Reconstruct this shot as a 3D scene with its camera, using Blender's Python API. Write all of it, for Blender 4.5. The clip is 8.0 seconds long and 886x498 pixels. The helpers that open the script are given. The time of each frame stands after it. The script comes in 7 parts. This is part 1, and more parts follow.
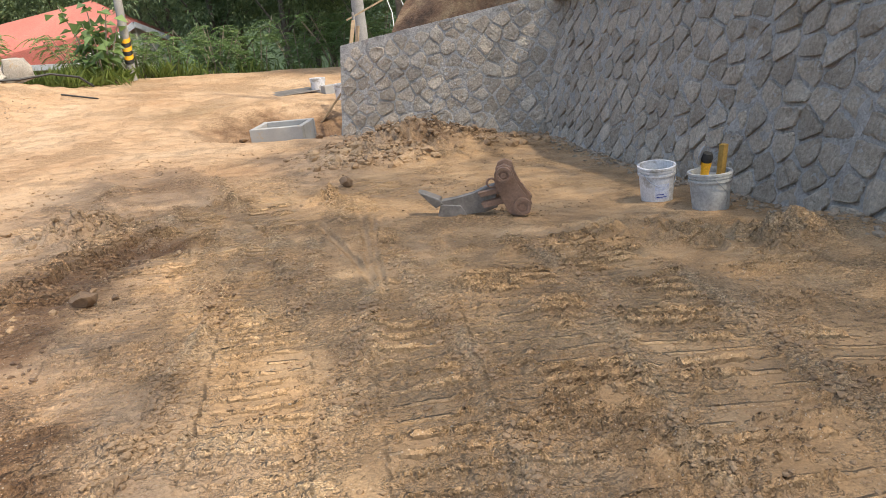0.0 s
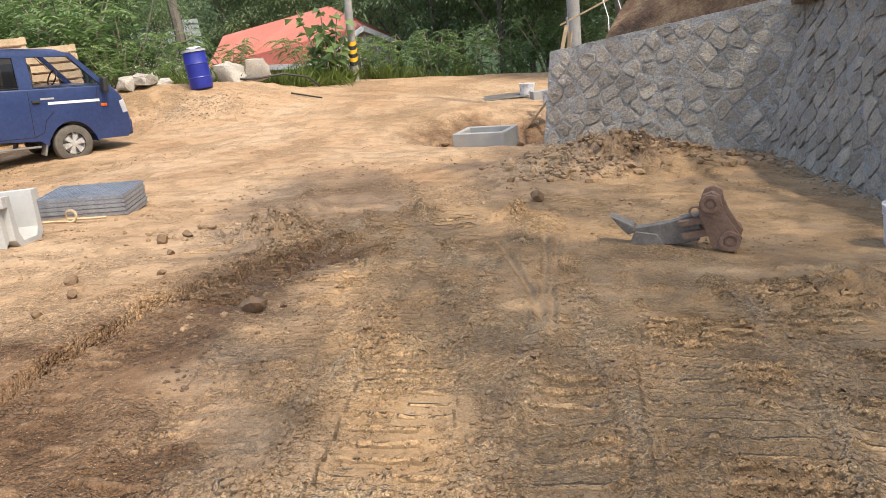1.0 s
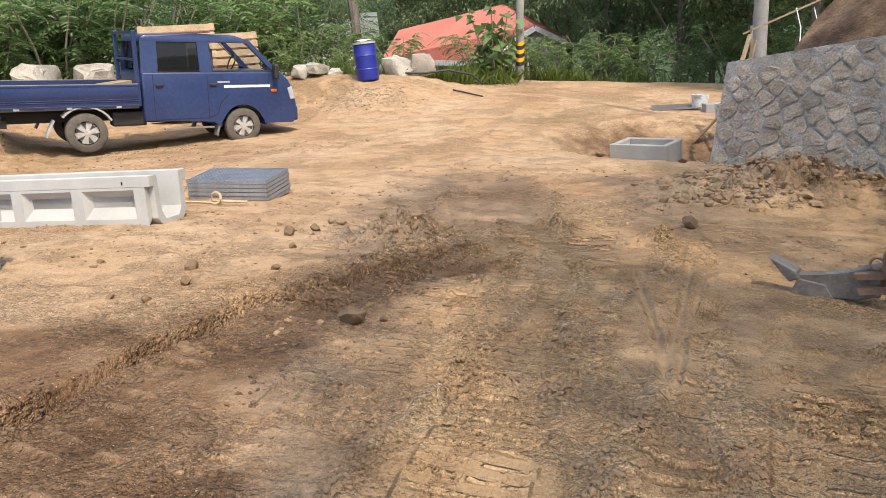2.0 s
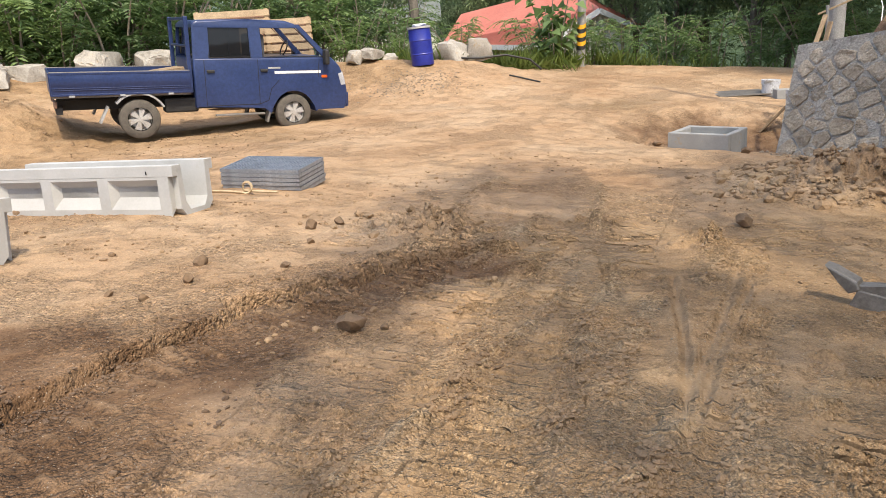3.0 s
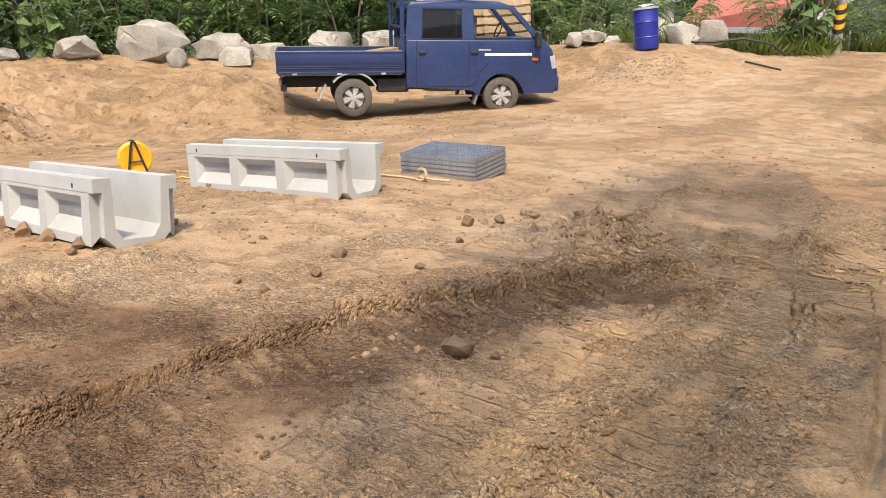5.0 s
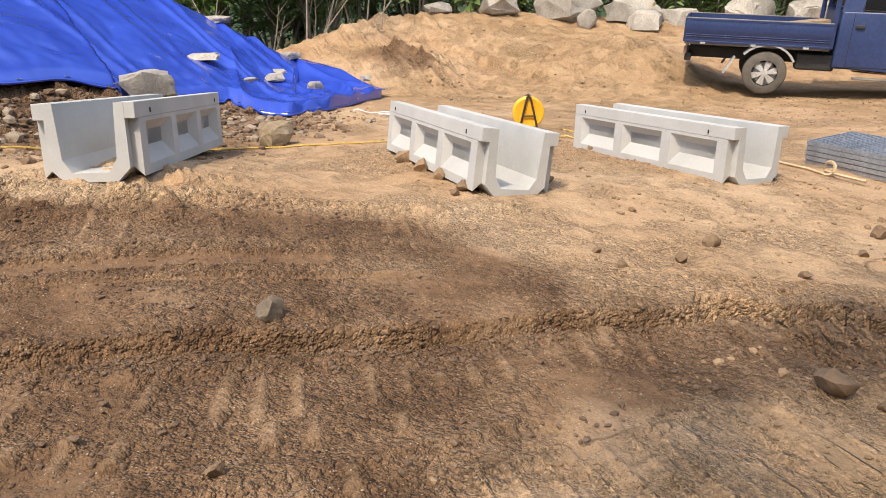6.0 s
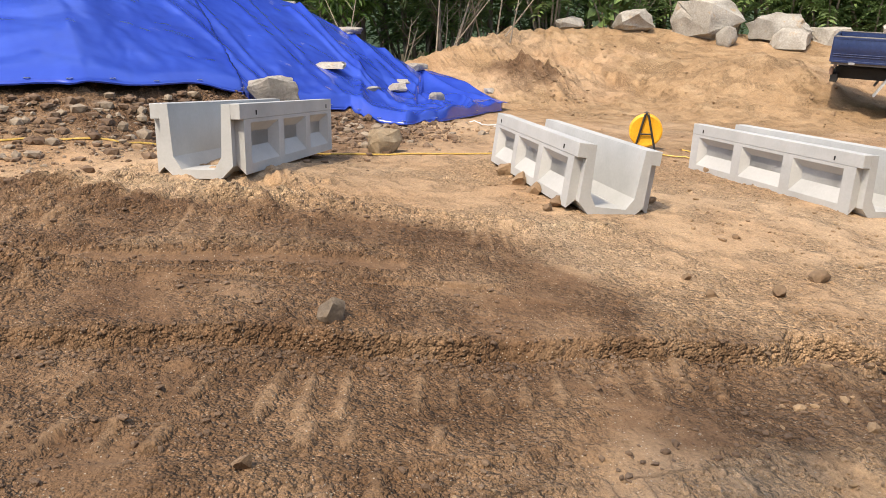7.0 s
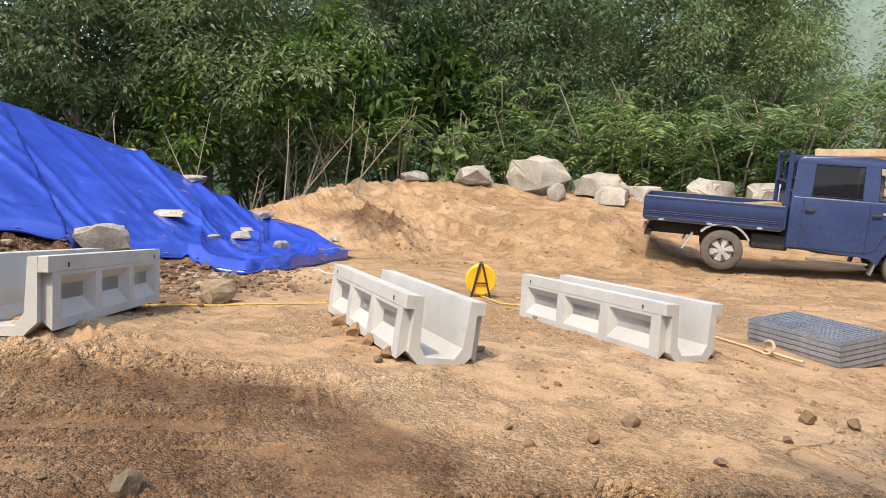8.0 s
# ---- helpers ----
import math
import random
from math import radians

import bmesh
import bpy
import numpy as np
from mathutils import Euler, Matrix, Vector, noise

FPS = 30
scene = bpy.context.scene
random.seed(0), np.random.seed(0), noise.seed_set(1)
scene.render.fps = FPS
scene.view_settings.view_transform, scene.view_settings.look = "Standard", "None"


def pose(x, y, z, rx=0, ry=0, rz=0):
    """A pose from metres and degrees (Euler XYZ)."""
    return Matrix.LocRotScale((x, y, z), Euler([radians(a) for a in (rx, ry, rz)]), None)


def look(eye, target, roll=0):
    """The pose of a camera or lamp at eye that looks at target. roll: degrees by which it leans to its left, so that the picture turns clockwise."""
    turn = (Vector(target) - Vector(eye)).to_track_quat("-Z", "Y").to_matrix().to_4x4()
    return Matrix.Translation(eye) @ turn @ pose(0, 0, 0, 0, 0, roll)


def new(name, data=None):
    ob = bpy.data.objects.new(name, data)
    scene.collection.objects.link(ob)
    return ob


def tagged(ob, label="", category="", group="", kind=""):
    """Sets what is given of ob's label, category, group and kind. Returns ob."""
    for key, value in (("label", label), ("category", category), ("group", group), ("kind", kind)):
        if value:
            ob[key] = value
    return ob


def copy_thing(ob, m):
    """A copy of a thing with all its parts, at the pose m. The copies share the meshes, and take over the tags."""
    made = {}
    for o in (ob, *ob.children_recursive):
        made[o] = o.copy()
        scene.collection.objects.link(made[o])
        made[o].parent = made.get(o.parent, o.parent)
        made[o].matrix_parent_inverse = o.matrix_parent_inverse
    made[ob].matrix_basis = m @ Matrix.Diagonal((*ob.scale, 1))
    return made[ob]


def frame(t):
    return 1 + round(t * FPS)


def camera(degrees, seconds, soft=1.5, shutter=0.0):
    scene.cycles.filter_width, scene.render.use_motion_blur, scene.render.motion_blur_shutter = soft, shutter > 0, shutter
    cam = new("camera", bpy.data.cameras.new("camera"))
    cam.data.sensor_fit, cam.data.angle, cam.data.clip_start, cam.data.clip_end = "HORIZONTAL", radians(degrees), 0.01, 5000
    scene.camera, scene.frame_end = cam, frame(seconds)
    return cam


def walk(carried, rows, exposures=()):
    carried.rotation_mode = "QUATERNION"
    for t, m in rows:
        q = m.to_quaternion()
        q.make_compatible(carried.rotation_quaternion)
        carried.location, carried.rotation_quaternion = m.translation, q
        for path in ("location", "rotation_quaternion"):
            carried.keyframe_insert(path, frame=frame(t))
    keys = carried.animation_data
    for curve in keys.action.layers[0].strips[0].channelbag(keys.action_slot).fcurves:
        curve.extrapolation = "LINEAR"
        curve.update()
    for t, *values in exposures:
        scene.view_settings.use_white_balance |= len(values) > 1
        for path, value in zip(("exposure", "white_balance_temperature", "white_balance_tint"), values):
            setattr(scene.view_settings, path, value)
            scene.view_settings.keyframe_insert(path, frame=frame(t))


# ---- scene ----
cam = camera(62.3, 8.0, soft=0.5)
PATH = [
    (0, (0.188, 1.251, 0.983), (1.191, 4.909, -0.286), -6.36),
    (0.5, (0.297, 1.418, 0.983), (0.768, 5.192, -0.256), -5.69),
    (1, (0.396, 1.608, 0.982), (0.332, 5.443, -0.153), -6.27),
    (1.5, (0.458, 1.828, 0.991), (0.089, 5.674, -0.042), -6.88),
    (2, (0.561, 2.01, 0.972), (-0.329, 5.761, -0.095), -3.63),
    (2.2, (0.59, 2.1, 0.955), (-0.417, 5.82, -0.113), -4.1),
    (3.5, (0.827, 2.545, 0.95), (-0.524, 6.127, -0.208), -3.54),
    (4, (0.909, 2.726, 0.954), (-0.592, 6.241, -0.224), -3.81),
    (4.2, (0.95, 2.804, 0.945), (-0.555, 6.308, -0.263), -3.5),
    (5.3, (0.887, 3.059, 0.922), (-1.78, 5.793, -0.267), -3.06),
    (5.5, (0.884, 3.094, 0.904), (-2.018, 5.528, -0.382), -2.22),
    (6, (0.773, 3.132, 0.909), (-2.698, 4.702, -0.309), -1.11),
    (6.5, (0.685, 3.201, 0.912), (-2.971, 4.238, -0.337), -1.72),
    (7, (0.805, 3.353, 0.887), (-2.912, 4.293, -0.253), -0.19),
    (7.5, (0.872, 3.432, 0.914), (-2.884, 4.536, 0.093), -0.13),
    (8, (0.861, 3.492, 0.935), (-2.735, 5.206, 0.571), 1.27),
]
walk(cam, [(t, look(eye, target, roll)) for t, eye, target, roll in PATH], exposures=[(0, 1.66, 7600, 9), (1, 1.57, 7500, 9), (3.5, 1.46, 7400, 9), (6, 1.42, 7600, 10), (7, 1.40, 7600, 10), (8, 1.48, 7600, 10)])

# ---- light ----
SUN_EL, SUN_AZ = 58.0, 140.0          # the sun stands high behind the first view; azimuth clockwise from +y
to_sun = Vector((math.sin(radians(SUN_AZ)) * math.cos(radians(SUN_EL)), math.cos(radians(SUN_AZ)) * math.cos(radians(SUN_EL)), math.sin(radians(SUN_EL))))
world = bpy.data.worlds.new("sky")
scene.world = world
world.use_nodes = True
wn = world.node_tree.nodes
sky = wn.new("ShaderNodeTexSky")
sky.sky_type, sky.sun_disc = "NISHITA", False
sky.sun_elevation, sky.sun_rotation = radians(SUN_EL), radians(SUN_AZ)
sky.air_density, sky.dust_density = 1.0, 2.0
world.node_tree.links.new(sky.outputs[0], wn["Background"].inputs[0])
wn["Background"].inputs[1].default_value = 0.15
sun_data = bpy.data.lights.new("sun", "SUN")
sun_data.energy, sun_data.angle, sun_data.color = 1.28, radians(1.3), (1.0, 0.95, 0.86)
sun = new("sun", sun_data)
sun.matrix_world = look(tuple(to_sun * 60), (0, 0, 0))

# ---- materials ----
def mat_base(name):
    m = bpy.data.materials.new(name)
    m.use_nodes = True
    nt = m.node_tree
    return m, nt, nt.nodes["Principled BSDF"]


def node(nt, kind, **inputs):
    n = nt.nodes.new(kind)
    for key, value in inputs.items():
        n.inputs[key.replace("_", " ")].default_value = value
    return n


def ramp(nt, fac, stops):
    r = nt.nodes.new("ShaderNodeValToRGB")
    els = r.color_ramp.elements
    while len(els) < len(stops):
        els.new(0.5)
    for e, (p, c) in zip(els, stops):
        e.position, e.color = p, (*c, 1)
    nt.links.new(fac, r.inputs[0])
    return r.outputs[0]


def mix(nt, fac, a, b, blend="MIX"):
    n = nt.nodes.new("ShaderNodeMix")
    n.data_type, n.blend_type = "RGBA", blend
    for slot, v in ((0, fac), (6, a), (7, b)):
        if isinstance(v, bpy.types.NodeSocket):
            nt.links.new(v, n.inputs[slot])
        else:
            n.inputs[slot].default_value = v if slot == 0 else (*v, 1)
    return n.outputs[2]


def surface(name, stops, scale=6.0, fine=60.0, rough=0.8, metal=0.0, bump=0.15, bump_scale=None, per_object=0.0, spots=None, rough_var=0.12, dist=0.01, grain=0.22):
    """A worn real surface: colours over two scales of noise, with fine relief."""
    m, nt, b = mat_base(name)
    tc = nt.nodes.new("ShaderNodeTexCoord")
    n1 = node(nt, "ShaderNodeTexNoise", Scale=scale, Detail=5.0, Roughness=0.6)
    n2 = node(nt, "ShaderNodeTexNoise", Scale=fine, Detail=4.0, Roughness=0.65)
    for n in (n1, n2):
        nt.links.new(tc.outputs["Object"], n.inputs["Vector"])
    col = ramp(nt, n1.outputs[0], stops)
    grain = ramp(nt, n2.outputs[0], [(0.3, (1 - grain,) * 3), (0.7, (1 + grain,) * 3)])
    col = mix(nt, 1.0, col, grain, "MULTIPLY")
    if spots:
        n3 = node(nt, "ShaderNodeTexNoise", Scale=spots[1], Detail=6.0, Roughness=0.7)
        nt.links.new(tc.outputs["Object"], n3.inputs["Vector"])
        mask = ramp(nt, n3.outputs[0], [(spots[2], (0, 0, 0)), (spots[2] + 0.1, (1, 1, 1))])
        col = mix(nt, mask, col, spots[0])
    if per_object:
        oi = nt.nodes.new("ShaderNodeObjectInfo")
        v = ramp(nt, oi.outputs["Random"], [(0, (1 - per_object,) * 3), (1, (1 + per_object,) * 3)])
        col = mix(nt, 1.0, col, v, "MULTIPLY")
    nt.links.new(col, b.inputs["Base Color"])
    rr = nt.nodes.new("ShaderNodeMapRange")
    rr.inputs[3].default_value, rr.inputs[4].default_value = max(0.03, rough - rough_var), min(1, rough + rough_var)
    nt.links.new(n1.outputs[0], rr.inputs[0])
    nt.links.new(rr.outputs[0], b.inputs["Roughness"])
    b.inputs["Metallic"].default_value = metal
    if bump:
        bp = nt.nodes.new("ShaderNodeBump")
        bp.inputs["Strength"].default_value, bp.inputs["Distance"].default_value = bump, dist
        n4 = node(nt, "ShaderNodeTexNoise", Scale=bump_scale or fine, Detail=6.0, Roughness=0.7)
        nt.links.new(tc.outputs["Object"], n4.inputs["Vector"])
        nt.links.new(n4.outputs[0], bp.inputs["Height"])
        nt.links.new(bp.outputs[0], b.inputs["Normal"])
    return m



def soil_material():
    """Sandy soil; vertex value 'damp' says where it is wet, another where silt and painted shade make it grey."""
    m, nt, b = mat_base("soil")
    tc = nt.nodes.new("ShaderNodeTexCoord")

    def tex(scale, detail=6.0, rough=0.65):
        n = node(nt, "ShaderNodeTexNoise", Scale=scale, Detail=detail, Roughness=rough)
        nt.links.new(tc.outputs["Object"], n.inputs["Vector"])
        return n.outputs[0]

    sand = ramp(nt, tex(0.55), [(0.3, (0.345, 0.22, 0.13)), (0.5, (0.405, 0.28, 0.178)), (0.7, (0.455, 0.34, 0.235))])
    silt_shade = ramp(nt, tex(2.2), [(0.3, (0.28, 0.183, 0.105)), (0.55, (0.345, 0.236, 0.142)), (0.75, (0.395, 0.287, 0.180))])
    damp = ramp(nt, tex(2.0), [(0.32, (0.115, 0.066, 0.038)), (0.5, (0.18, 0.110, 0.066)), (0.62, (0.235, 0.152, 0.095)), (0.75, (0.29, 0.198, 0.128))])
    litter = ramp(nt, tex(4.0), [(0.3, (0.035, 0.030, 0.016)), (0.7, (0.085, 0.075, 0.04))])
    for name, other in (("silt_shade", silt_shade), ("damp", damp), ("litter", litter)):
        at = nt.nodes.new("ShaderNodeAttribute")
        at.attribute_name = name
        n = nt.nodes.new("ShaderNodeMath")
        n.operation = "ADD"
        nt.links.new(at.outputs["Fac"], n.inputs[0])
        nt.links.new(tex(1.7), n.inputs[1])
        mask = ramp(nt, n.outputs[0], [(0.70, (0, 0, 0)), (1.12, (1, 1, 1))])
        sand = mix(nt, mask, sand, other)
    at = nt.nodes.new("ShaderNodeAttribute")
    at.attribute_name = "dry"
    crumbly = ramp(nt, tex(18, 4.0), [(0.35, (0.32, 0.235, 0.15)), (0.65, (0.47, 0.365, 0.25))])
    sand = mix(nt, mix(nt, 1.0, at.outputs["Color"], (0.85, 0.85, 0.85), "MULTIPLY"), sand, crumbly)
    def attr(name):
        n = nt.nodes.new("ShaderNodeAttribute")
        n.attribute_name = name
        return n.outputs["Fac"]

    def op(kind, a, c, d=None):
        n = nt.nodes.new("ShaderNodeMath")
        n.operation = kind
        for i, v in enumerate((a, c, d)):
            if isinstance(v, bpy.types.NodeSocket):
                nt.links.new(v, n.inputs[i])
            elif v is not None:
                n.inputs[i].default_value = v
        return n.outputs[0]

    loose, packed = attr("loose"), attr("packed")
    # grain of the sand, weaker where a machine pressed it flat
    grit = ramp(nt, tex(85, 3.0, 0.75), [(0.26, (0.60, 0.58, 0.56)), (0.5, (1, 1, 1)), (0.74, (1.34, 1.32, 1.28))])
    col = mix(nt, op("SUBTRACT", 1.0, op("MULTIPLY", packed, 0.55)), sand, mix(nt, 1.0, sand, grit, "MULTIPLY"))
    mid = ramp(nt, tex(9, 5.0, 0.72), [(0.28, (0.80, 0.79, 0.78)), (0.5, (1, 1, 1)), (0.72, (1.17, 1.16, 1.14))])
    col = mix(nt, 1.0, col, mid, "MULTIPLY")

    def cells(scale, amount, mask):
        """Single crumbs, each a little lighter or darker than the next; returns colour and height."""
        v = node(nt, "ShaderNodeTexVoronoi", Scale=scale)
        nt.links.new(tc.outputs["Object"], v.inputs["Vector"])
        sep = nt.nodes.new("ShaderNodeSeparateColor")
        nt.links.new(v.outputs["Color"], sep.inputs[0])
        tone = ramp(nt, sep.outputs[0], [(0.0, (1 - amount,) * 3), (1.0, (1 + amount,) * 3)])
        return mix(nt, mask, (1, 1, 1), tone), v.outputs["Distance"], sep.outputs[1]

    crumb_mask = op("MULTIPLY", ramp(nt, op("ADD", tex(3.2, 6.0, 0.75), op("MULTIPLY", loose, 0.30)), [(0.50, (0.03, 0.03, 0.03)), (0.64, (1, 1, 1))]), op("SUBTRACT", 1.0, op("MULTIPLY", packed, 0.8)))
    big, big_h, _ = cells(38.0, 0.20, crumb_mask)
    small, small_h, chance = cells(105.0, 0.26, crumb_mask)
    col = mix(nt, 1.0, mix(nt, 1.0, col, big, "MULTIPLY"), small, "MULTIPLY")
    # pale grains of quartz
    speck = op("MULTIPLY", op("GREATER_THAN", chance, 0.90), op("LESS_THAN", small_h, 0.30))
    col = mix(nt, op("MULTIPLY", speck, 0.45), col, (0.56, 0.50, 0.42))
    col = mix(nt, 1.0, col, (0.99, 0.955, 0.905), "MULTIPLY")
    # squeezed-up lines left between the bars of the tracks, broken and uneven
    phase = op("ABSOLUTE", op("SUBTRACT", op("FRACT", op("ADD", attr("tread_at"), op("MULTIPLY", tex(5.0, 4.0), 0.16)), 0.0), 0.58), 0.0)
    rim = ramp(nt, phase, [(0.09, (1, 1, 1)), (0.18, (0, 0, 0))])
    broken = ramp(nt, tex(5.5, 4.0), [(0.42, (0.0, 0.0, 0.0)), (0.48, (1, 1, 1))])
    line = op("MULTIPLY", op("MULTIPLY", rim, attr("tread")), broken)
    # lit crests and shaded gaps of the prints are put into the colour
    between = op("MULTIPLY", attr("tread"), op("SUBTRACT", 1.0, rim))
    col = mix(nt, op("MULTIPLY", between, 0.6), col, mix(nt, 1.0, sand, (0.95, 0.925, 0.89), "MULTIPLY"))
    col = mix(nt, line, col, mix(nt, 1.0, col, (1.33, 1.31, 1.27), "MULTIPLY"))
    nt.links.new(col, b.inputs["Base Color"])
    b.inputs["Roughness"].default_value = 0.95
    b.inputs["Specular IOR Level"].default_value = 0.2
    bp = nt.nodes.new("ShaderNodeBump")
    bp.inputs["Strength"].default_value, bp.inputs["Distance"].default_value = 1.0, 0.028
    keep = op("SUBTRACT", 1.0, op("MULTIPLY", packed, 0.75))
    h = op("MULTIPLY", op("ADD", op("MULTIPLY", tex(30, 5.0, 0.6), 0.55), op("MULTIPLY", tex(6, 5.0, 0.6), 0.9)), keep)
    crumb_h = op("MULTIPLY", op("ADD", op("MULTIPLY", big_h, -0.9), op("MULTIPLY", small_h, -0.45)), crumb_mask)
    nt.links.new(op("ADD", op("ADD", h, op("MULTIPLY", line, 1.1)), crumb_h), bp.inputs["Height"])
    nt.links.new(bp.outputs[0], b.inputs["Normal"])
    return m


def glass_material(name, tint, rough=0.03, alpha=0.35, gloss=0.5):
    m, nt, b = mat_base(name)
    b.inputs["Base Color"].default_value = (*tint, 1)
    b.inputs["Roughness"].default_value = rough
    b.inputs["Specular IOR Level"].default_value = gloss
    tr = nt.nodes.new("ShaderNodeBsdfTransparent")
    tr.inputs[0].default_value = (*[0.5 + t for t in tint], 1)
    ms = nt.nodes.new("ShaderNodeMixShader")
    ms.inputs[0].default_value = alpha
    nt.links.new(tr.outputs[0], ms.inputs[1])
    nt.links.new(b.outputs[0], ms.inputs[2])
    nt.links.new(ms.outputs[0], nt.nodes["Material Output"].inputs[0])
    return m


def leaf_material(name, dark, light, gold=0.0):
    """Leaves, each a little different, that let some light through."""
    m, nt, b = mat_base(name)
    gi = nt.nodes.new("ShaderNodeNewGeometry")
    stops = [(0.0, dark), (0.6, light), (0.97, light)] + ([(1.0, (0.30, 0.30, 0.04))] if gold else [])
    col = ramp(nt, gi.outputs["Random Per Island"], stops)
    tc = nt.nodes.new("ShaderNodeTexCoord")
    n1 = node(nt, "ShaderNodeTexNoise", Scale=0.6, Detail=3.0)
    nt.links.new(tc.outputs["Object"], n1.inputs["Vector"])
    col = mix(nt, 1.0, col, ramp(nt, n1.outputs[0], [(0.3, (0.65, 0.7, 0.65)), (0.7, (1.25, 1.2, 1.0))]), "MULTIPLY")
    oi = nt.nodes.new("ShaderNodeObjectInfo")
    col = mix(nt, 1.0, col, ramp(nt, oi.outputs["Random"], [(0, (0.8, 0.85, 0.85)), (1, (1.2, 1.15, 1.0))]), "MULTIPLY")
    nt.links.new(col, b.inputs["Base Color"])
    b.inputs["Roughness"].default_value = 0.5
    tl = nt.nodes.new("ShaderNodeBsdfTranslucent")
    nt.links.new(col, tl.inputs[0])
    ms = nt.nodes.new("ShaderNodeMixShader")
    ms.inputs[0].default_value = 0.42
    nt.links.new(b.outputs[0], ms.inputs[1])
    nt.links.new(tl.outputs[0], ms.inputs[2])
    nt.links.new(ms.outputs[0], nt.nodes["Material Output"].inputs[0])
    return m


def tarp_material():
    m, nt, b = mat_base("blue_tarpaulin")
    tc = nt.nodes.new("ShaderNodeTexCoord")
    n1 = node(nt, "ShaderNodeTexNoise", Scale=1.3, Detail=5.0, Roughness=0.6)
    nt.links.new(tc.outputs["Object"], n1.inputs["Vector"])
    col = ramp(nt, n1.outputs[0], [(0.3, (0.016, 0.048, 0.36)), (0.7, (0.028, 0.078, 0.48))])
    n2 = node(nt, "ShaderNodeTexNoise", Scale=2.6, Detail=6.0, Roughness=0.7)
    nt.links.new(tc.outputs["Object"], n2.inputs["Vector"])
    col = mix(nt, ramp(nt, n2.outputs[0], [(0.66, (0, 0, 0)), (0.76, (0.55, 0.55, 0.55))]), col, (0.30, 0.26, 0.30))
    nt.links.new(col, b.inputs["Base Color"])
    b.inputs["Roughness"].default_value = 0.2
    wv = node(nt, "ShaderNodeTexNoise", Scale=1.5, Detail=4.0, Roughness=0.5)
    wv.noise_type = "RIDGED_MULTIFRACTAL"
    mp = nt.nodes.new("ShaderNodeMapping")
    mp.inputs["Scale"].default_value = (0.5, 1.6, 1.0)
    nt.links.new(tc.outputs["Object"], mp.inputs[0])
    nt.links.new(mp.outputs[0], wv.inputs["Vector"])
    bp = nt.nodes.new("ShaderNodeBump")
    bp.inputs["Strength"].default_value, bp.inputs["Distance"].default_value = 0.5, 0.035
    nt.links.new(wv.outputs[0], bp.inputs["Height"])
    nt.links.new(bp.outputs[0], b.inputs["Normal"])
    return m


M_SOIL = soil_material()
M_CLOD = surface("soil_lumps", [(0.3, (0.20, 0.125, 0.07)), (0.5, (0.31, 0.205, 0.12)), (0.72, (0.42, 0.29, 0.17))], 1.1, 40, 0.95, bump=0.6, dist=0.02)
M_STONE = surface("wall_stone", [(0.25, (0.35, 0.285, 0.22)), (0.5, (0.455, 0.385, 0.305)), (0.75, (0.55, 0.485, 0.40))], 4, 38, 0.92, bump=1.0, bump_scale=20, dist=0.06, per_object=0.2, grain=0.28, spots=((0.50, 0.48, 0.45), 14.0, 0.58))
M_MORTAR = surface("rough_mortar", [(0.3, (0.36, 0.335, 0.305)), (0.7, (0.53, 0.505, 0.47))], 5, 40, 0.95, bump=1.0, bump_scale=22, dist=0.06)
M_CONC = surface("precast_concrete", [(0.3, (0.40, 0.40, 0.39)), (0.7, (0.50, 0.50, 0.49))], 2.5, 60, 0.85, bump=0.06, grain=0.04, spots=((0.44, 0.42, 0.39), 6.0, 0.62))
M_BASIN = surface("grey_basin_concrete", [(0.3, (0.25, 0.25, 0.245)), (0.7, (0.34, 0.34, 0.33))], 3, 60, 0.88, bump=0.1, grain=0.06, spots=((0.36, 0.28, 0.2), 4.0, 0.6))
M_BLUE = surface("blue_truck_paint", [(0.3, (0.020, 0.037, 0.105)), (0.7, (0.027, 0.047, 0.130))], 1.5, 20, 0.32, bump=0.0, spots=((0.05, 0.055, 0.12), 5.0, 0.68))
M_DARK = surface("black_underbody", [(0.3, (0.012, 0.012, 0.013)), (0.7, (0.03, 0.028, 0.026))], 5, 50, 0.75)
M_TYRE = surface("tyre_rubber", [(0.3, (0.07, 0.062, 0.052)), (0.7, (0.14, 0.122, 0.10))], 8, 60, 0.85)
M_ALLOY = surface("silver_alloy", [(0.3, (0.40, 0.39, 0.37)), (0.7, (0.52, 0.51, 0.49))], 8, 60, 0.42, 0.25, bump=0.0)
M_GREYP = surface("grey_plastic", [(0.3, (0.30, 0.30, 0.30)), (0.7, (0.42, 0.42, 0.41))], 6, 60, 0.6, bump=0.05)
M_GREYD = surface("dusty_bed_floor", [(0.3, (0.14, 0.13, 0.12)), (0.7, (0.24, 0.22, 0.20))], 4, 60, 0.7, bump=0.2)
M_WHITE = surface("white_trim", [(0.3, (0.70, 0.70, 0.70)), (0.7, (0.80, 0.80, 0.79))], 6, 60, 0.5, bump=0.0)
M_ORANGE = surface("orange_lens", [(0.3, (0.72, 0.12, 0.02)), (0.7, (0.80, 0.16, 0.03))], 6, 60, 0.25, bump=0.0)
M_LAMP = surface("headlamp_lens", [(0.3, (0.35, 0.36, 0.38)), (0.7, (0.5, 0.5, 0.52))], 6, 60, 0.12, bump=0.0)
M_GLASS = glass_material("clear_glass", (0.35, 0.38, 0.38), alpha=0.2)
M_TINT = glass_material("tinted_glass", (0.012, 0.013, 0.015), alpha=0.9, gloss=0.2)
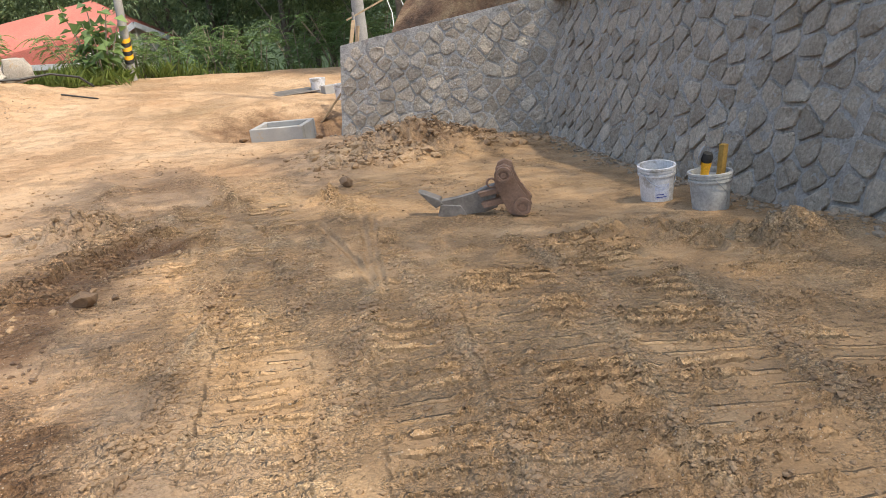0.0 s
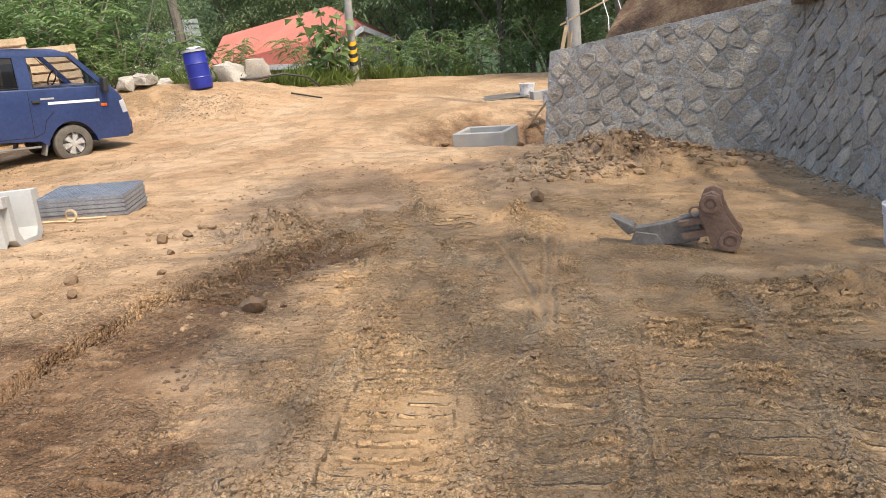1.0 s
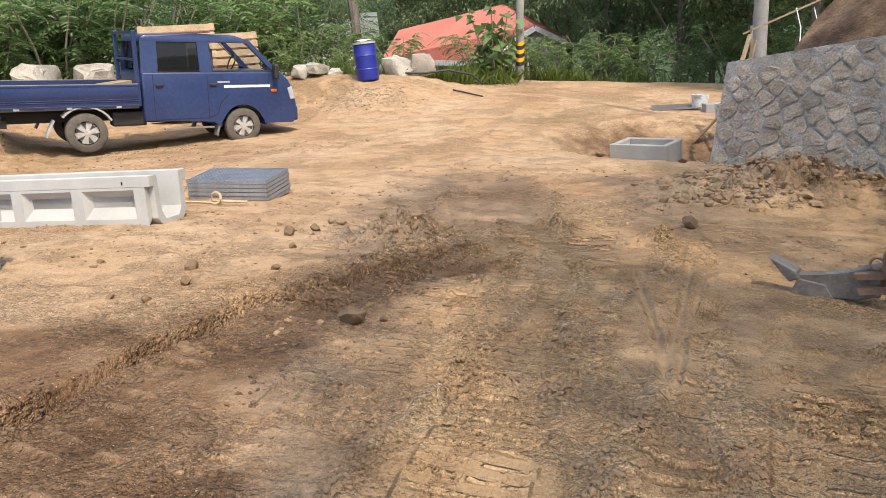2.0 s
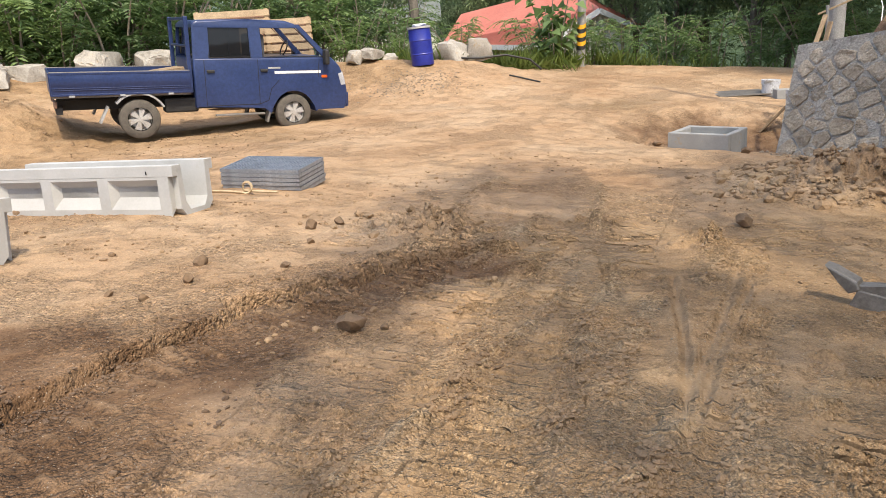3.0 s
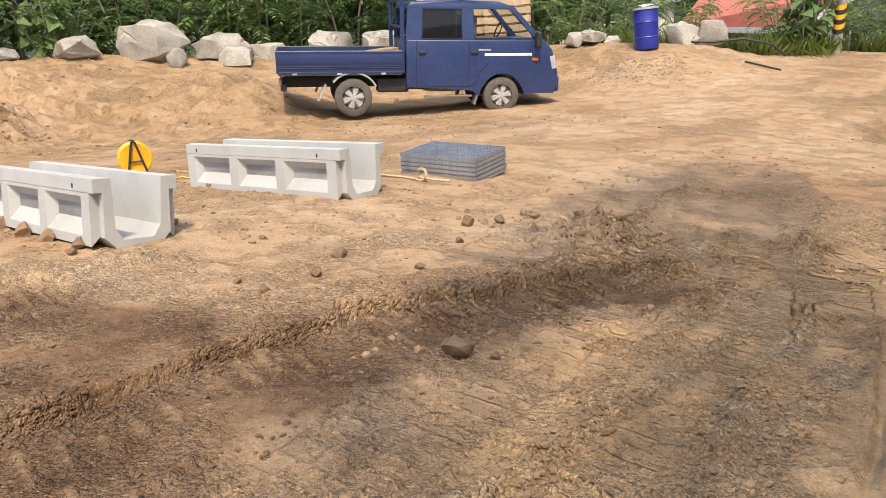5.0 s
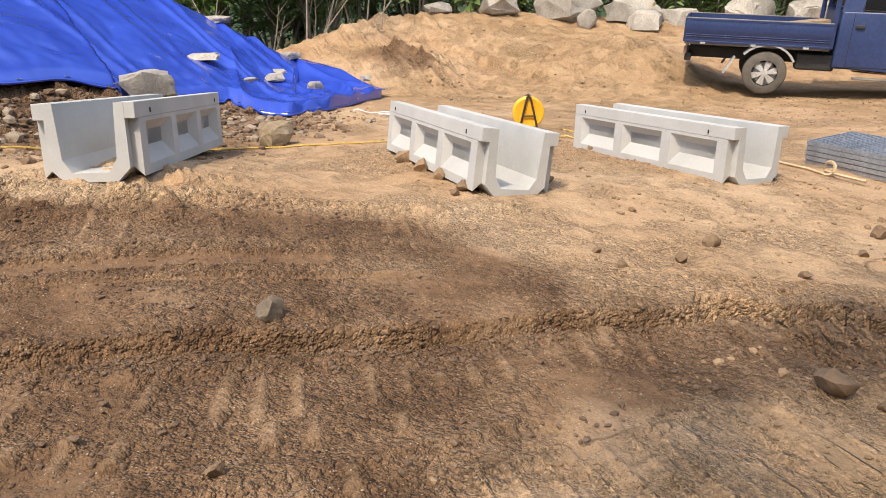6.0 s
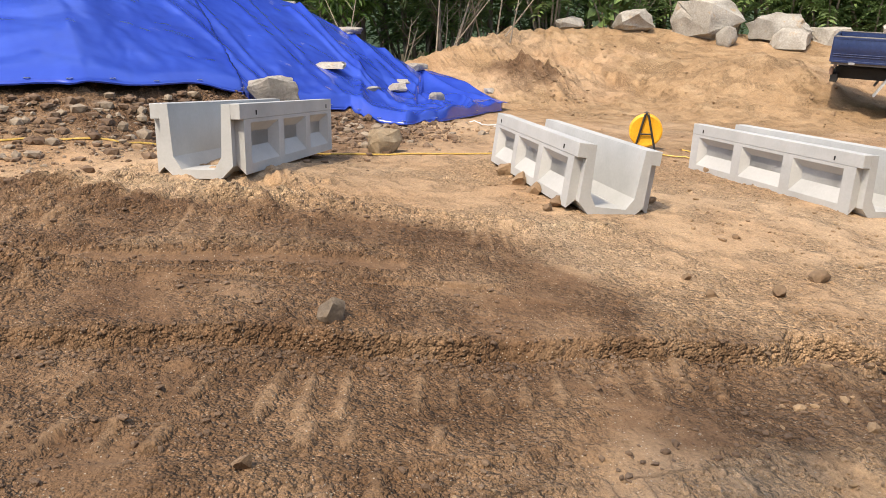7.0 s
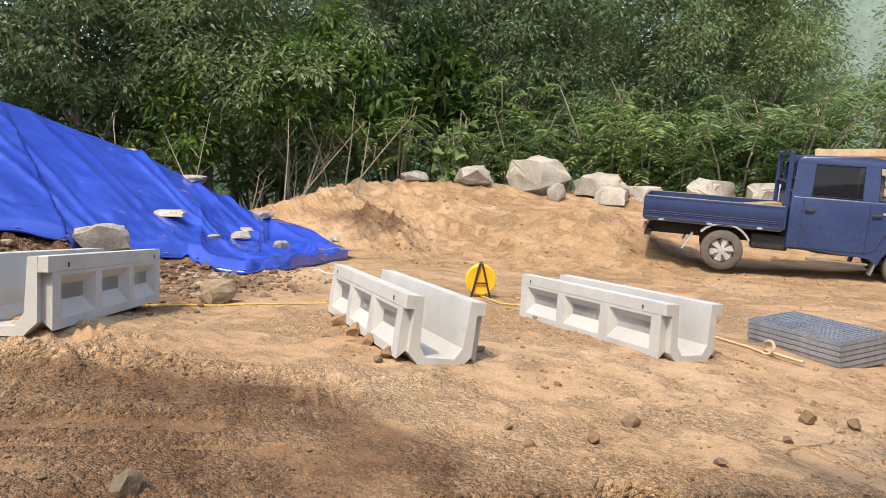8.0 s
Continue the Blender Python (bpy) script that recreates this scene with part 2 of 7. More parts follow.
M_SEAT = surface("seat_cloth", [(0.3, (0.06, 0.06, 0.065)), (0.7, (0.11, 0.11, 0.11))], 8, 80, 0.9)
M_RUST = surface("rusty_iron", [(0.3, (0.17, 0.10, 0.065)), (0.55, (0.25, 0.155, 0.11)), (0.75, (0.33, 0.225, 0.17))], 6, 60, 0.75, 0.15, bump=0.4)
M_STEELW = surface("worn_steel", [(0.3, (0.13, 0.118, 0.105)), (0.7, (0.29, 0.265, 0.24))], 5, 50, 0.48, 0.5, bump=0.2)
M_GALV = surface("galvanised_steel", [(0.3, (0.27, 0.30, 0.35)), (0.7, (0.40, 0.44, 0.50))], 10, 70, 0.45, 0.55, bump=0.05)
M_BKT = surface("dirty_white_plastic", [(0.3, (0.55, 0.55, 0.57)), (0.7, (0.68, 0.68, 0.69))], 5, 50, 0.5, bump=0.05, spots=((0.34, 0.32, 0.29), 7.0, 0.52))
M_BKTG = surface("cement_smeared_plastic", [(0.3, (0.30, 0.30, 0.29)), (0.7, (0.48, 0.48, 0.46))], 7, 50, 0.7, bump=0.2, spots=((0.22, 0.2, 0.18), 9.0, 0.55))
M_YEL = surface("yellow_plastic", [(0.3, (0.75, 0.36, 0.02)), (0.7, (0.85, 0.43, 0.03))], 6, 60, 0.45, bump=0.03)
M_WOOD = surface("weathered_wood", [(0.3, (0.22, 0.15, 0.09)), (0.7, (0.40, 0.29, 0.18))], 6, 50, 0.85, bump=0.3)
M_WOODP = surface("pale_pallet_wood", [(0.3, (0.36, 0.25, 0.15)), (0.7, (0.52, 0.39, 0.25))], 4, 50, 0.85, bump=0.3, per_object=0.15)
M_ROCK = surface("pale_granite", [(0.3, (0.27, 0.24, 0.20)), (0.5, (0.37, 0.34, 0.295)), (0.72, (0.48, 0.45, 0.40))], 2.2, 30, 0.92, bump=0.8, dist=0.03, per_object=0.12, spots=((0.42, 0.30, 0.18), 3.0, 0.58))
M_TANROCK = surface("tan_stone", [(0.3, (0.22, 0.155, 0.09)), (0.5, (0.31, 0.235, 0.15)), (0.72, (0.40, 0.33, 0.235))], 3, 30, 0.92, bump=0.8, dist=0.03, per_object=0.2)
M_GREYROCK = surface("grey_field_stone", [(0.3, (0.10, 0.074, 0.05)), (0.7, (0.23, 0.175, 0.125))], 5, 40, 0.9, bump=0.6, dist=0.015, per_object=0.25)
M_RUBBLE = surface("tan_rubble", [(0.3, (0.20, 0.15, 0.105)), (0.7, (0.34, 0.275, 0.205))], 3, 40, 0.92, bump=0.6, dist=0.015)
M_CLODD = surface("damp_soil_lumps", [(0.3, (0.10, 0.060, 0.036)), (0.5, (0.16, 0.10, 0.062)), (0.72, (0.24, 0.165, 0.11))], 2.0, 40, 0.95, bump=0.6, dist=0.02)
M_DRYCLOD = surface("dry_brown_clods", [(0.3, (0.15, 0.095, 0.055)), (0.5, (0.21, 0.135, 0.08)), (0.72, (0.29, 0.195, 0.12))], 2.0, 40, 0.95, bump=0.6, dist=0.02)
M_TARP = tarp_material()
M_STRAP = surface("beige_webbing", [(0.3, (0.42, 0.31, 0.19)), (0.7, (0.56, 0.44, 0.29))], 10, 90, 0.85, bump=0.2)
M_ROPE = surface("yellow_hose", [(0.3, (0.55, 0.36, 0.08)), (0.7, (0.68, 0.47, 0.13))], 10, 60, 0.6, bump=0.0)
M_BARREL = surface("blue_drum_plastic", [(0.3, (0.012, 0.020, 0.20)), (0.7, (0.020, 0.032, 0.29))], 3, 40, 0.4, bump=0.02)
M_POLE = surface("concrete_pole", [(0.3, (0.22, 0.21, 0.20)), (0.7, (0.32, 0.31, 0.295))], 4, 50, 0.9, bump=0.1)
M_BLACK = surface("black_band", [(0.3, (0.015, 0.015, 0.015)), (0.7, (0.03, 0.03, 0.03))], 6, 60, 0.6, bump=0.0)
M_ROOF = surface("red_roof_sheet", [(0.3, (0.46, 0.13, 0.09)), (0.7, (0.56, 0.19, 0.14))], 0.8, 14, 0.6, bump=0.1)
M_PLASTER = surface("cream_plaster", [(0.3, (0.60, 0.60, 0.50)), (0.7, (0.70, 0.71, 0.60))], 1.0, 20, 0.85, bump=0.05)
M_GREEN_PL = surface("pale_green_plaster", [(0.3, (0.42, 0.50, 0.26)), (0.7, (0.52, 0.60, 0.34))], 1.0, 20, 0.85, bump=0.05)
M_GREYROOF = surface("grey_roof_sheet", [(0.3, (0.26, 0.29, 0.28)), (0.7, (0.34, 0.37, 0.36))], 1, 14, 0.6, bump=0.1)
M_BARK = surface("bark", [(0.3, (0.085, 0.07, 0.055)), (0.7, (0.17, 0.145, 0.12))], 5, 30, 0.95, bump=0.7, dist=0.03)
M_TWIG = surface("dry_twigs", [(0.3, (0.20, 0.16, 0.12)), (0.7, (0.33, 0.28, 0.22))], 5, 30, 0.95)
M_STRAW = surface("dry_straw_bank", [(0.32, (0.08, 0.045, 0.026)), (0.5, (0.20, 0.115, 0.065)), (0.66, (0.34, 0.23, 0.13))], 2.5, 26, 0.95, bump=1.0, bump_scale=16, dist=0.08)
M_LEAF = leaf_material("tree_leaves", (0.10, 0.145, 0.085), (0.20, 0.27, 0.15))
M_LEAF2 = leaf_material("bright_leaves", (0.040, 0.085, 0.016), (0.115, 0.21, 0.045), 1)
M_LEAF3 = leaf_material("sumac_leaves", (0.10, 0.165, 0.070), (0.20, 0.30, 0.13))
M_GRASS = leaf_material("grass_blades", (0.06, 0.10, 0.02), (0.15, 0.20, 0.06))

# ---- ground ----
def vnoise(x, y, seed):
    xi, yi = np.floor(x).astype(np.int64), np.floor(y).astype(np.int64)
    fx, fy = x - xi, y - yi
    fx, fy = fx * fx * (3 - 2 * fx), fy * fy * (3 - 2 * fy)

    def h(a, b):
        n = (a * 374761393 + b * 668265263 + seed * 69069) & 0x7FFFFFFF
        n = ((n ^ (n >> 13)) * 1274126177) & 0x7FFFFFFF
        return ((n ^ (n >> 16)) & 0xFFFF) / 65535.0

    return (h(xi, yi) * (1 - fx) + h(xi + 1, yi) * fx) * (1 - fy) + (h(xi, yi + 1) * (1 - fx) + h(xi + 1, yi + 1) * fx) * fy - 0.5


def fbm(x, y, freq, seed, octaves=4, gain=0.5):
    out, amp = np.zeros_like(x, dtype=float), 1.0
    for o in range(octaves):
        a = 0.6 * o + seed
        u, v = x * math.cos(a) - y * math.sin(a), x * math.sin(a) + y * math.cos(a)
        out += amp * vnoise(u * freq + 17.3 * o, v * freq - 9.1 * o, seed + o)
        freq, amp = freq * 2.03, amp * gain
    return out


def line_dist(x, y, pts):
    """Distance to a polyline, side-signed distance, way along it and the interpolated third value."""
    best = np.full(x.shape, 1e9)
    sgn, along, val = np.zeros_like(best), np.zeros_like(best), np.zeros_like(best)
    run = 0.0
    for a, b in zip(pts, pts[1:]):
        dx, dy = b[0] - a[0], b[1] - a[1]
        L = math.hypot(dx, dy)
        k = np.clip(((x - a[0]) * dx + (y - a[1]) * dy) / (L * L), 0, 1)
        px, py = x - a[0] - k * dx, y - a[1] - k * dy
        dd = np.hypot(px, py)
        near = dd < best
        best = np.where(near, dd, best)
        sgn = np.where(near, (px * dy - py * dx) / L, sgn)
        along = np.where(near, run + k * L, along)
        if len(a) > 2:
            val = np.where(near, a[2] + k * (b[2] - a[2]), val)
        run += L
    return best, sgn, along, val


def bump_at(x, y, cx, cy, r, h, sx=1.0):
    return h * np.exp(-(((x - cx) / sx) ** 2 + (y - cy) ** 2) / (r * r))


def smax(a, b, k):
    """A rounded maximum, k metres soft."""
    d = np.clip(0.5 + 0.5 * (b - a) / k, 0, 1)
    return a * (1 - d) + b * d + k * d * (1 - d)


TARP_RIDGE = [(-11.6, 7.2, -0.32), (-12.35, 6.3, 0.05), (-12.1, 5.0, 0.74), (-12.0, 4.1, 1.2), (-11.8, 2.3, 1.85), (-11.3, 0.5, 2.4), (-10.8, -3.0, 2.9)]
BERM = [(-14.2, 7.2, 0.5), (-15.6, 9.2, 0.9), (-15.6, 11.2, 0.95), (-14.6, 13.4, 0.85), (-12.6, 15.6, 0.6), (-10.8, 18.0, 0.45), (-9.0, 19.8, 0.42), (-6.6, 19.7, 0.5), (-5.2, 19.5, 0.40), (-4.2, 20.7, 0.30), (-3.2, 21.4, -0.05)]


def ground_form(x, y):
    """The broad lie of the land, without the fine relief."""
    fx = np.where(x > -3.2, -0.0689 * np.minimum(x, 6), 0.2205 + 0.010 * (np.maximum(x, -30) + 3.2))
    fy = np.where(y < 9.3, -0.0612 * np.maximum(y, -8), np.where(y < 13.5, -0.569 - 0.03 * (y - 9.3), -0.695 + 0.045 * (np.minimum(y, 23.5) - 13.5)))
    fall = np.maximum(y - 24.5, 0)
    z = fx + fy - 0.042 - 2.4 * (1 - np.exp(-fall / 6.0))
    z = z + bump_at(x, y, -7.2, 13.4, 2.2, 0.07)
    z = z + bump_at(x, y, -4.0, 3.1, 0.8, 0.15)
    # heaps and ridges of soil
    dd, _, _, top = line_dist(x, y, TARP_RIDGE)
    z = smax(z, top - 0.33 * dd, 0.25)
    dd, _, _, top = line_dist(x, y, BERM)
    z = smax(z, top - 0.30 * dd, 0.3)
    z = z + bump_at(x, y, -10.6, 12.0, 1.5, 0.75)
    z = z + bump_at(x, y, -12.2, 8.3, 0.9, 0.5)
    # dug hollow round the catch basin
    hollow = np.exp(-(((x - 1.35) / 1.5) ** 2 + ((y - 14.3) / 1.1) ** 2) ** 2)
    z = z - 0.30 * hollow + bump_at(x, y, 1.4, 16.1, 0.9, 0.22, 1.8)
    # soil beside the stone wall
    z = z + bump_at(x, y, 2.5, 10.3, 0.75, 0.30, 1.6) + bump_at(x, y, 3.6, 4.6, 0.5, 0.1, 0.8)
    far = np.clip((np.hypot(x + 2, y - 8) - 30) / 60, 0, 1)
    return z + far * fbm(x, y, 0.03, 5, 3) * 3


def axis_steps(lo, hi, a, b, fine, grow):
    mid = list(np.arange(a, b, fine))
    s, up = fine, [b]
    while up[-1] < hi:
        s *= grow
        up.append(up[-1] + s)
    s, down = fine, [a]
    while down[-1] > lo:
        s *= grow
        down.append(down[-1] - s)
    return np.array(down[:0:-1] + mid + up)


def sheet(name, xs, ys, zf, material):
    X, Y = np.meshgrid(xs, ys)
    Z = zf(X, Y)
    nx, ny = len(xs), len(ys)
    i = np.arange(nx * ny).reshape(ny, nx)
    faces = np.stack([i[:-1, :-1], i[:-1, 1:], i[1:, 1:], i[1:, :-1]], -1).reshape(-1, 4)
    me = bpy.data.meshes.new(name)
    me.from_pydata(np.stack([X, Y, Z], -1).reshape(-1, 3).tolist(), [], faces.tolist())
    me.polygons.foreach_set("use_smooth", [True] * len(me.polygons))
    me.materials.append(material)
    return new(name, me)



# bar prints of the digger: centre line, half width, bar spacing, height of the squeezed-up lines
TRACKS = [
    ([(0.22, 6.9), (0.15, 5.4), (0.20, 4.6), (0.12, 3.7), (-0.05, 2.4), (-0.2, -1)], 0.20, 0.095, 0.016),
    ([(0.80, 5.0), (0.76, 4.4), (0.70, 3.6), (0.55, 2.6), (0.4, -1)], 0.17, 0.115, 0.022),
    ([(1.55, 5.6), (1.45, 4.7), (1.24, 3.6), (1.05, 2.7), (0.9, -1)], 0.30, 0.105, 0.034),
    ([(2.2, 5.4), (2.02, 4.3), (1.75, 3.4), (1.55, 2.6), (1.4, -1)], 0.27, 0.11, 0.030),
    ([(2.9, 4.8), (2.7, 4.0), (2.4, 3.2), (2.15, 2.4), (2.0, -1)], 0.30, 0.11, 0.026),
    ([(-0.42, 6.3), (-0.45, 5.2), (-0.48, 4.4), (-0.52, 3.4), (-0.7, 2.0)], 0.24, 0.095, 0.016),
    ([(-0.75, 10.4), (-0.78, 8.6), (-0.74, 7.4), (-0.80, 6.3), (-1.0, 5.4)], 0.24, 0.085, 0.026),
    ([(-0.2, 10.4), (-0.12, 8.6), (-0.14, 7.4), (-0.25, 6.3)], 0.22, 0.085, 0.026),
    ([(0.55, 9.4), (0.45, 8.2), (0.38, 7.2), (0.50, 6.4)], 0.2, 0.085, 0.022),
    ([(1.05, 9.0), (1.15, 7.6), (1.02, 6.4), (0.98, 5.4)], 0.18, 0.085, 0.018),
    ([(-1.4, 9.0), (-1.45, 7.9), (-1.35, 6.6)], 0.2, 0.085, 0.018),
    ([(1.5, 8.6), (1.55, 7.4)], 0.25, 0.085, 0.016),
    ([(-0.2, 5.9), (-0.18, 5.2), (-0.1, 4.5)], 0.13, 0.095, 0.014),
]
# rows of flat blocks pressed by the lugs in the wet soil: centre line, half width, spacing
LUGS = [
    ([(-1.52, 1.8), (-1.45, 2.63), (-1.32, 3.43), (-1.24, 4.14), (-1.17, 4.75), (-0.9, 5.6), (-0.45, 6.5)], 0.14, 0.115),
    ([(-1.2, 1.8), (-1.17, 2.68), (-1.06, 3.39), (-1.0, 4.0)], 0.11, 0.13),
    ([(-3.1, 1.5), (-2.95, 2.35), (-2.86, 3.1), (-2.8, 4.0), (-2.72, 4.6)], 0.13, 0.085),
    ([(-0.72, 2.2), (-0.70, 3.2), (-0.72, 4.1)], 0.13, 0.13),
]
# crumbly rolls pushed up beside the tracks: line, half width, height
ROLLS = [
    ([(0.74, 4.8), (0.72, 4.69), (0.61, 4.13), (0.5, 3.81), (0.39, 3.57), (0.25, 3.13), (0.1, 2.5)], 0.05, 0.024),
    ([(0.2, 6.34), (0.01, 5.07), (-0.07, 4.5), (-0.18, 4.14), (-0.22, 3.62), (-0.37, 3.2), (-0.6, 2.3)], 0.032, 0.026),
    ([(1.05, 5.3), (0.93, 4.47), (0.97, 3.7), (0.86, 3.0), (0.7, 2.4)], 0.045, 0.022),
    ([(1.80, 5.5), (1.85, 4.39), (1.5, 3.48), (1.33, 2.9), (1.2, 2.4)], 0.05, 0.026),
    ([(0.41, 6.6), (0.35, 5.87), (0.37, 5.29), (0.36, 4.86), (0.38, 4.47)], 0.055, 0.030),
    ([(0.62, 6.16), (0.52, 5.36), (0.49, 4.91)], 0.04, 0.022),
    ([(0.18, 7.11), (-0.04, 6.4), (-0.1, 5.67), (-0.04, 4.6), (-0.13, 4.13)], 0.035, 0.022),
    ([(-0.32, 8.1), (-0.45, 7.22), (-0.49, 6.57)], 0.06, 0.045),
    ([(-1.07, 9.78), (-1.09, 8.64), (-0.98, 7.55)], 0.05, 0.04),
    ([(0.75, 4.68), (0.68, 4.39), (0.55, 3.9)], 0.07, 0.03),
    ([(0.0, 9.6), (0.1, 8.6), (0.2, 7.6)], 0.05, 0.03),
    ([(0.95, 7.9), (0.98, 7.2), (0.9, 6.6)], 0.06, 0.045),
    ([(2.35, 4.6), (2.15, 3.6), (1.95, 2.8)], 0.05, 0.024),
    ([(-0.42, 3.5), (-0.2, 3.45), (0.05, 3.42)], 0.08, 0.035),
    ([(2.9, 4.9), (3.3, 4.6)], 0.16, 0.05),
    ([(-2.8, 1.6), (-2.62, 2.4), (-2.60, 3.2), (-2.45, 4.4)], 0.06, 0.02),
    ([(-3.6, 2.2), (-3.25, 3.0), (-3.05, 4.2), (-2.8, 5.2)], 0.08, 0.04),
]
# smooth bands rolled by tyres: line, half width
TYRES = [
    ([(0.71, 6.6), (0.78, 5.47), (0.78, 4.6)], 0.03), ([(1.08, 6.9), (0.94, 5.88), (0.74, 4.68)], 0.03), ([(1.14, 6.65), (0.90, 5.4), (0.80, 4.69)], 0.025),
    ([(-2.5, 1.6), (-2.46, 2.9), (-2.32, 3.9)], 0.085), ([(-2.3, 1.6), (-2.25, 2.9), (-2.02, 4.3)], 0.035),
]
PADS = ((-1.97, 2.85, 0.26), (-1.68, 4.3, 0.24), (-0.82, 4.35, 0.22), (-1.0, 2.9, 0.16), (2.6, 6.4, 0.7), (2.5, 4.5, 0.35), (-0.45, 3.9, 0.2))
CRUST = [(-1.85, 1.4), (-1.73, 2.42), (-1.68, 2.96), (-1.61, 3.47), (-1.47, 4.04), (-1.42, 4.67), (-1.33, 5.35), (-0.85, 6.35), (-0.5, 6.9)]


def lugs_at(x, y):
    """Flat blocks left by the lugs, some of them broken away."""
    out = np.zeros_like(x)
    for n, (pts, half, step) in enumerate(LUGS):
        dd, sgn, along, _ = line_dist(x, y, pts)
        slant = along / step + 0.18 * sgn / half
        ph = (slant + 0.18 * fbm(x, y, 1.8, 171 + n, 2)) % 1.0
        block = np.clip((0.17 - np.abs(ph - 0.5) + 0.16 * fbm(x, y, 9.0, 191 + n, 2)) / 0.06, 0, 1) * np.clip((half * 0.8 - dd + 0.20 * fbm(x, y, 3.0, 181 + n, 2)) / 0.02, 0, 1)
        out = np.maximum(out, block * (fbm(np.floor(slant) * 3.7, np.floor(slant) * 0 + n * 9.0, 1.0, 187, 2) > -0.02))
    return out


def packed_at(x, y):
    """Where the soil was pressed smooth."""
    p = np.zeros_like(x)
    for pts, half in TYRES:
        p = np.maximum(p, np.clip((half - line_dist(x, y, pts)[0] + 0.02 * fbm(x, y, 4.0, 301, 2)) / 0.025, 0, 1))
    for cx, cy, r in PADS:
        d = np.hypot(x - cx, y - cy) / r + 0.7 * fbm(x, y, 2.4, 303, 3)
        p = np.maximum(p, 0.7 * np.clip((1.0 - d) / 0.35, 0, 1))
    return p


def loose_at(x, y):
    """Where crumbs lie: along the rolls, by the crust edge and in uneven patches."""
    l = np.zeros_like(x)
    for pts, half, h in ROLLS:
        l = np.maximum(l, np.exp(-(line_dist(x, y, pts)[0] / (1.5 * half)) ** 2))
    l = np.maximum(l, 0.9 * np.exp(-(np.maximum(line_dist(x, y, CRUST)[1] - 0.03, -0.02 + 0 * x) / 0.09) ** 2) * (line_dist(x, y, CRUST)[0] < 0.3))
    return np.maximum(l, 0.9 * np.clip(fbm(x, y, 1.1, 305, 4) * 3.2 - 0.50, 0, 1))


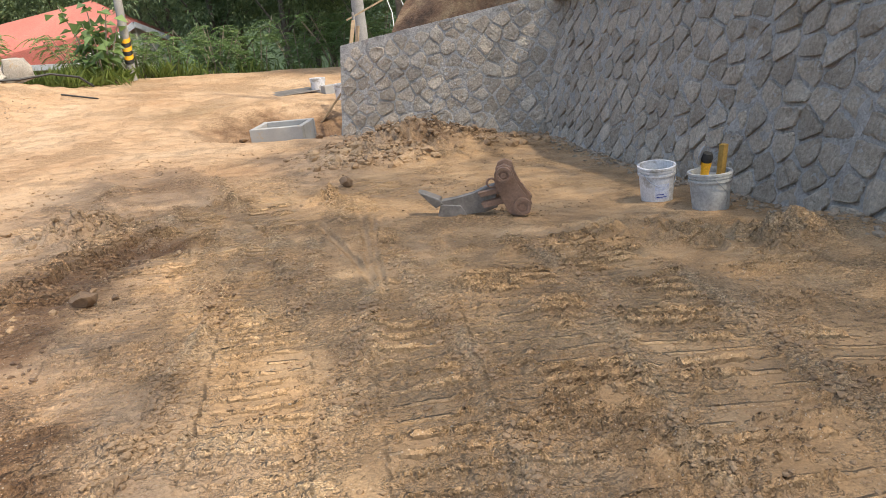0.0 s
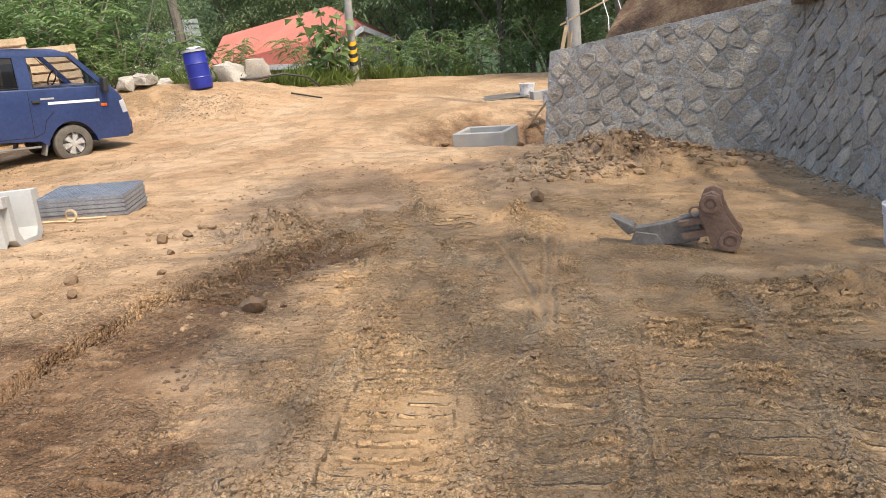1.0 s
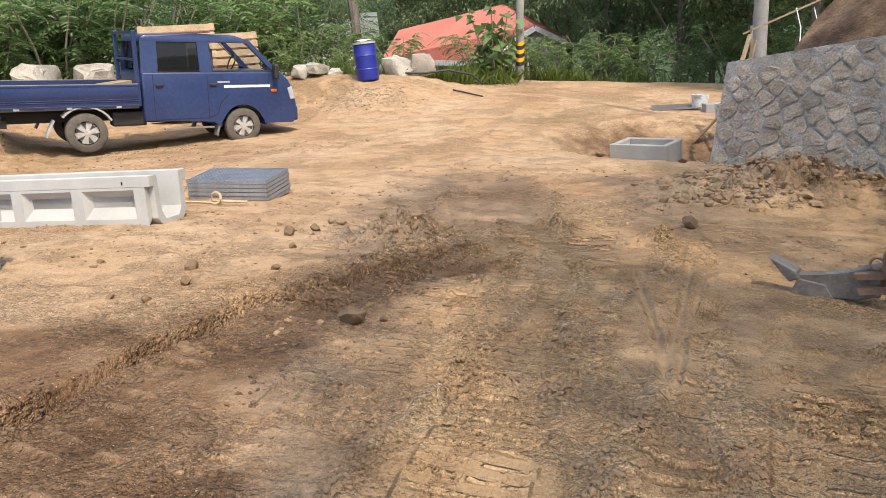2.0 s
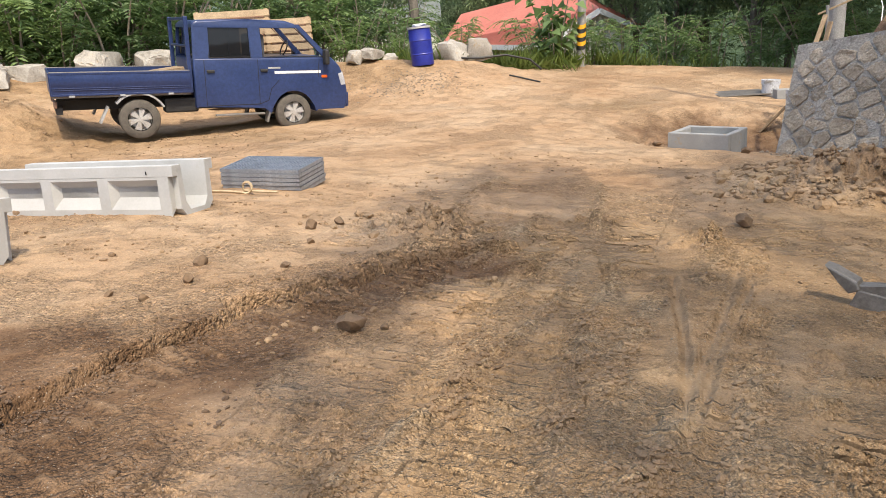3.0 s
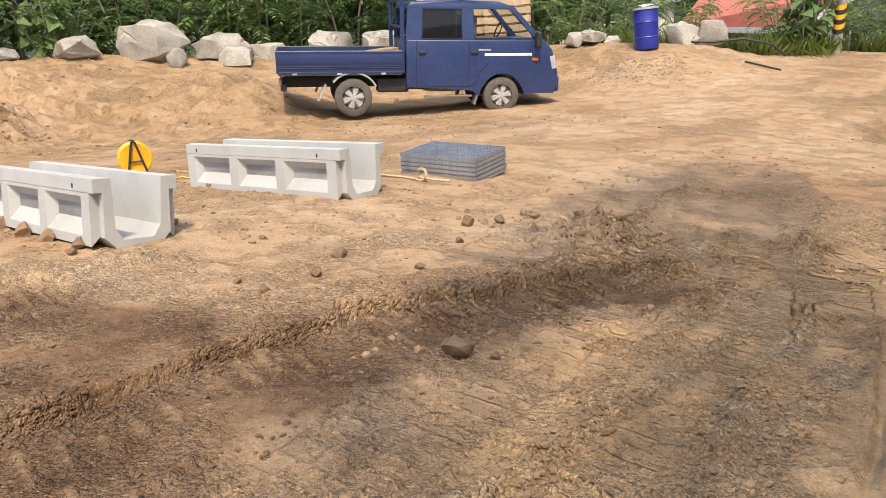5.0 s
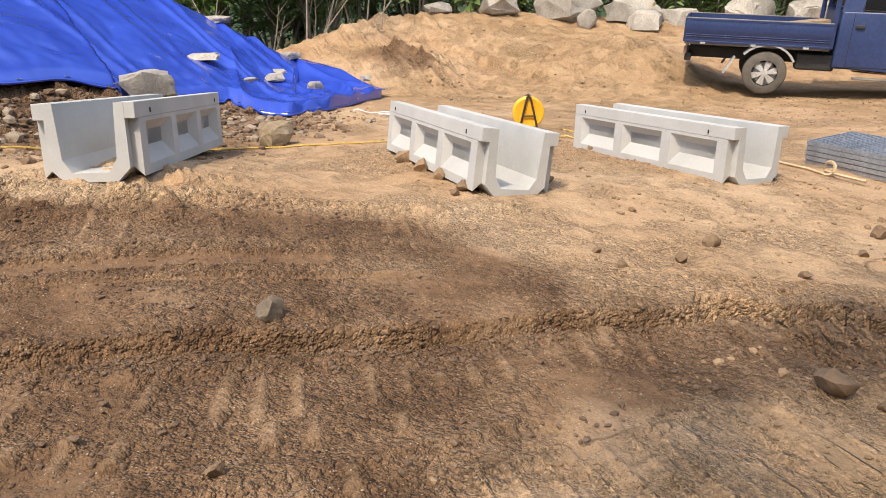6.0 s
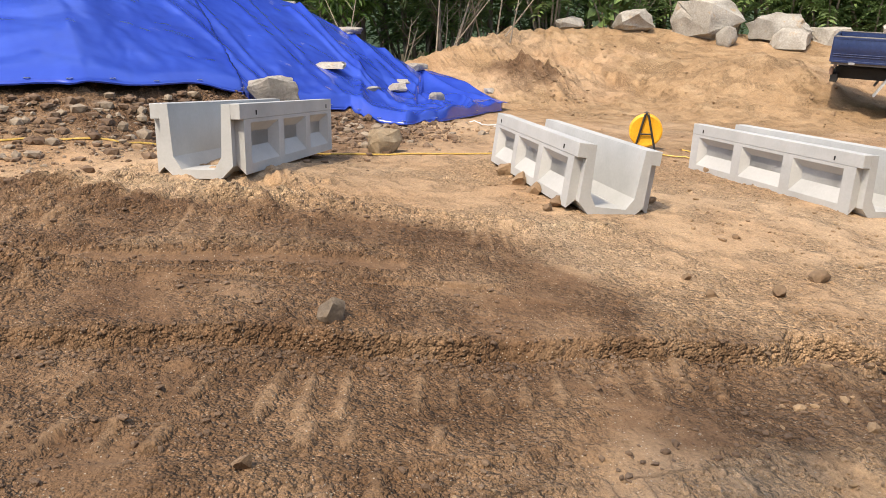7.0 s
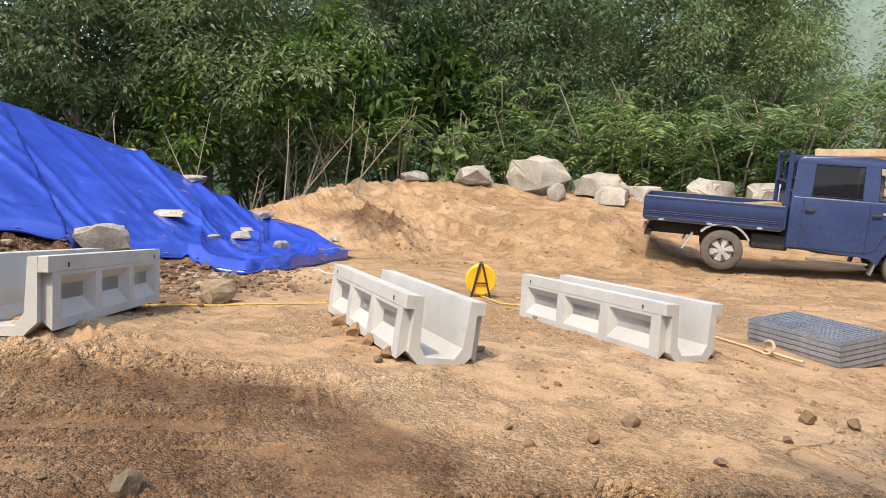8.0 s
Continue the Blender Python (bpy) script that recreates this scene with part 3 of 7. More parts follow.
def ground_relief(x, y):
    """Ruts, bar prints, rolls of crumbs and scuffs of the worked soil."""
    z = 0.03 * fbm(x, y, 0.9, 11, 4) + 0.007 * fbm(x, y, 6.0, 23, 3)
    near = np.exp(-np.maximum(np.hypot(x + 0.5, y - 4.5) - 6.0, 0) / 3.0)
    loose, packed = loose_at(x, y), packed_at(x, y)
    lumps = np.maximum(fbm(x, y, 14.0, 41, 3), 0.05) - 0.05
    z = z + near * (1 - packed) * (0.005 + 0.026 * loose) * lumps * 1.3 + near * loose * 0.022 * np.maximum(fbm(x, y, 26.0, 43, 2), 0)
    for n, (pts, half, step, high) in enumerate(TRACKS):
        dd, sgn, along, _ = line_dist(x, y, pts)
        inside = np.clip((half - dd + 0.05 * fbm(x, y, 3.0, 81 + n, 2)) / 0.04, 0, 1) * (1 - packed)
        ph = (along / step + 0.30 * fbm(x, y, 2.2, 71 + n, 3)) % 1.0
        bit = np.clip(fbm(x * 0.6, y, 5.0, 61 + n, 3) * 7 + 0.55, 0, 1)
        rise = np.where(ph < 0.5, np.clip((ph - 0.28) / 0.22, 0, 1), np.clip((0.68 - ph) / 0.18, 0, 1))
        z = z + inside * (1.3 * high * bit * rise * rise * (3 - 2 * rise) - 0.012)
    z = z + 0.015 * lugs_at(x, y)
    for pts, half, step in LUGS:
        z = z - 0.014 * np.clip((half + 0.03 - line_dist(x, y, pts)[0]) / 0.04, 0, 1)
    for n, (pts, half, high) in enumerate(ROLLS):
        dd = line_dist(x, y, pts)[0]
        z = z + 0.75 * high * np.exp(-(dd / half) ** 2) * (0.30 + 1.5 * np.maximum(fbm(x, y, 7.0, 91 + n, 3) + 0.15, 0))
    z = z - 0.014 * packed
    for pts, half in TYRES:
        dd = line_dist(x, y, pts)[0]
        z = z + 0.012 * np.exp(-((dd - half - 0.012) / 0.012) ** 2)
    # the broken crust stands proud of the wet tracks and ends in a ragged step
    dd, sgn, along, _ = line_dist(x, y, CRUST)
    wob = sgn + 0.09 * fbm(x, y, 4.0, 131, 4)
    z = z - np.where(dd < 0.6, 0.060 * np.clip(wob / 0.016, -0.5, 0.5) * np.clip((0.6 - dd) / 0.45, 0, 1) * np.clip(fbm(x, y, 0.9, 133, 2) * 2 + 0.95, 0.3, 1), 0)
    z = z - 0.055 * np.exp(-((wob - 0.012) / 0.019) ** 2) * np.clip(fbm(x, y, 1.7, 135, 2) * 4 + 0.85, 0.1, 1) * (dd < 0.4)
    # crumbly little heaps
    crumbs = np.maximum(fbm(x, y, 11.0, 141, 4), -0.1) + 0.1
    for cx, cy, r, h in ((-1.02, 7.3, 0.34, 0.12), (0.15, 8.0, 0.25, 0.05), (0.95, 7.5, 0.25, 0.06), (-3.35, 3.4, 0.4, 0.04), (-3.4, 2.3, 0.5, 0.04), (2.6, 5.2, 0.4, 0.04), (3.1, 4.7, 0.35, 0.06), (-2.3, 2.3, 0.3, 0.04)):
        z = z + bump_at(x, y, cx, cy, r, h) * (0.30 + 3.4 * crumbs)
    for cx, cy, r, h in ((2.4, 10.3, 0.8, 0.10), (3.3, 11.0, 0.6, 0.08), (-12.2, 8.3, 0.9, 0.05), (-6.6, 2.4, 1.3, 0.06), (-8.6, 5.0, 1.0, 0.05), (0.5, 14.2, 0.5, 0.08), (-10.4, 11.8, 1.8, 0.08), (-14, 9.5, 3.0, 0.08)):
        z = z + bump_at(x, y, cx, cy, r, h) * (3.0 * crumbs - 0.15)
    # scuffed sand of the open yard, and the rough tipped sand of the bank
    yard = np.clip((y - 6.5) / 3.0, 0, 1) * np.clip((26 - y) / 4.0, 0, 1) * np.clip((x + 16) / 3, 0, 1)
    z = z + yard * (0.030 * np.abs(fbm(x * 0.6, y * 1.3, 1.3, 165, 4)) + 0.025 * np.maximum(fbm(x, y, 3.5, 167, 3), 0))
    bank = np.clip((-8.5 - x) / 2.0, 0, 1) * np.clip((y - 7.0) / 1.0, 0, 1) * np.clip((30 - y) / 4.0, 0, 1)
    z = z + bank * (0.05 * np.abs(fbm(x, y, 1.3, 161, 4)) + 0.05 * np.maximum(fbm(x, y, 4.0, 163, 2), 0))
    return z


def ground_all(x, y):
    return ground_form(x, y) + ground_relief(x, y)


def ground_z(x, y):
    return float(ground_all(np.array([float(x)]), np.array([float(y)]))[0])


GX, GY = axis_steps(-150, 150, -3.3, 2.6, 0.0155, 1.021), axis_steps(-60, 160, 2.4, 7.4, 0.0135, 1.021)
ground = sheet("ground", GX, GY, ground_all, M_SOIL)
tagged(ground, "bare sandy excavated soil printed with digger tracks", "ground", kind="structure")
_X, _Y = np.meshgrid(GX, GY)
# wet brown soil by the water channels; grey silt where the machine packed it
wet_left = np.interp(_Y, [1.0, 1.9, 2.6, 3.7, 4.9, 6.0], [-5.0, -4.0, -3.4, -3.15, -2.95, -2.4])
wet_right = np.interp(_Y, [1.0, 3.8, 4.4, 5.3, 6.4], [-0.05, -0.15, -0.5, -0.6, -0.5])
wet = 0.82 * np.clip((_X - wet_left) / 0.3, 0, 1) * np.clip((wet_right - _X) / 0.8, 0, 1) * np.clip((5.4 - _Y + 0.3 * np.clip(_X + 1.6, 0, 1) + 0.9 * fbm(_X, _Y, 1.2, 313, 3)) / 1.2, 0, 1)
wet = np.maximum(wet, 0.60 * np.exp(-(line_dist(_X, _Y, [(-1.1, 4.3), (-1.02, 5.2), (-0.75, 6.0), (-0.45, 6.7)])[0] / 0.36) ** 2))
wet = np.maximum(wet, 0.62 * np.exp(-(((_X + 12.2) / 0.9) ** 2 + ((_Y - 8.2) / 0.9) ** 2)))
wet = np.maximum(wet, 0.5 * np.exp(-(((_X - 2.5) / 1.3) ** 2 + ((_Y - 10.4) / 0.8) ** 2)))
wet = np.maximum(wet, 0.85 * np.exp(-(((_X + 6.9) / 2.2) ** 2 + ((_Y - 2.6) / 2.4) ** 2) ** 2))
# dug hollow behind the basin: its darkness is put into the soil colour
wet = np.maximum(wet, 0.75 * np.exp(-(((_X - 1.4) / 1.7) ** 2 + ((_Y - 14.7) / 0.9) ** 2)))
grey = 0.52 * np.clip((_X + 1.5 + 0.12 * (_Y - 6)) / 1.4, 0, 1) * np.clip((9.6 + 0.8 * _X - _Y) / 2.4, 0, 1)
# grey patch past the basin: tree shade put into the soil colour
grey = np.maximum(grey, 0.5 * np.exp(-(((_X + 0.2) / 1.6) ** 2 + ((_Y - 16.6) / 1.5) ** 2)))
grey = np.maximum(grey, np.clip(fbm(_X, _Y, 0.5, 171, 3) * 1.5 + 0.28, 0, 0.6) * np.clip((-3.0 - _X) / 3.0, 0, 1) * np.clip((_Y - 6.0) / 2.0, 0, 1))
# pale dry crumbs on the rolls; bar lines; loose and pressed soil
dry = np.zeros_like(_X)
for n, (pts, half, high) in enumerate(ROLLS):
    dry = np.maximum(dry, 0.75 * np.exp(-(line_dist(_X, _Y, pts)[0] / (1.1 * half)) ** 2) * np.clip(fbm(_X, _Y, 4.0, 211 + n, 3) * 3 + 0.6, 0, 1))
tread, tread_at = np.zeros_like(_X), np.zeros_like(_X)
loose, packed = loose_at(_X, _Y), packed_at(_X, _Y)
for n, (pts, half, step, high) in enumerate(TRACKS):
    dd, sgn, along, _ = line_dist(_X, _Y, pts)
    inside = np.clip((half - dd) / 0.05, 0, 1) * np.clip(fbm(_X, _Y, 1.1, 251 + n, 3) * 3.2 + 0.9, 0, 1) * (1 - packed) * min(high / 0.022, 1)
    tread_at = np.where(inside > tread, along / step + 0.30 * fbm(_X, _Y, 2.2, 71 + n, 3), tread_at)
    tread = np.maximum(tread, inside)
lugs = lugs_at(_X, _Y)
dry = np.maximum(dry * (1 - 0.75 * np.clip(wet * 1.6, 0, 1)), 0.12 * lugs)
packed = np.maximum(packed, 0.8 * lugs)
loose = np.maximum(loose, 0.75 * np.clip(wet * 1.2, 0, 1) * np.clip(fbm(_X, _Y, 1.6, 311, 3) * 3 + 0.8, 0.2, 1))
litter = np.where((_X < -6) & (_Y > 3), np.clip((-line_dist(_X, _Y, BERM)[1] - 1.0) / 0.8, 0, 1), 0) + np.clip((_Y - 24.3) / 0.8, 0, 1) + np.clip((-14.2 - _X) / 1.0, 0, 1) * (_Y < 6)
for name, values in (("damp", wet), ("silt_shade", grey), ("litter", np.clip(litter, 0, 1)), ("dry", dry), ("loose", loose), ("packed", packed), ("tread", tread), ("tread_at", tread_at)):
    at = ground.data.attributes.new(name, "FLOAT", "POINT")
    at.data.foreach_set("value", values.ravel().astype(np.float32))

# ---- building helpers ----
def mesh_of(name, bm, material, smooth=False):
    me = bpy.data.meshes.new(name)
    bmesh.ops.recalc_face_normals(bm, faces=bm.faces)
    bm.to_mesh(me)
    bm.free()
    me.materials.append(material)
    if smooth:
        me.polygons.foreach_set("use_smooth", [True] * len(me.polygons))
        me.set_sharp_from_angle(angle=radians(30))
    return me


def part(name, bm, material, parent=None, label="", smooth=False):
    ob = new(name, mesh_of(name, bm, material, smooth))
    ob.parent = parent
    if label:
        tagged(ob, label)
    return ob


def thing(name, m, label, category, group="", kind=""):
    ob = new(name)
    ob.empty_display_size = 0.2
    ob.matrix_world = m
    return tagged(ob, label, category, group, kind)


def bm_box(bm, size, at=(0, 0, 0), bevel=0.0, turn=None):
    made = bmesh.ops.create_cube(bm, size=1)["verts"]
    m = Matrix.Translation(at) @ (turn or Matrix()) @ Matrix.Diagonal((*size, 1))
    bmesh.ops.transform(bm, matrix=m, verts=made)
    if bevel:
        edges = list({e for v in made for e in v.link_edges})
        bmesh.ops.bevel(bm, geom=edges, offset=bevel, segments=2, profile=0.5, affect="EDGES")
    return bm


def boxed(size, at=(0, 0, 0), bevel=0.0, turn=None):
    return bm_box(bmesh.new(), size, at, bevel, turn)


def extruded(profile, y0, y1, bevel=0.0):
    """A closed outline in x and z, pulled from y0 to y1."""
    bm = bmesh.new()
    a = [bm.verts.new((x, y0, z)) for x, z in profile]
    b = [bm.verts.new((x, y1, z)) for x, z in profile]
    bm.faces.new(a)
    bm.faces.new(b[::-1])
    n = len(a)
    for i in range(n):
        bm.faces.new((a[i], b[i], b[(i + 1) % n], a[(i + 1) % n]))
    if bevel:
        es = [e for e in bm.edges if abs(e.verts[0].co.y - e.verts[1].co.y) < 1e-6]
        bmesh.ops.bevel(bm, geom=es, offset=bevel, segments=2, profile=0.5, affect="EDGES")
    return bm


def lathe(profile, steps=28, axis="Z"):
    """Turns an outline of (radius, height) round the axis."""
    bm = bmesh.new()
    rings = []
    for r, h in profile:
        ring = []
        for k in range(steps):
            a = 2 * math.pi * k / steps
            c, s = r * math.cos(a), r * math.sin(a)
            ring.append(bm.verts.new((c, s, h) if axis == "Z" else (c, h, s)))
        rings.append(ring)
    for p, q in zip(rings, rings[1:]):
        for k in range(steps):
            bm.faces.new((p[k], p[(k + 1) % steps], q[(k + 1) % steps], q[k]))
    bmesh.ops.remove_doubles(bm, verts=bm.verts, dist=1e-5)
    return bm


def tube(points, radius, sides=6, taper=None, bm=None):
    """A round bar along a list of points."""
    bm = bm or bmesh.new()
    pts = [Vector(p) for p in points]
    rings = []
    for i, p in enumerate(pts):
        d = (pts[min(i + 1, len(pts) - 1)] - pts[max(i - 1, 0)]).normalized()
        side = d.cross(Vector((0.31, 0.17, 0.93))).normalized()
        up = d.cross(side)
        r = radius * (1 if taper is None else 1 + (taper - 1) * i / (len(pts) - 1))
        rings.append([bm.verts.new(p + r * (math.cos(2 * math.pi * k / sides) * side + math.sin(2 * math.pi * k / sides) * up)) for k in range(sides)])
    for a, b in zip(rings, rings[1:]):
        for k in range(sides):
            bm.faces.new((a[k], a[(k + 1) % sides], b[(k + 1) % sides], b[k]))
    bm.faces.new(rings[0][::-1])
    bm.faces.new(rings[-1])
    return bm


def lump(size, seed, cuts=2, rough=0.22, flat=0.0, blocky=False):
    """A broken stone or clod."""
    bm = bmesh.new()
    rnd = random.Random(seed)
    if blocky:                                 # split rock: flat faces, sharp arrises
        for sx in (-1, 1):
            for sy in (-1, 1):
                for sz in (-1, 1):
                    k = rnd.uniform(0.62, 1.0)
                    bm.verts.new((0.46 * sx * rnd.uniform(0.35, 1) * (k if sz > 0 else 1), 0.46 * sy * rnd.uniform(0.35, 1), 0.44 * sz * rnd.uniform(0.45, 1)))
        for _ in range(13):
            v = Vector((rnd.uniform(-1, 1), rnd.uniform(-1, 1), rnd.uniform(-0.8, 1))).normalized() * 0.5
            bm.verts.new(v)
        hull = bmesh.ops.convex_hull(bm, input=bm.verts[:])
        bmesh.ops.delete(bm, geom=[v for v in bm.verts if not v.link_faces], context="VERTS")
        bmesh.ops.subdivide_edges(bm, edges=bm.edges[:], cuts=3, use_grid_fill=True)
        for v in bm.verts:
            v.co *= 1 + 0.14 * noise.noise(v.co * 3.5 + Vector((seed, 0, 0))) + 0.07 * noise.noise(v.co * 11 + Vector((0, seed, 0)))
        bmesh.ops.transform(bm, matrix=Matrix.Diagonal((*size, 1)), verts=bm.verts)
        return bm
    bmesh.ops.create_icosphere(bm, subdivisions=cuts, radius=0.5)
    planes = [(Vector((rnd.uniform(-1, 1), rnd.uniform(-1, 1), rnd.uniform(-0.6, 1))).normalized(), rnd.uniform(0.22, 0.38)) for _ in range(11)]
    for v in bm.verts:
        for n, d in planes:
            k = v.co.dot(n) - d
            if k > 0:
                v.co -= n * k * 0.97
        v.co *= 1 + rough * noise.noise(v.co * 3 + Vector((seed, 0, 0))) + 0.4 * rough * noise.noise(v.co * 9 + Vector((0, seed, 0)))
        if flat and v.co.z < -flat:
            v.co.z = -flat
    bmesh.ops.transform(bm, matrix=Matrix.Diagonal((*size, 1)), verts=bm.verts)
    return bm


def rest(name, size, x, y, seed, material, label, category, sink=0.25, turn=None, group="", z=None, cuts=3, blocky=False):
    """A loose stone or clod lying on the ground."""
    ob = new(name, mesh_of(name, lump(size, seed, cuts, blocky=blocky), material, True))
    gz = ground_z(x, y) if z is None else z
    ob.matrix_world = pose(x, y, gz + size[2] * (0.40 - sink), 0, 0, (seed * 47) % 360 if turn is None else turn)
    return tagged(ob, label, category, group)


# ---- the stone wall ----
def clip(poly, px, py, nx, ny):
    out = []
    for i, a in enumerate(poly):
        b = poly[(i + 1) % len(poly)]
        da, db = (a[0] - px) * nx + (a[1] - py) * ny, (b[0] - px) * nx + (b[1] - py) * ny
        if da <= 0:
            out.append(a)
        if da * db < 0:
            k = da / (da - db)
            out.append((a[0] + k * (b[0] - a[0]), a[1] + k * (b[1] - a[1])))
    return out


def stone_wall(name, foot, heights, label, seed, batter=0.27, cell=0.30):
    """A battered wall of rubble set in mortar along two foot points; heights: z of the top at both ends."""
    (x0, y0, z0), (x1, y1, z1) = foot
    L = math.hypot(x1 - x0, y1 - y0)
    ux, uy = (x1 - x0) / L, (y1 - y0) / L
    bx, by = -uy, ux                           # into the bank
    rnd = random.Random(seed)

    def at(u, v, out):
        k = u / L
        zb = z0 + k * (z1 - z0) - 0.25
        zt = heights[0] + k * (heights[1] - heights[0])
        z = zb + v
        back = batter * (v - 0.25) - out
        return Vector((x0 + ux * u + bx * back, y0 + uy * u + by * back, z)), zt - zb

    H = [at(0, 0, 0)[1], at(L, 0, 0)[1]]
    bm = bmesh.new()
    nu, nv = int(L / 0.045), 46
    grid = {}
    for i in range(nu + 1):
        for j in range(nv + 1):
            u = L * i / nu
            v = (H[0] + (H[1] - H[0]) * i / nu) * j / nv
            p = at(u, v, -0.006 + 0.03 * noise.noise(Vector((u * 3, v * 3, seed + 7))) + 0.02 * noise.noise(Vector((u * 9, v * 9, seed))) + 0.02 * noise.noise(Vector((u * 23, v * 23, seed))))[0]
            grid[i, j] = bm.verts.new(p)
    for i in range(nu):
        for j in range(nv):
            bm.faces.new((grid[i, j], grid[i + 1, j], grid[i + 1, j + 1], grid[i, j + 1]))
    back = [bm.verts.new(grid[i, nv].co + Vector((bx, by, 0)) * 0.35 + Vector((0, 0, 0.015 * math.sin(i * 1.7)))) for i in range(nu + 1)]
    low = [bm.verts.new(v.co - Vector((0, 0, 2.2))) for v in back]
    for i in range(nu):
        bm.faces.new((grid[i, nv], grid[i + 1, nv], back[i + 1], back[i]))
        bm.faces.new((back[i], back[i + 1], low[i + 1], low[i]))
    for i, ends in ((0, 0), (nu, nu)):
        bm.faces.new([grid[i, j] for j in range(nv + 1)] + [back[ends], low[ends]])
    wall = part(name, bm, M_MORTAR, None, smooth=True)
    tagged(wall, label, "retaining wall", kind="structure")
    # stones: cells round uneven seeds
    seeds, row, v = [], 0, 0.16
    Hm = max(H)
    while v < Hm + 0.3:
        u = (0.5 * cell if row % 2 else 0.0) - 0.3
        while u < L + 0.4:
            seeds.append((u + cell * rnd.uniform(-0.17, 0.17), v + cell * rnd.uniform(-0.13, 0.13)))
            u += cell * rnd.uniform(0.92, 1.08)
        v += cell * 0.56
        row += 1
    # the stones along the stretch before the yard are single pieces, the rest one mass
    seeds.sort(key=lambda s: abs(s[0] - 0.55 * L))
    built, mass = 0, bmesh.new()
    for su, sv in seeds:
        top = H[0] + (H[1] - H[0]) * min(max(su / L, 0), 1)
        if not (0.03 < su < L - 0.03) or sv > top - 0.07:
            continue
        g = 0.05
        poly = [(su - 0.4, sv - 0.4), (su + 0.4, sv - 0.4), (su + 0.4, sv + 0.4), (su - 0.4, sv + 0.4)]
        poly = clip(clip(poly, L - 0.02, 0, 1, 0), 0.02, 0, -1, 0)
        poly = clip(poly, 0, top - 0.035, 0, 1)
        for tu, tv in seeds:
            du, dv = tu - su, tv - sv
            dd = math.hypot(du, dv)
            if 0 < dd < 0.8:
                poly = clip(poly, su + du * (0.5 - 0.016 / dd), sv + dv * (0.5 - 0.016 / dd), du / dd, dv / dd)
        if len(poly) < 3:
            continue
        for _ in range(1):                     # round the corners
            cut = []
            for i, a in enumerate(poly):
                b = poly[(i + 1) % len(poly)]
                q = 0.13
                cut += [(a[0] + q * (b[0] - a[0]), a[1] + q * (b[1] - a[1])), (a[0] + (1 - q) * (b[0] - a[0]), a[1] + (1 - q) * (b[1] - a[1]))]
            poly = cut
        proud = rnd.uniform(0.004, 0.018)
        tilt_u, tilt_v = rnd.uniform(-0.035, 0.035), rnd.uniform(-0.04, 0.03)
        built += 1
        bm = bmesh.new() if built <= 300 else mass
        rings = []
        for shrink, out in ((1.0, -0.05), (0.985, proud * 0.6), (0.93, proud * 0.95), (0.72, proud), (0.4, proud * 1.1)):
            ring = []
            for pu, pv in poly:
                cu, cv = su + (pu - su) * shrink, sv + (pv - sv) * shrink
                o = out + (tilt_u * (cu - su) + tilt_v * (cv - sv) if out > 0 else 0)
                o += 0.026 * noise.noise(Vector((cu * 9, cv * 9, seed + 3))) + 0.012 * noise.noise(Vector((cu * 25, cv * 25, seed))) if out > 0 else 0
                ring.append(bm.verts.new(at(cu, cv, o)[0]))
            rings.append(ring)
        n = len(poly)
        for a, b in zip(rings, rings[1:]):
            for i in range(n):
                bm.faces.new((a[i], a[(i + 1) % n], b[(i + 1) % n], b[i]))
        mid = bm.verts.new(at(su, sv, proud * 1.15 + 0.01 * rnd.uniform(-1, 1))[0])
        for i in range(n):
            bm.faces.new((rings[-1][i], rings[-1][(i + 1) % n], mid))
        if built <= 300:
            part("stone", bm, M_STONE, wall, smooth=True)
    if built > 300:
        tagged(part("stonework", mass, M_STONE, wall, smooth=True), kind="stuff")
    return wall


WALL_A, WALL_B, WALL_C, WALL_D = (1.94, 12.98), (4.52, 10.95), (3.74, 4.4), (3.5, -5.0)
wall_far = stone_wall("wall_north", ((*WALL_A, -0.87), (5.11, 10.49, -0.99)), (0.50, 1.04), "low rubble stone retaining wall with mortar joints", 4)
wall_side = stone_wall("wall_east", ((4.61, 11.7, -1.0), (*WALL_C, -0.60)), (1.0, 1.75), "tall rubble stone retaining wall with grey mortar", 9)
wall_back = stone_wall("wall_south", ((*WALL_C, -0.60), (*WALL_D, -0.1)), (1.75, 2.3), "rubble stone retaining wall beside the camera", 15, cell=0.55)


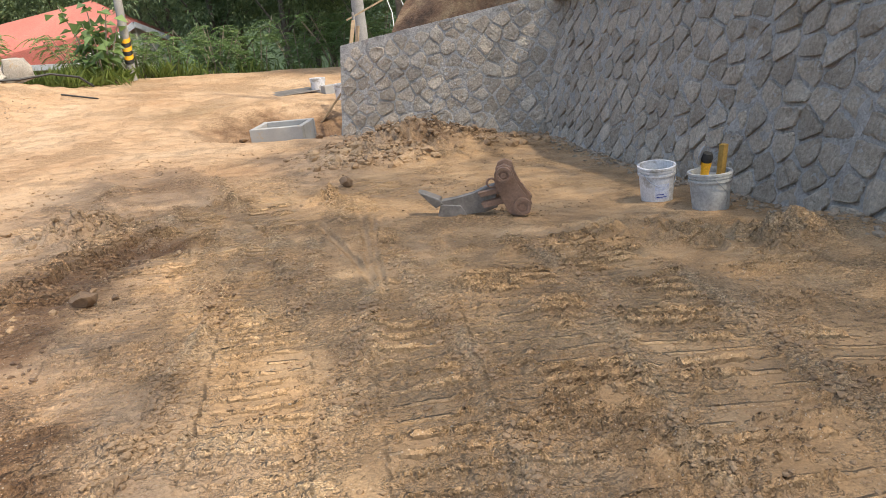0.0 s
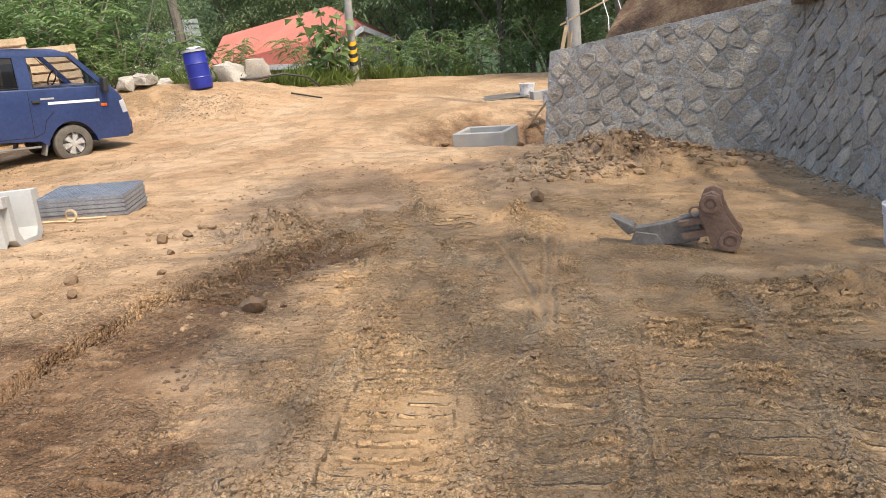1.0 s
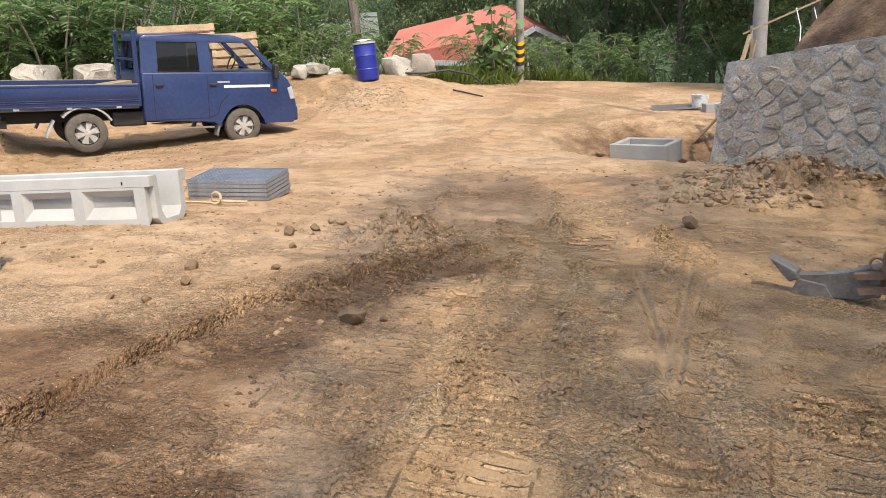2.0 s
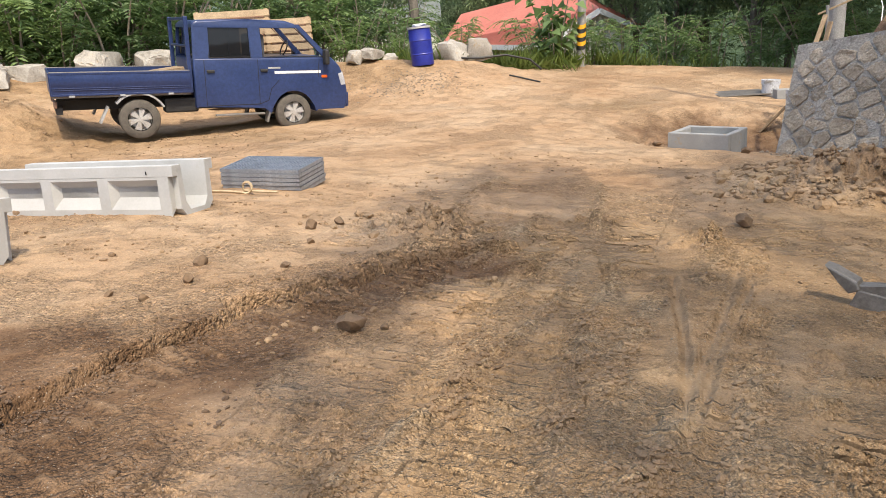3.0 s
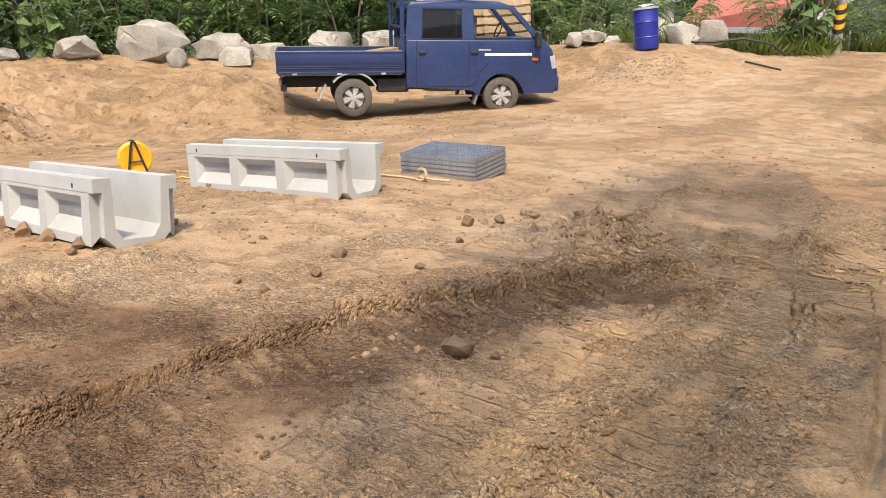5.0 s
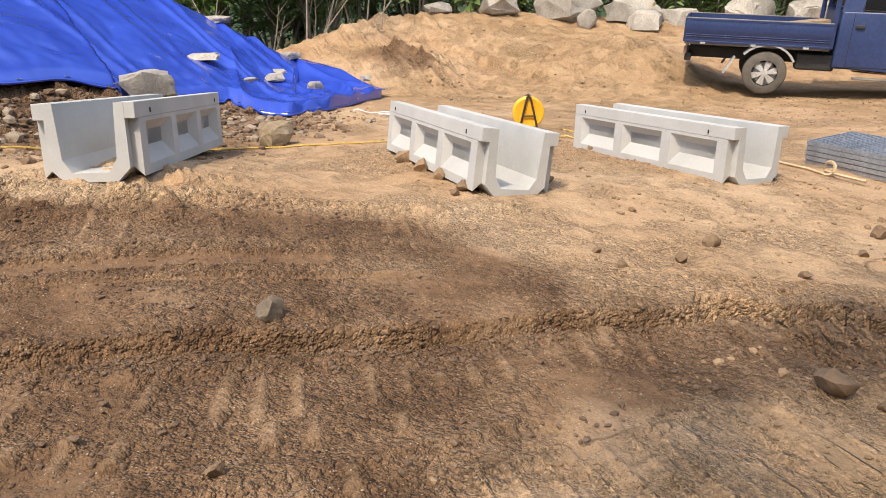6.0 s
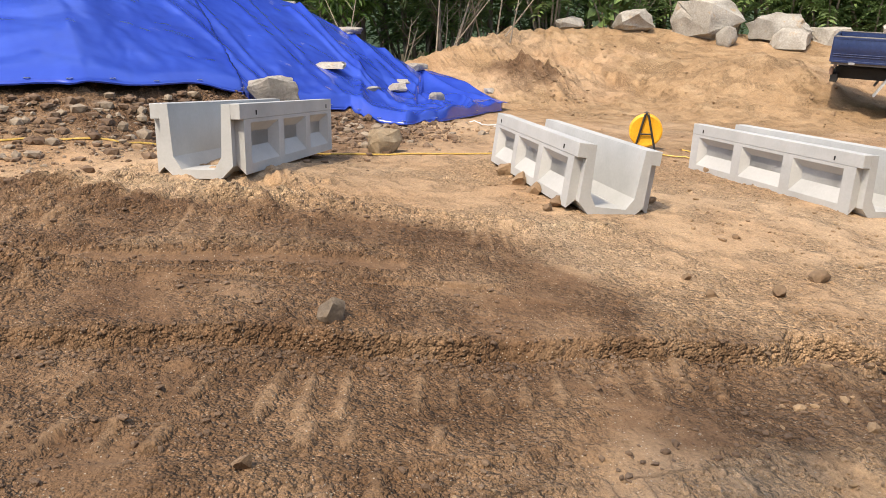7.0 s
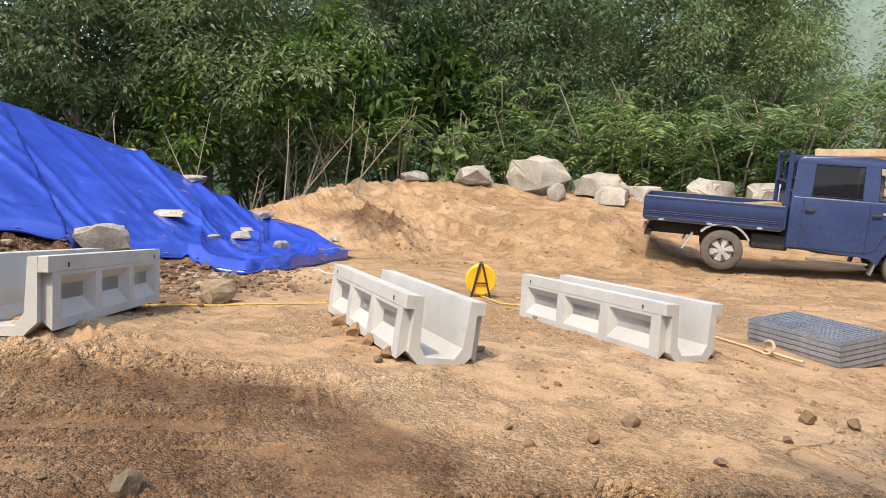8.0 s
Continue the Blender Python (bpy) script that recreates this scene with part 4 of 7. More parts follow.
# ---- water channels ----
def channel(m, label, L=1.85, W=0.52, H=0.41, pockets=3):
    """Precast concrete U channel: x along it from its open near end, y across, z up."""
    th = thing("drain_channel", m, label, "concrete channel", "concrete channels")
    t, c = 0.05, 0.07
    w = W / 2 - 0.055
    # inner U shell
    prof = [(-w, H), (-w, c), (-w + c, 0.0), (w - c, 0.0), (w, c), (w, H), (w - t, H), (w - t - 0.015, c + 0.05), (w - t - 0.06, t), (-w + t + 0.06, t), (-w + t + 0.015, c + 0.05), (-w + t, H)]
    bm = bmesh.new()
    for x0, x1 in ((-L, 0.0),):
        a = [bm.verts.new((x0, y, z)) for y, z in prof]
        b = [bm.verts.new((x1, y, z)) for y, z in prof]
        n = len(prof)
        for i in range(n):
            bm.faces.new((a[i], a[(i + 1) % n], b[(i + 1) % n], b[i]))
        for s in (a, b):
            bmesh.ops.triangulate(bm, faces=[bm.faces.new(s)])
    part("shell", bm, M_CONC, th)
    for s in (-1, 1):
        part("flange", boxed((L - 0.004, 0.075, 0.085), (-L / 2, s * (W / 2 - 0.0375), H - 0.0405), 0.003), M_CONC, th)
        # side panel with deep sloping pockets
        x0, x1 = -L + 0.004, -0.05
        yo, yi = s * W / 2, s * (w - 0.004)
        zb, zt, p0, p1 = 0.02, H - 0.0835, 0.075, H - 0.105
        rib = 0.10
        span = (x1 - x0 - rib * (pockets + 1)) / pockets
        cuts = [x0]
        for k in range(pockets):
            cuts += [x0 + rib + k * (span + rib), x0 + (k + 1) * (span + rib)]
        cuts.append(x1)
        bm = bmesh.new()
        rows = [[bm.verts.new((x, yo, z)) for x in cuts] for z in (zb, p0, p1, zt)]
        for j in range(3):
            for i in range(len(cuts) - 1):
                if not (j == 1 and i % 2):
                    bm.faces.new((rows[j][i], rows[j][i + 1], rows[j + 1][i + 1], rows[j + 1][i]))
        for i, x in ((0, x0), (len(cuts) - 1, x1)):
            inner = [bm.verts.new((x, yi, z)) for z in (c + 0.01, zt)]
            bm.faces.new([r[i] for r in rows] + inner[::-1])
        under = [bm.verts.new((x, yi, c + 0.01)) for x in cuts]
        for i in range(len(cuts) - 1):
            bm.faces.new((rows[0][i], rows[0][i + 1], under[i + 1], under[i]))
        part("side_panel", bm, M_CONC, th)
        for k in range(pockets):
            a0, a1 = cuts[1 + 2 * k], cuts[2 + 2 * k]
            bm = bmesh.new()
            out = [bm.verts.new((x, yo, z)) for x, z in ((a0, p0), (a1, p0), (a1, p1), (a0, p1))]
            inn = [bm.verts.new((x, yi + s * 0.004, z)) for x, z in ((a0 + 0.05, p0 + 0.09), (a1 - 0.02, p0 + 0.09), (a1 - 0.02, p1 - 0.055), (a0 + 0.05, p1 - 0.055))]
            bm.faces.new(inn)
            for i in range(4):
                bm.faces.new((out[i], out[(i + 1) % 4], inn[(i + 1) % 4], inn[i]))
            part("pocket", bm, M_CONC, th)
        for k in (0.24, L - 0.15):
            part("lifting_anchor", boxed((0.009, 0.006, 0.026), (-k, s * (W / 2 + 0.002), H - 0.05)), M_DARK, th, "small dark steel lifting anchor")
    return th


def channel_pose(near, far, roll=0.0):
    """From the near and far middle of the underside."""
    a, b = Vector(near), Vector(far)
    x = (a - b).normalized()
    y = Vector((0, 0, 1)).cross(x).normalized()
    z = x.cross(y)
    m = Matrix((x, y, z)).transposed().to_4x4()
    return Matrix.Translation(a) @ m @ Matrix.Rotation(radians(roll), 4, "X")


channel(channel_pose((-3.45, 3.02, 0.10), (-5.0, 3.62, -0.02)), "pale concrete drain channel half bedded in soil")
channel(channel_pose((-3.04, 5.34, -0.17), (-4.75, 5.45, -0.19), -8), "pale concrete drain channel tilted on loose stones")
channel(channel_pose((-2.93, 7.24, -0.285), (-4.72, 7.22, -0.30), -3), "pale concrete drain channel lying level on sand")

# ---- stack of gratings ----
def grating(m):
    th = thing("steel_grating", m, "galvanised steel drain grating stacked flat with others", "grating", "stacked gratings")
    Lx, Ly, h = 0.84, 0.56, 0.034
    for s in (-1, 1):
        part("long_bar", boxed((Lx, 0.006, h), (0, s * (Ly / 2 - 0.003), h / 2)), M_GALV, th)
        part("end_bar", boxed((0.006, Ly - 0.014, h), (s * (Lx / 2 - 0.003), 0, h / 2)), M_GALV, th)
    for k in range(9):
        part("bearing_bar", boxed((Lx - 0.014, 0.006, h - 0.004), (0, -Ly / 2 + (k + 1) * Ly / 10, h / 2)), M_GALV, th)
    for k in range(22):
        part("cross_rod", boxed((0.008, Ly - 0.02, 0.008), (-Lx / 2 + (k + 1) * Lx / 23, 0, h - 0.0085)), M_GALV, th)
    return th


GR = pose(-3.11, 8.73, -0.385, 3.0, 2.0, 1.5)
first_grating = grating(GR)
for k in range(1, 6):
    copy_thing(first_grating, GR @ Matrix.Translation((random.uniform(-0.008, 0.008), random.uniform(-0.008, 0.008), 0.041 * k)))

# beige lifting strap
bm = bmesh.new()
pts = [(-0.75, 0.12, 0.03), (-0.45, 0.08, 0.02), (-0.2, 0.02, 0.02)] + [(0.05 * math.cos(a) - 0.02, 0.03 * math.sin(a * 0.5), 0.055 + 0.05 * math.sin(a)) for a in [-2.2 + 0.5 * k for k in range(13)]] + [(0.12, -0.03, 0.02), (0.3, -0.05, 0.015)]
part("lifting_strap", tube(pts, 0.013, 5, bm=bm), M_STRAP, smooth=True).matrix_world = pose(-3.02, 8.12, ground_z(-3.02, 8.12) + 0.005, 0, 0, 8)
tagged(bpy.data.objects["lifting_strap"], "beige webbing strap looped on the sand", "strap")

# ---- catch basin ----
th = thing("catch_basin", pose(1.10, 13.70, ground_z(1.05, 13.35) - 0.02, 1.5, 0, -25) @ Matrix.Diagonal((0.86, 0.9, 0.95, 1)), "grey precast concrete drain basin with open top", "drain basin")
for s in (-1, 1):
    part("long_side", boxed((1.04, 0.10, 0.34), (0, s * 0.33, 0.17), 0.012), M_BASIN, th)
    part("short_side", boxed((0.10, 0.555, 0.336), (s * 0.47, 0, 0.168), 0.012), M_BASIN, th)
part("rim_step", boxed((0.80, 0.52, 0.02), (0, 0, 0.20)), M_BASIN, th)
# no hole is cut here: a near-black plate stands in for its shaded inside
part("outlet", boxed((0.36, 0.02, 0.10), (0.22, -0.385, 0.055), 0.01), M_DARK, th, "dark plate imitating a shaded outlet opening in the side")

# ---- ripper tooth of a digger ----
def ripper(m):
    th = thing("excavator_ripper", m, "rusty steel excavator ripper lying on the soil", "ripper")
    shank = [(0.0, 0.22), (0.07, 0.19), (0.14, 0.145), (0.28, 0.15), (0.42, 0.18), (0.52, 0.235), (0.60, 0.25), (0.60, 0.06), (0.50, 0.03), (0.30, 0.015), (0.16, 0.0), (0.12, 0.05), (0.06, 0.125)]
    part("shank", extruded(shank[2:11], -0.04, 0.04, 0.008), M_STEELW, th, "worn grey steel shank")
    part("tooth_tip", extruded([(-0.02, 0.235), (0.03, 0.222), (0.15, 0.165), (0.17, 0.12), (0.11, 0.09), (0.06, 0.145)], -0.055, 0.055, 0.012), M_STEELW, th, "worn steel tooth")
    part("wear_plate", extruded([(0.12, 0.03), (0.155, 0.12), (0.31, 0.10), (0.36, 0.012), (0.16, -0.002)], -0.052, 0.052, 0.006), M_STEELW, th, "pale scuffed wear plate")
    for s in (-1, 1):
        lug = [(0.60, 0.345), (0.625, 0.40), (0.68, 0.42), (0.735, 0.395), (0.75, 0.32), (0.77, 0.25), (0.83, 0.165), (0.875, 0.10), (0.85, 0.02), (0.76, 0.0), (0.69, 0.03), (0.64, 0.16), (0.60, 0.25)]
        plate = part("ear_plate", extruded(lug, s * 0.10 - 0.02, s * 0.10 + 0.02, 0.006), M_RUST, th)
        for cx, cz, r in ((0.675, 0.345, 0.060), (0.80, 0.085, 0.068)):
            bm = lathe([(0.001, 0.032), (r * 0.35, 0.032), (r * 0.38, 0.022), (r * 0.6, 0.022), (r * 0.65, 0.035), (r, 0.035), (r, -0.03)], 22, "Y")
            bmesh.ops.transform(bm, matrix=Matrix.Translation((cx, s * 0.125, cz)) @ Matrix.Diagonal((1, s, 1, 1)), verts=bm.verts)
            part("pin_boss", bm, M_RUST, plate, smooth=True)
    for cx, cz, r in ((0.675, 0.345, 0.036), (0.80, 0.085, 0.040)):
        bm = lathe([(0.001, -0.12), (r, -0.12), (r, 0.12), (0.001, 0.12)], 16, "Y")
        bmesh.ops.transform(bm, matrix=Matrix.Translation((cx, 0, cz)), verts=bm.verts)
        part("pin", bm, M_RUST, th, smooth=True)
    for s in (-1, 1):
        part("gusset", extruded([(0.46, 0.20), (0.66, 0.24), (0.66, 0.20), (0.48, 0.17)], s * 0.07 - 0.03, s * 0.07 + 0.03), M_RUST, th)
        part("gusset", extruded([(0.48, 0.12), (0.68, 0.16), (0.68, 0.11), (0.50, 0.08)], s * 0.07 - 0.03, s * 0.07 + 0.03), M_RUST, th)
    part("lifting_ring", tube([(0.60 + 0.035 * math.cos(a) - 0.03, -0.06, 0.27 + 0.035 * math.sin(a)) for a in [0.3 * k for k in range(22)]], 0.009, 6), M_RUST, th, smooth=True)
    return th


ripper(pose(1.50, 6.47, ground_z(1.85, 6.35) - 0.005, 0, 0, -24) @ Matrix.Diagonal((0.94, 0.94, 0.94, 1)))

# ---- buckets ----
def bucket(m, label, mat, full=0.9, r=0.135, h=0.29):
    th = thing("plastic_bucket", m, label, "bucket", "buckets by the wall")
    part("body", lathe([(0.001, 0.004), (r * 0.86, 0.0), (r * 0.88, 0.012), (r * 0.985, h * 0.80), (r * 0.985, h), (r * 0.93, h), (r * 0.92, h * 0.8), (r * 0.84, 0.02), (0.001, 0.02)], 36), mat, th, smooth=True)
    for z, k in ((0.97, 1.07), (0.90, 1.05), (0.80, 1.05)):
        part("rim", lathe([(r * 0.98, h * z - 0.008), (r * k, h * z - 0.008), (r * k, h * z + 0.008), (r * 0.98, h * z + 0.008)], 36), mat, th, smooth=True)
    # low fill: the bucket is empty, a black disc imitates its shaded inside
    part("filling_or_shade", lathe([(0.001, h * full), (r * 0.89, h * full - 0.01)], 24), M_BKTG if full > 0.6 else M_DARK, th, "grey cement residue, in the empty bucket a black disc for its shaded inside")
    part("bail", tube([(r * 1.06 * math.cos(a), -0.02 - 0.10 * math.sin(a), h * 0.86 - 0.12 * math.sin(a)) for a in [0.26 * k for k in range(13)]], 0.003, 5), M_GALV, th, smooth=True)
    return th


b1x, b1y, b2x, b2y = 3.26, 6.06, 3.42, 5.62
bucket(pose(b1x, b1y, ground_z(b1x, b1y) - 0.01, 2, -2, 10), "dirty white plastic bucket with a printed label", M_BKT, 0.35)
BZ = ground_z(b2x, b2y) - 0.01
bucket(pose(b2x, b2y, BZ, -1, 2, 60), "cement-smeared grey bucket holding tools", M_BKTG, r=0.145, h=0.28)
th = thing("printed_label", pose(b1x, b1y, ground_z(b1x, b1y) - 0.01, 2, -2, 10), "faded pale blue printed label on the bucket", "label")
bm = bmesh.new()
vs = [[bm.verts.new((rr * math.cos(a), rr * math.sin(a), z)) for z, rr in ((0.05, 0.1235), (0.17, 0.1305))] for a in [radians(222 + 6 * k) for k in range(9)]]
for p, q in zip(vs, vs[1:]):
    bm.faces.new((p[0], q[0], q[1], p[1]))
M_LABEL = surface("faded_label", [(0.35, (0.40, 0.45, 0.60)), (0.65, (0.60, 0.63, 0.70))], 30, 90, 0.6, bump=0.0)
part("sticker", bm, M_LABEL, th)
for k in range(5):
    bm = bmesh.new()
    z = 0.065 + 0.02 * k
    vs = [[bm.verts.new((rr * math.cos(a), rr * math.sin(a), z + dz)) for dz, rr in ((0, 0.1265), (0.007, 0.127))] for a in [radians(226 + 5 * j) for j in range(6 if k % 2 else 8)]]
    for p, q in zip(vs, vs[1:]):
        bm.faces.new((p[0], q[0], q[1], p[1]))
    part("text_bar", bm, M_BARREL, th)
th = thing("angle_grinder", pose(b2x - 0.035, b2y + 0.03, BZ + 0.24, 12, -8, 30), "yellow and black angle grinder standing in the bucket", "power tool")
part("grip", lathe([(0.001, 0), (0.028, 0), (0.03, 0.05), (0.036, 0.09), (0.036, 0.12), (0.001, 0.12)], 16), M_YEL, th, smooth=True)
part("gear_head", lathe([(0.001, 0.115), (0.035, 0.115), (0.042, 0.15), (0.03, 0.185), (0.001, 0.19)], 16), M_BLACK, th, smooth=True)
bm = lathe([(0.001, 0.0), (0.068, 0.0), (0.068, 0.006), (0.001, 0.006)], 26, "Y")
bmesh.ops.transform(bm, matrix=Matrix.Translation((-0.01, 0.03, 0.16)), verts=bm.verts)
part("disc_guard", bm, M_GALV, th, smooth=True)
th = thing("wood_offcut", pose(b2x + 0.045, b2y - 0.02, BZ + 0.03, 3, 4, 20), "upright brown wooden offcut standing in the bucket", "wood piece")
part("plank", boxed((0.055, 0.04, 0.44), (0, 0, 0.22), 0.003), surface("ochre_wood", [(0.3, (0.26, 0.15, 0.03)), (0.7, (0.38, 0.23, 0.06))], 6, 50, 0.8, bump=0.3), th)

# ---- the truck ----
def wheel(th, x, y, z, r=0.325, wd=0.2):
    s = -1 if y < 0 else 1
    w = thing_part("wheel", th, Matrix.Translation((x, y, z)))
    prof = [(r * 0.60, -wd / 2), (r * 0.86, -wd / 2), (r * 0.96, -wd * 0.42), (r, -wd * 0.3), (r, wd * 0.3), (r * 0.96, wd * 0.42), (r * 0.86, wd / 2), (r * 0.60, wd / 2), (r * 0.60, -wd / 2)]
    part("tyre", lathe(prof, 36, "Y"), M_TYRE, w, smooth=True)
    face = s * wd * 0.36
    part("rim", lathe([(r * 0.61, -wd / 2 * 0.9), (r * 0.61, wd / 2 * 0.98), (r * 0.55, wd / 2 * 0.9), (r * 0.54, -wd / 2 * 0.9)], 32, "Y"), M_ALLOY, w, smooth=True)
    part("brake_drum", lathe([(0.001, -0.02), (r * 0.5, -0.02), (r * 0.5, 0.02), (0.001, 0.02)], 20, "Y"), M_GREYP, w)
    for k in range(6):
        a = radians(60 * k + 15)
        bm = bmesh.new()
        q = [(0.10, -0.085), (0.57, -0.17), (0.57, 0.17), (0.10, 0.085)]
        f = [bm.verts.new((r * u, face + s * (0.012 if u < 0.3 else 0), r * v * (0.8 if u < 0.3 else 1))) for u, v in q]
        b = [bm.verts.new((r * u, face - s * 0.02, r * v)) for u, v in q]
        bm.faces.new(f), bm.faces.new(b[::-1])
        for i in range(4):
            bm.faces.new((f[i], b[i], b[(i + 1) % 4], f[(i + 1) % 4]))
        bmesh.ops.transform(bm, matrix=Matrix.Rotation(-a, 4, "Y"), verts=bm.verts)
        part("spoke", bm, M_ALLOY, w)
    bm = lathe([(0.001, 0.018 * s), (r * 0.13, 0.016 * s), (r * 0.16, -0.01 * s)], 16, "Y")
    bmesh.ops.transform(bm, matrix=Matrix.Translation((0, face, 0)), verts=bm.verts)
    part("hub_cap", bm, M_ALLOY, w, smooth=True)


def thing_part(name, parent, m):
    ob = new(name)
    ob.empty_display_size = 0.1
    ob.parent = parent
    ob.matrix_local = m
    return ob


def pickup(m):
    th = thing("pickup_truck", m, "blue double-cab pickup truck with an open cargo bed", "truck")
    R, HW = 0.325, 0.83
    arch = [(1.32 + 0.42 * math.cos(a), 0.33 + 0.42 * math.sin(a)) for a in [math.pi * (1 - k / 10) for k in range(11)]]
    low = [(-0.40, 0.46), (0.80, 0.46), (0.88, 0.34)] + arch + [(1.78, 0.36), (2.30, 0.36), (2.36, 0.46), (2.36, 0.70), (2.31, 0.95), (2.22, 1.14), (2.06, 1.30), (-0.40, 1.30)]
    bm = extruded(low, -HW, HW)
    es = [e for e in bm.edges if abs(abs(e.verts[0].co.y) - HW) < 1e-4 and abs(abs(e.verts[1].co.y) - HW) < 1e-4 and (e.verts[0].co.z + e.verts[1].co.z) / 2 > 0.4]
    bmesh.ops.bevel(bm, geom=es, offset=0.035, segments=3, profile=0.5, affect="EDGES")
    body = part("cab_body", bm, M_BLUE, th, smooth=True)
    # roof and pillars, narrower than the body
    HR = 0.73

    def pillar(name, x0, x1, t0, t1, z1=1.86, mat=M_BLUE):
        for s in (-1, 1):
            bm = bmesh.new()
            lo = [(x0, s * (HW - 0.005), 1.28), (x1, s * (HW - 0.005), 1.28), (x1, s * (HW - 0.07), 1.28), (x0, s * (HW - 0.07), 1.28)]
            hi = [(t0, s * (HR + 0.012), z1), (t1, s * (HR + 0.012), z1), (t1, s * (HR - 0.05), z1), (t0, s * (HR - 0.05), z1)]
            a, b = [bm.verts.new(p) for p in lo], [bm.verts.new(p) for p in hi]
            bm.faces.new(a), bm.faces.new(b[::-1])
            for i in range(4):
                bm.faces.new((a[i], a[(i + 1) % 4], b[(i + 1) % 4], b[i]))
            part(name, bm, mat, body)

    pillar("rear_pillar", -0.40, -0.12, -0.36, -0.10)
    pillar("middle_pillar", 0.58, 0.80, 0.58, 0.78)
    pillar("front_pillar", 1.93, 2.05, 1.40, 1.50)
    roof = [(-0.38, 1.80), (-0.36, 1.88), (-0.28, 1.925), (0.6, 1.945), (1.25, 1.925), (1.46, 1.86), (1.50, 1.80)]
    bm = extruded(roof, -HR - 0.02, HR + 0.02)
    es = [e for e in bm.edges if abs(abs(e.verts[0].co.y) - HR - 0.02) < 1e-4 and abs(abs(e.verts[1].co.y) - HR - 0.02) < 1e-4 and e.verts[0].co.z + e.verts[1].co.z > 3.65]
    bmesh.ops.bevel(bm, geom=es, offset=0.05, segments=3, profile=0.5, affect="EDGES")
    part("roof", bm, M_BLUE, th, smooth=True)
    bm = bmesh.new()
    bm.faces.new([bm.verts.new(p) for p in ((2.0, -0.76, 1.30), (2.0, 0.76, 1.30), (1.46, 0.68, 1.82), (1.46, -0.68, 1.82))])
    part("windscreen", bm, M_GLASS, th)
    bm = bmesh.new()
    bm.faces.new([bm.verts.new(p) for p in ((-0.36, -0.70, 1.34), (-0.36, 0.70, 1.34), (-0.34, 0.66, 1.80), (-0.34, -0.66, 1.80))])
    part("rear_window", bm, M_TINT, th)
    for s in (-1, 1):
        yl, yh = s * (HW - 0.025), s * (HR - 0.005)
        bm = bmesh.new()
        bm.faces.new([bm.verts.new(p) for p in ((-0.12, yl, 1.29), (0.58, yl, 1.29), (0.58, yh, 1.80), (-0.10, yh, 1.80))])
        part("rear_door_glass", bm, M_TINT, th, "dark tinted side glass")
        bm = bmesh.new()
        for ring in ([(-0.13, 1.31), (0.59, 1.31), (0.585, 1.81), (-0.11, 1.81)],):
            pts = [(x, s * (HW - 0.004 - (z - 1.28) * 0.17), z) for x, z in ring]
            tube(pts + [pts[0]], 0.008, 4, bm=bm)
        part("window_trim", bm, M_DARK, th)
        bm = bmesh.new()
        pts = [(x, s * (HW - 0.004 - (z - 1.28) * 0.17), z) for x, z in ((0.80, 1.31), (1.90, 1.31), (1.42, 1.80), (0.79, 1.80), (0.80, 1.31))]
        part("window_trim", tube(pts, 0.008, 4, bm=bm), M_DARK, th)
        # door seams, handles, stripe, lamp, mirror
        for pts in ([(-0.22, 0.50), (-0.22, 1.27)], [(0.70, 0.50), (0.70, 1.27)], [(0.70, 0.50), (0.86, 0.56), (0.92, 0.76), (1.06, 0.90)], [(1.83, 1.27), (1.80, 0.95)], [(-0.22, 0.50), (0.70, 0.50)]):
            part("door_seam", tube([(x, s * (HW + 0.001), z) for x, z in pts], 0.006, 4), M_DARK, th)
        for hx in (-0.12, 0.80):
            part("door_handle", boxed((0.13, 0.03, 0.05), (hx, s * (HW + 0.012), 1.08), 0.01), M_BLACK, th, "dark blue plastic door handle")
        part("side_stripe", boxed((0.86, 0.006, 0.045), (1.42, s * (HW + 0.002), 1.04)), M_WHITE, th, "white decal stripe")
        part("script_badge", boxed((0.22, 0.006, 0.03), (0.99, s * (HW + 0.002), 1.12)), M_GREYP, th, "small pale badge bar")
        part("turn_signal", boxed((0.11, 0.02, 0.05), (1.92, s * (HW + 0.004), 0.955), 0.008), M_ORANGE, th, "orange turn signal")
        part("headlamp", boxed((0.12, 0.20, 0.26), (2.255, s * 0.735, 0.90), 0.03, Matrix.Rotation(radians(-14), 4, "Y")), M_LAMP, th, "clear headlamp wrapping the corner")
        part("mirror", boxed((0.09, 0.17, 0.27), (1.93, s * 0.93, 1.30), 0.03), M_BLACK, th, "black door mirror")
        part("mirror_arm", tube([(1.90, s * 0.80, 1.30), (1.93, s * 0.93, 1.24)], 0.014), M_BLACK, th)
        part("side_step", boxed((0.86, 0.10, 0.035), (0.35, s * 0.78, 0.33), 0.01), M_GREYD, th, "worn grey side step")
        part("mud_flap", boxed((0.03, 0.2, 0.26), (0.86, s * 0.72, 0.30), 0.0, Matrix.Rotation(radians(16), 4, "Y")), M_GREYD, th)
        part("mud_flap", boxed((0.03, 0.2, 0.30), (-1.86, s * 0.72, 0.42), 0.0, Matrix.Rotation(radians(28), 4, "Y")), M_GREYP, th, "grey plastic mud flap")
        bm = bmesh.new()
        arc = [(-1.32 + 0.43 * math.cos(a), 0.31 + 0.43 * math.sin(a)) for a in [radians(28 + 12.5 * k) for k in range(10)]]
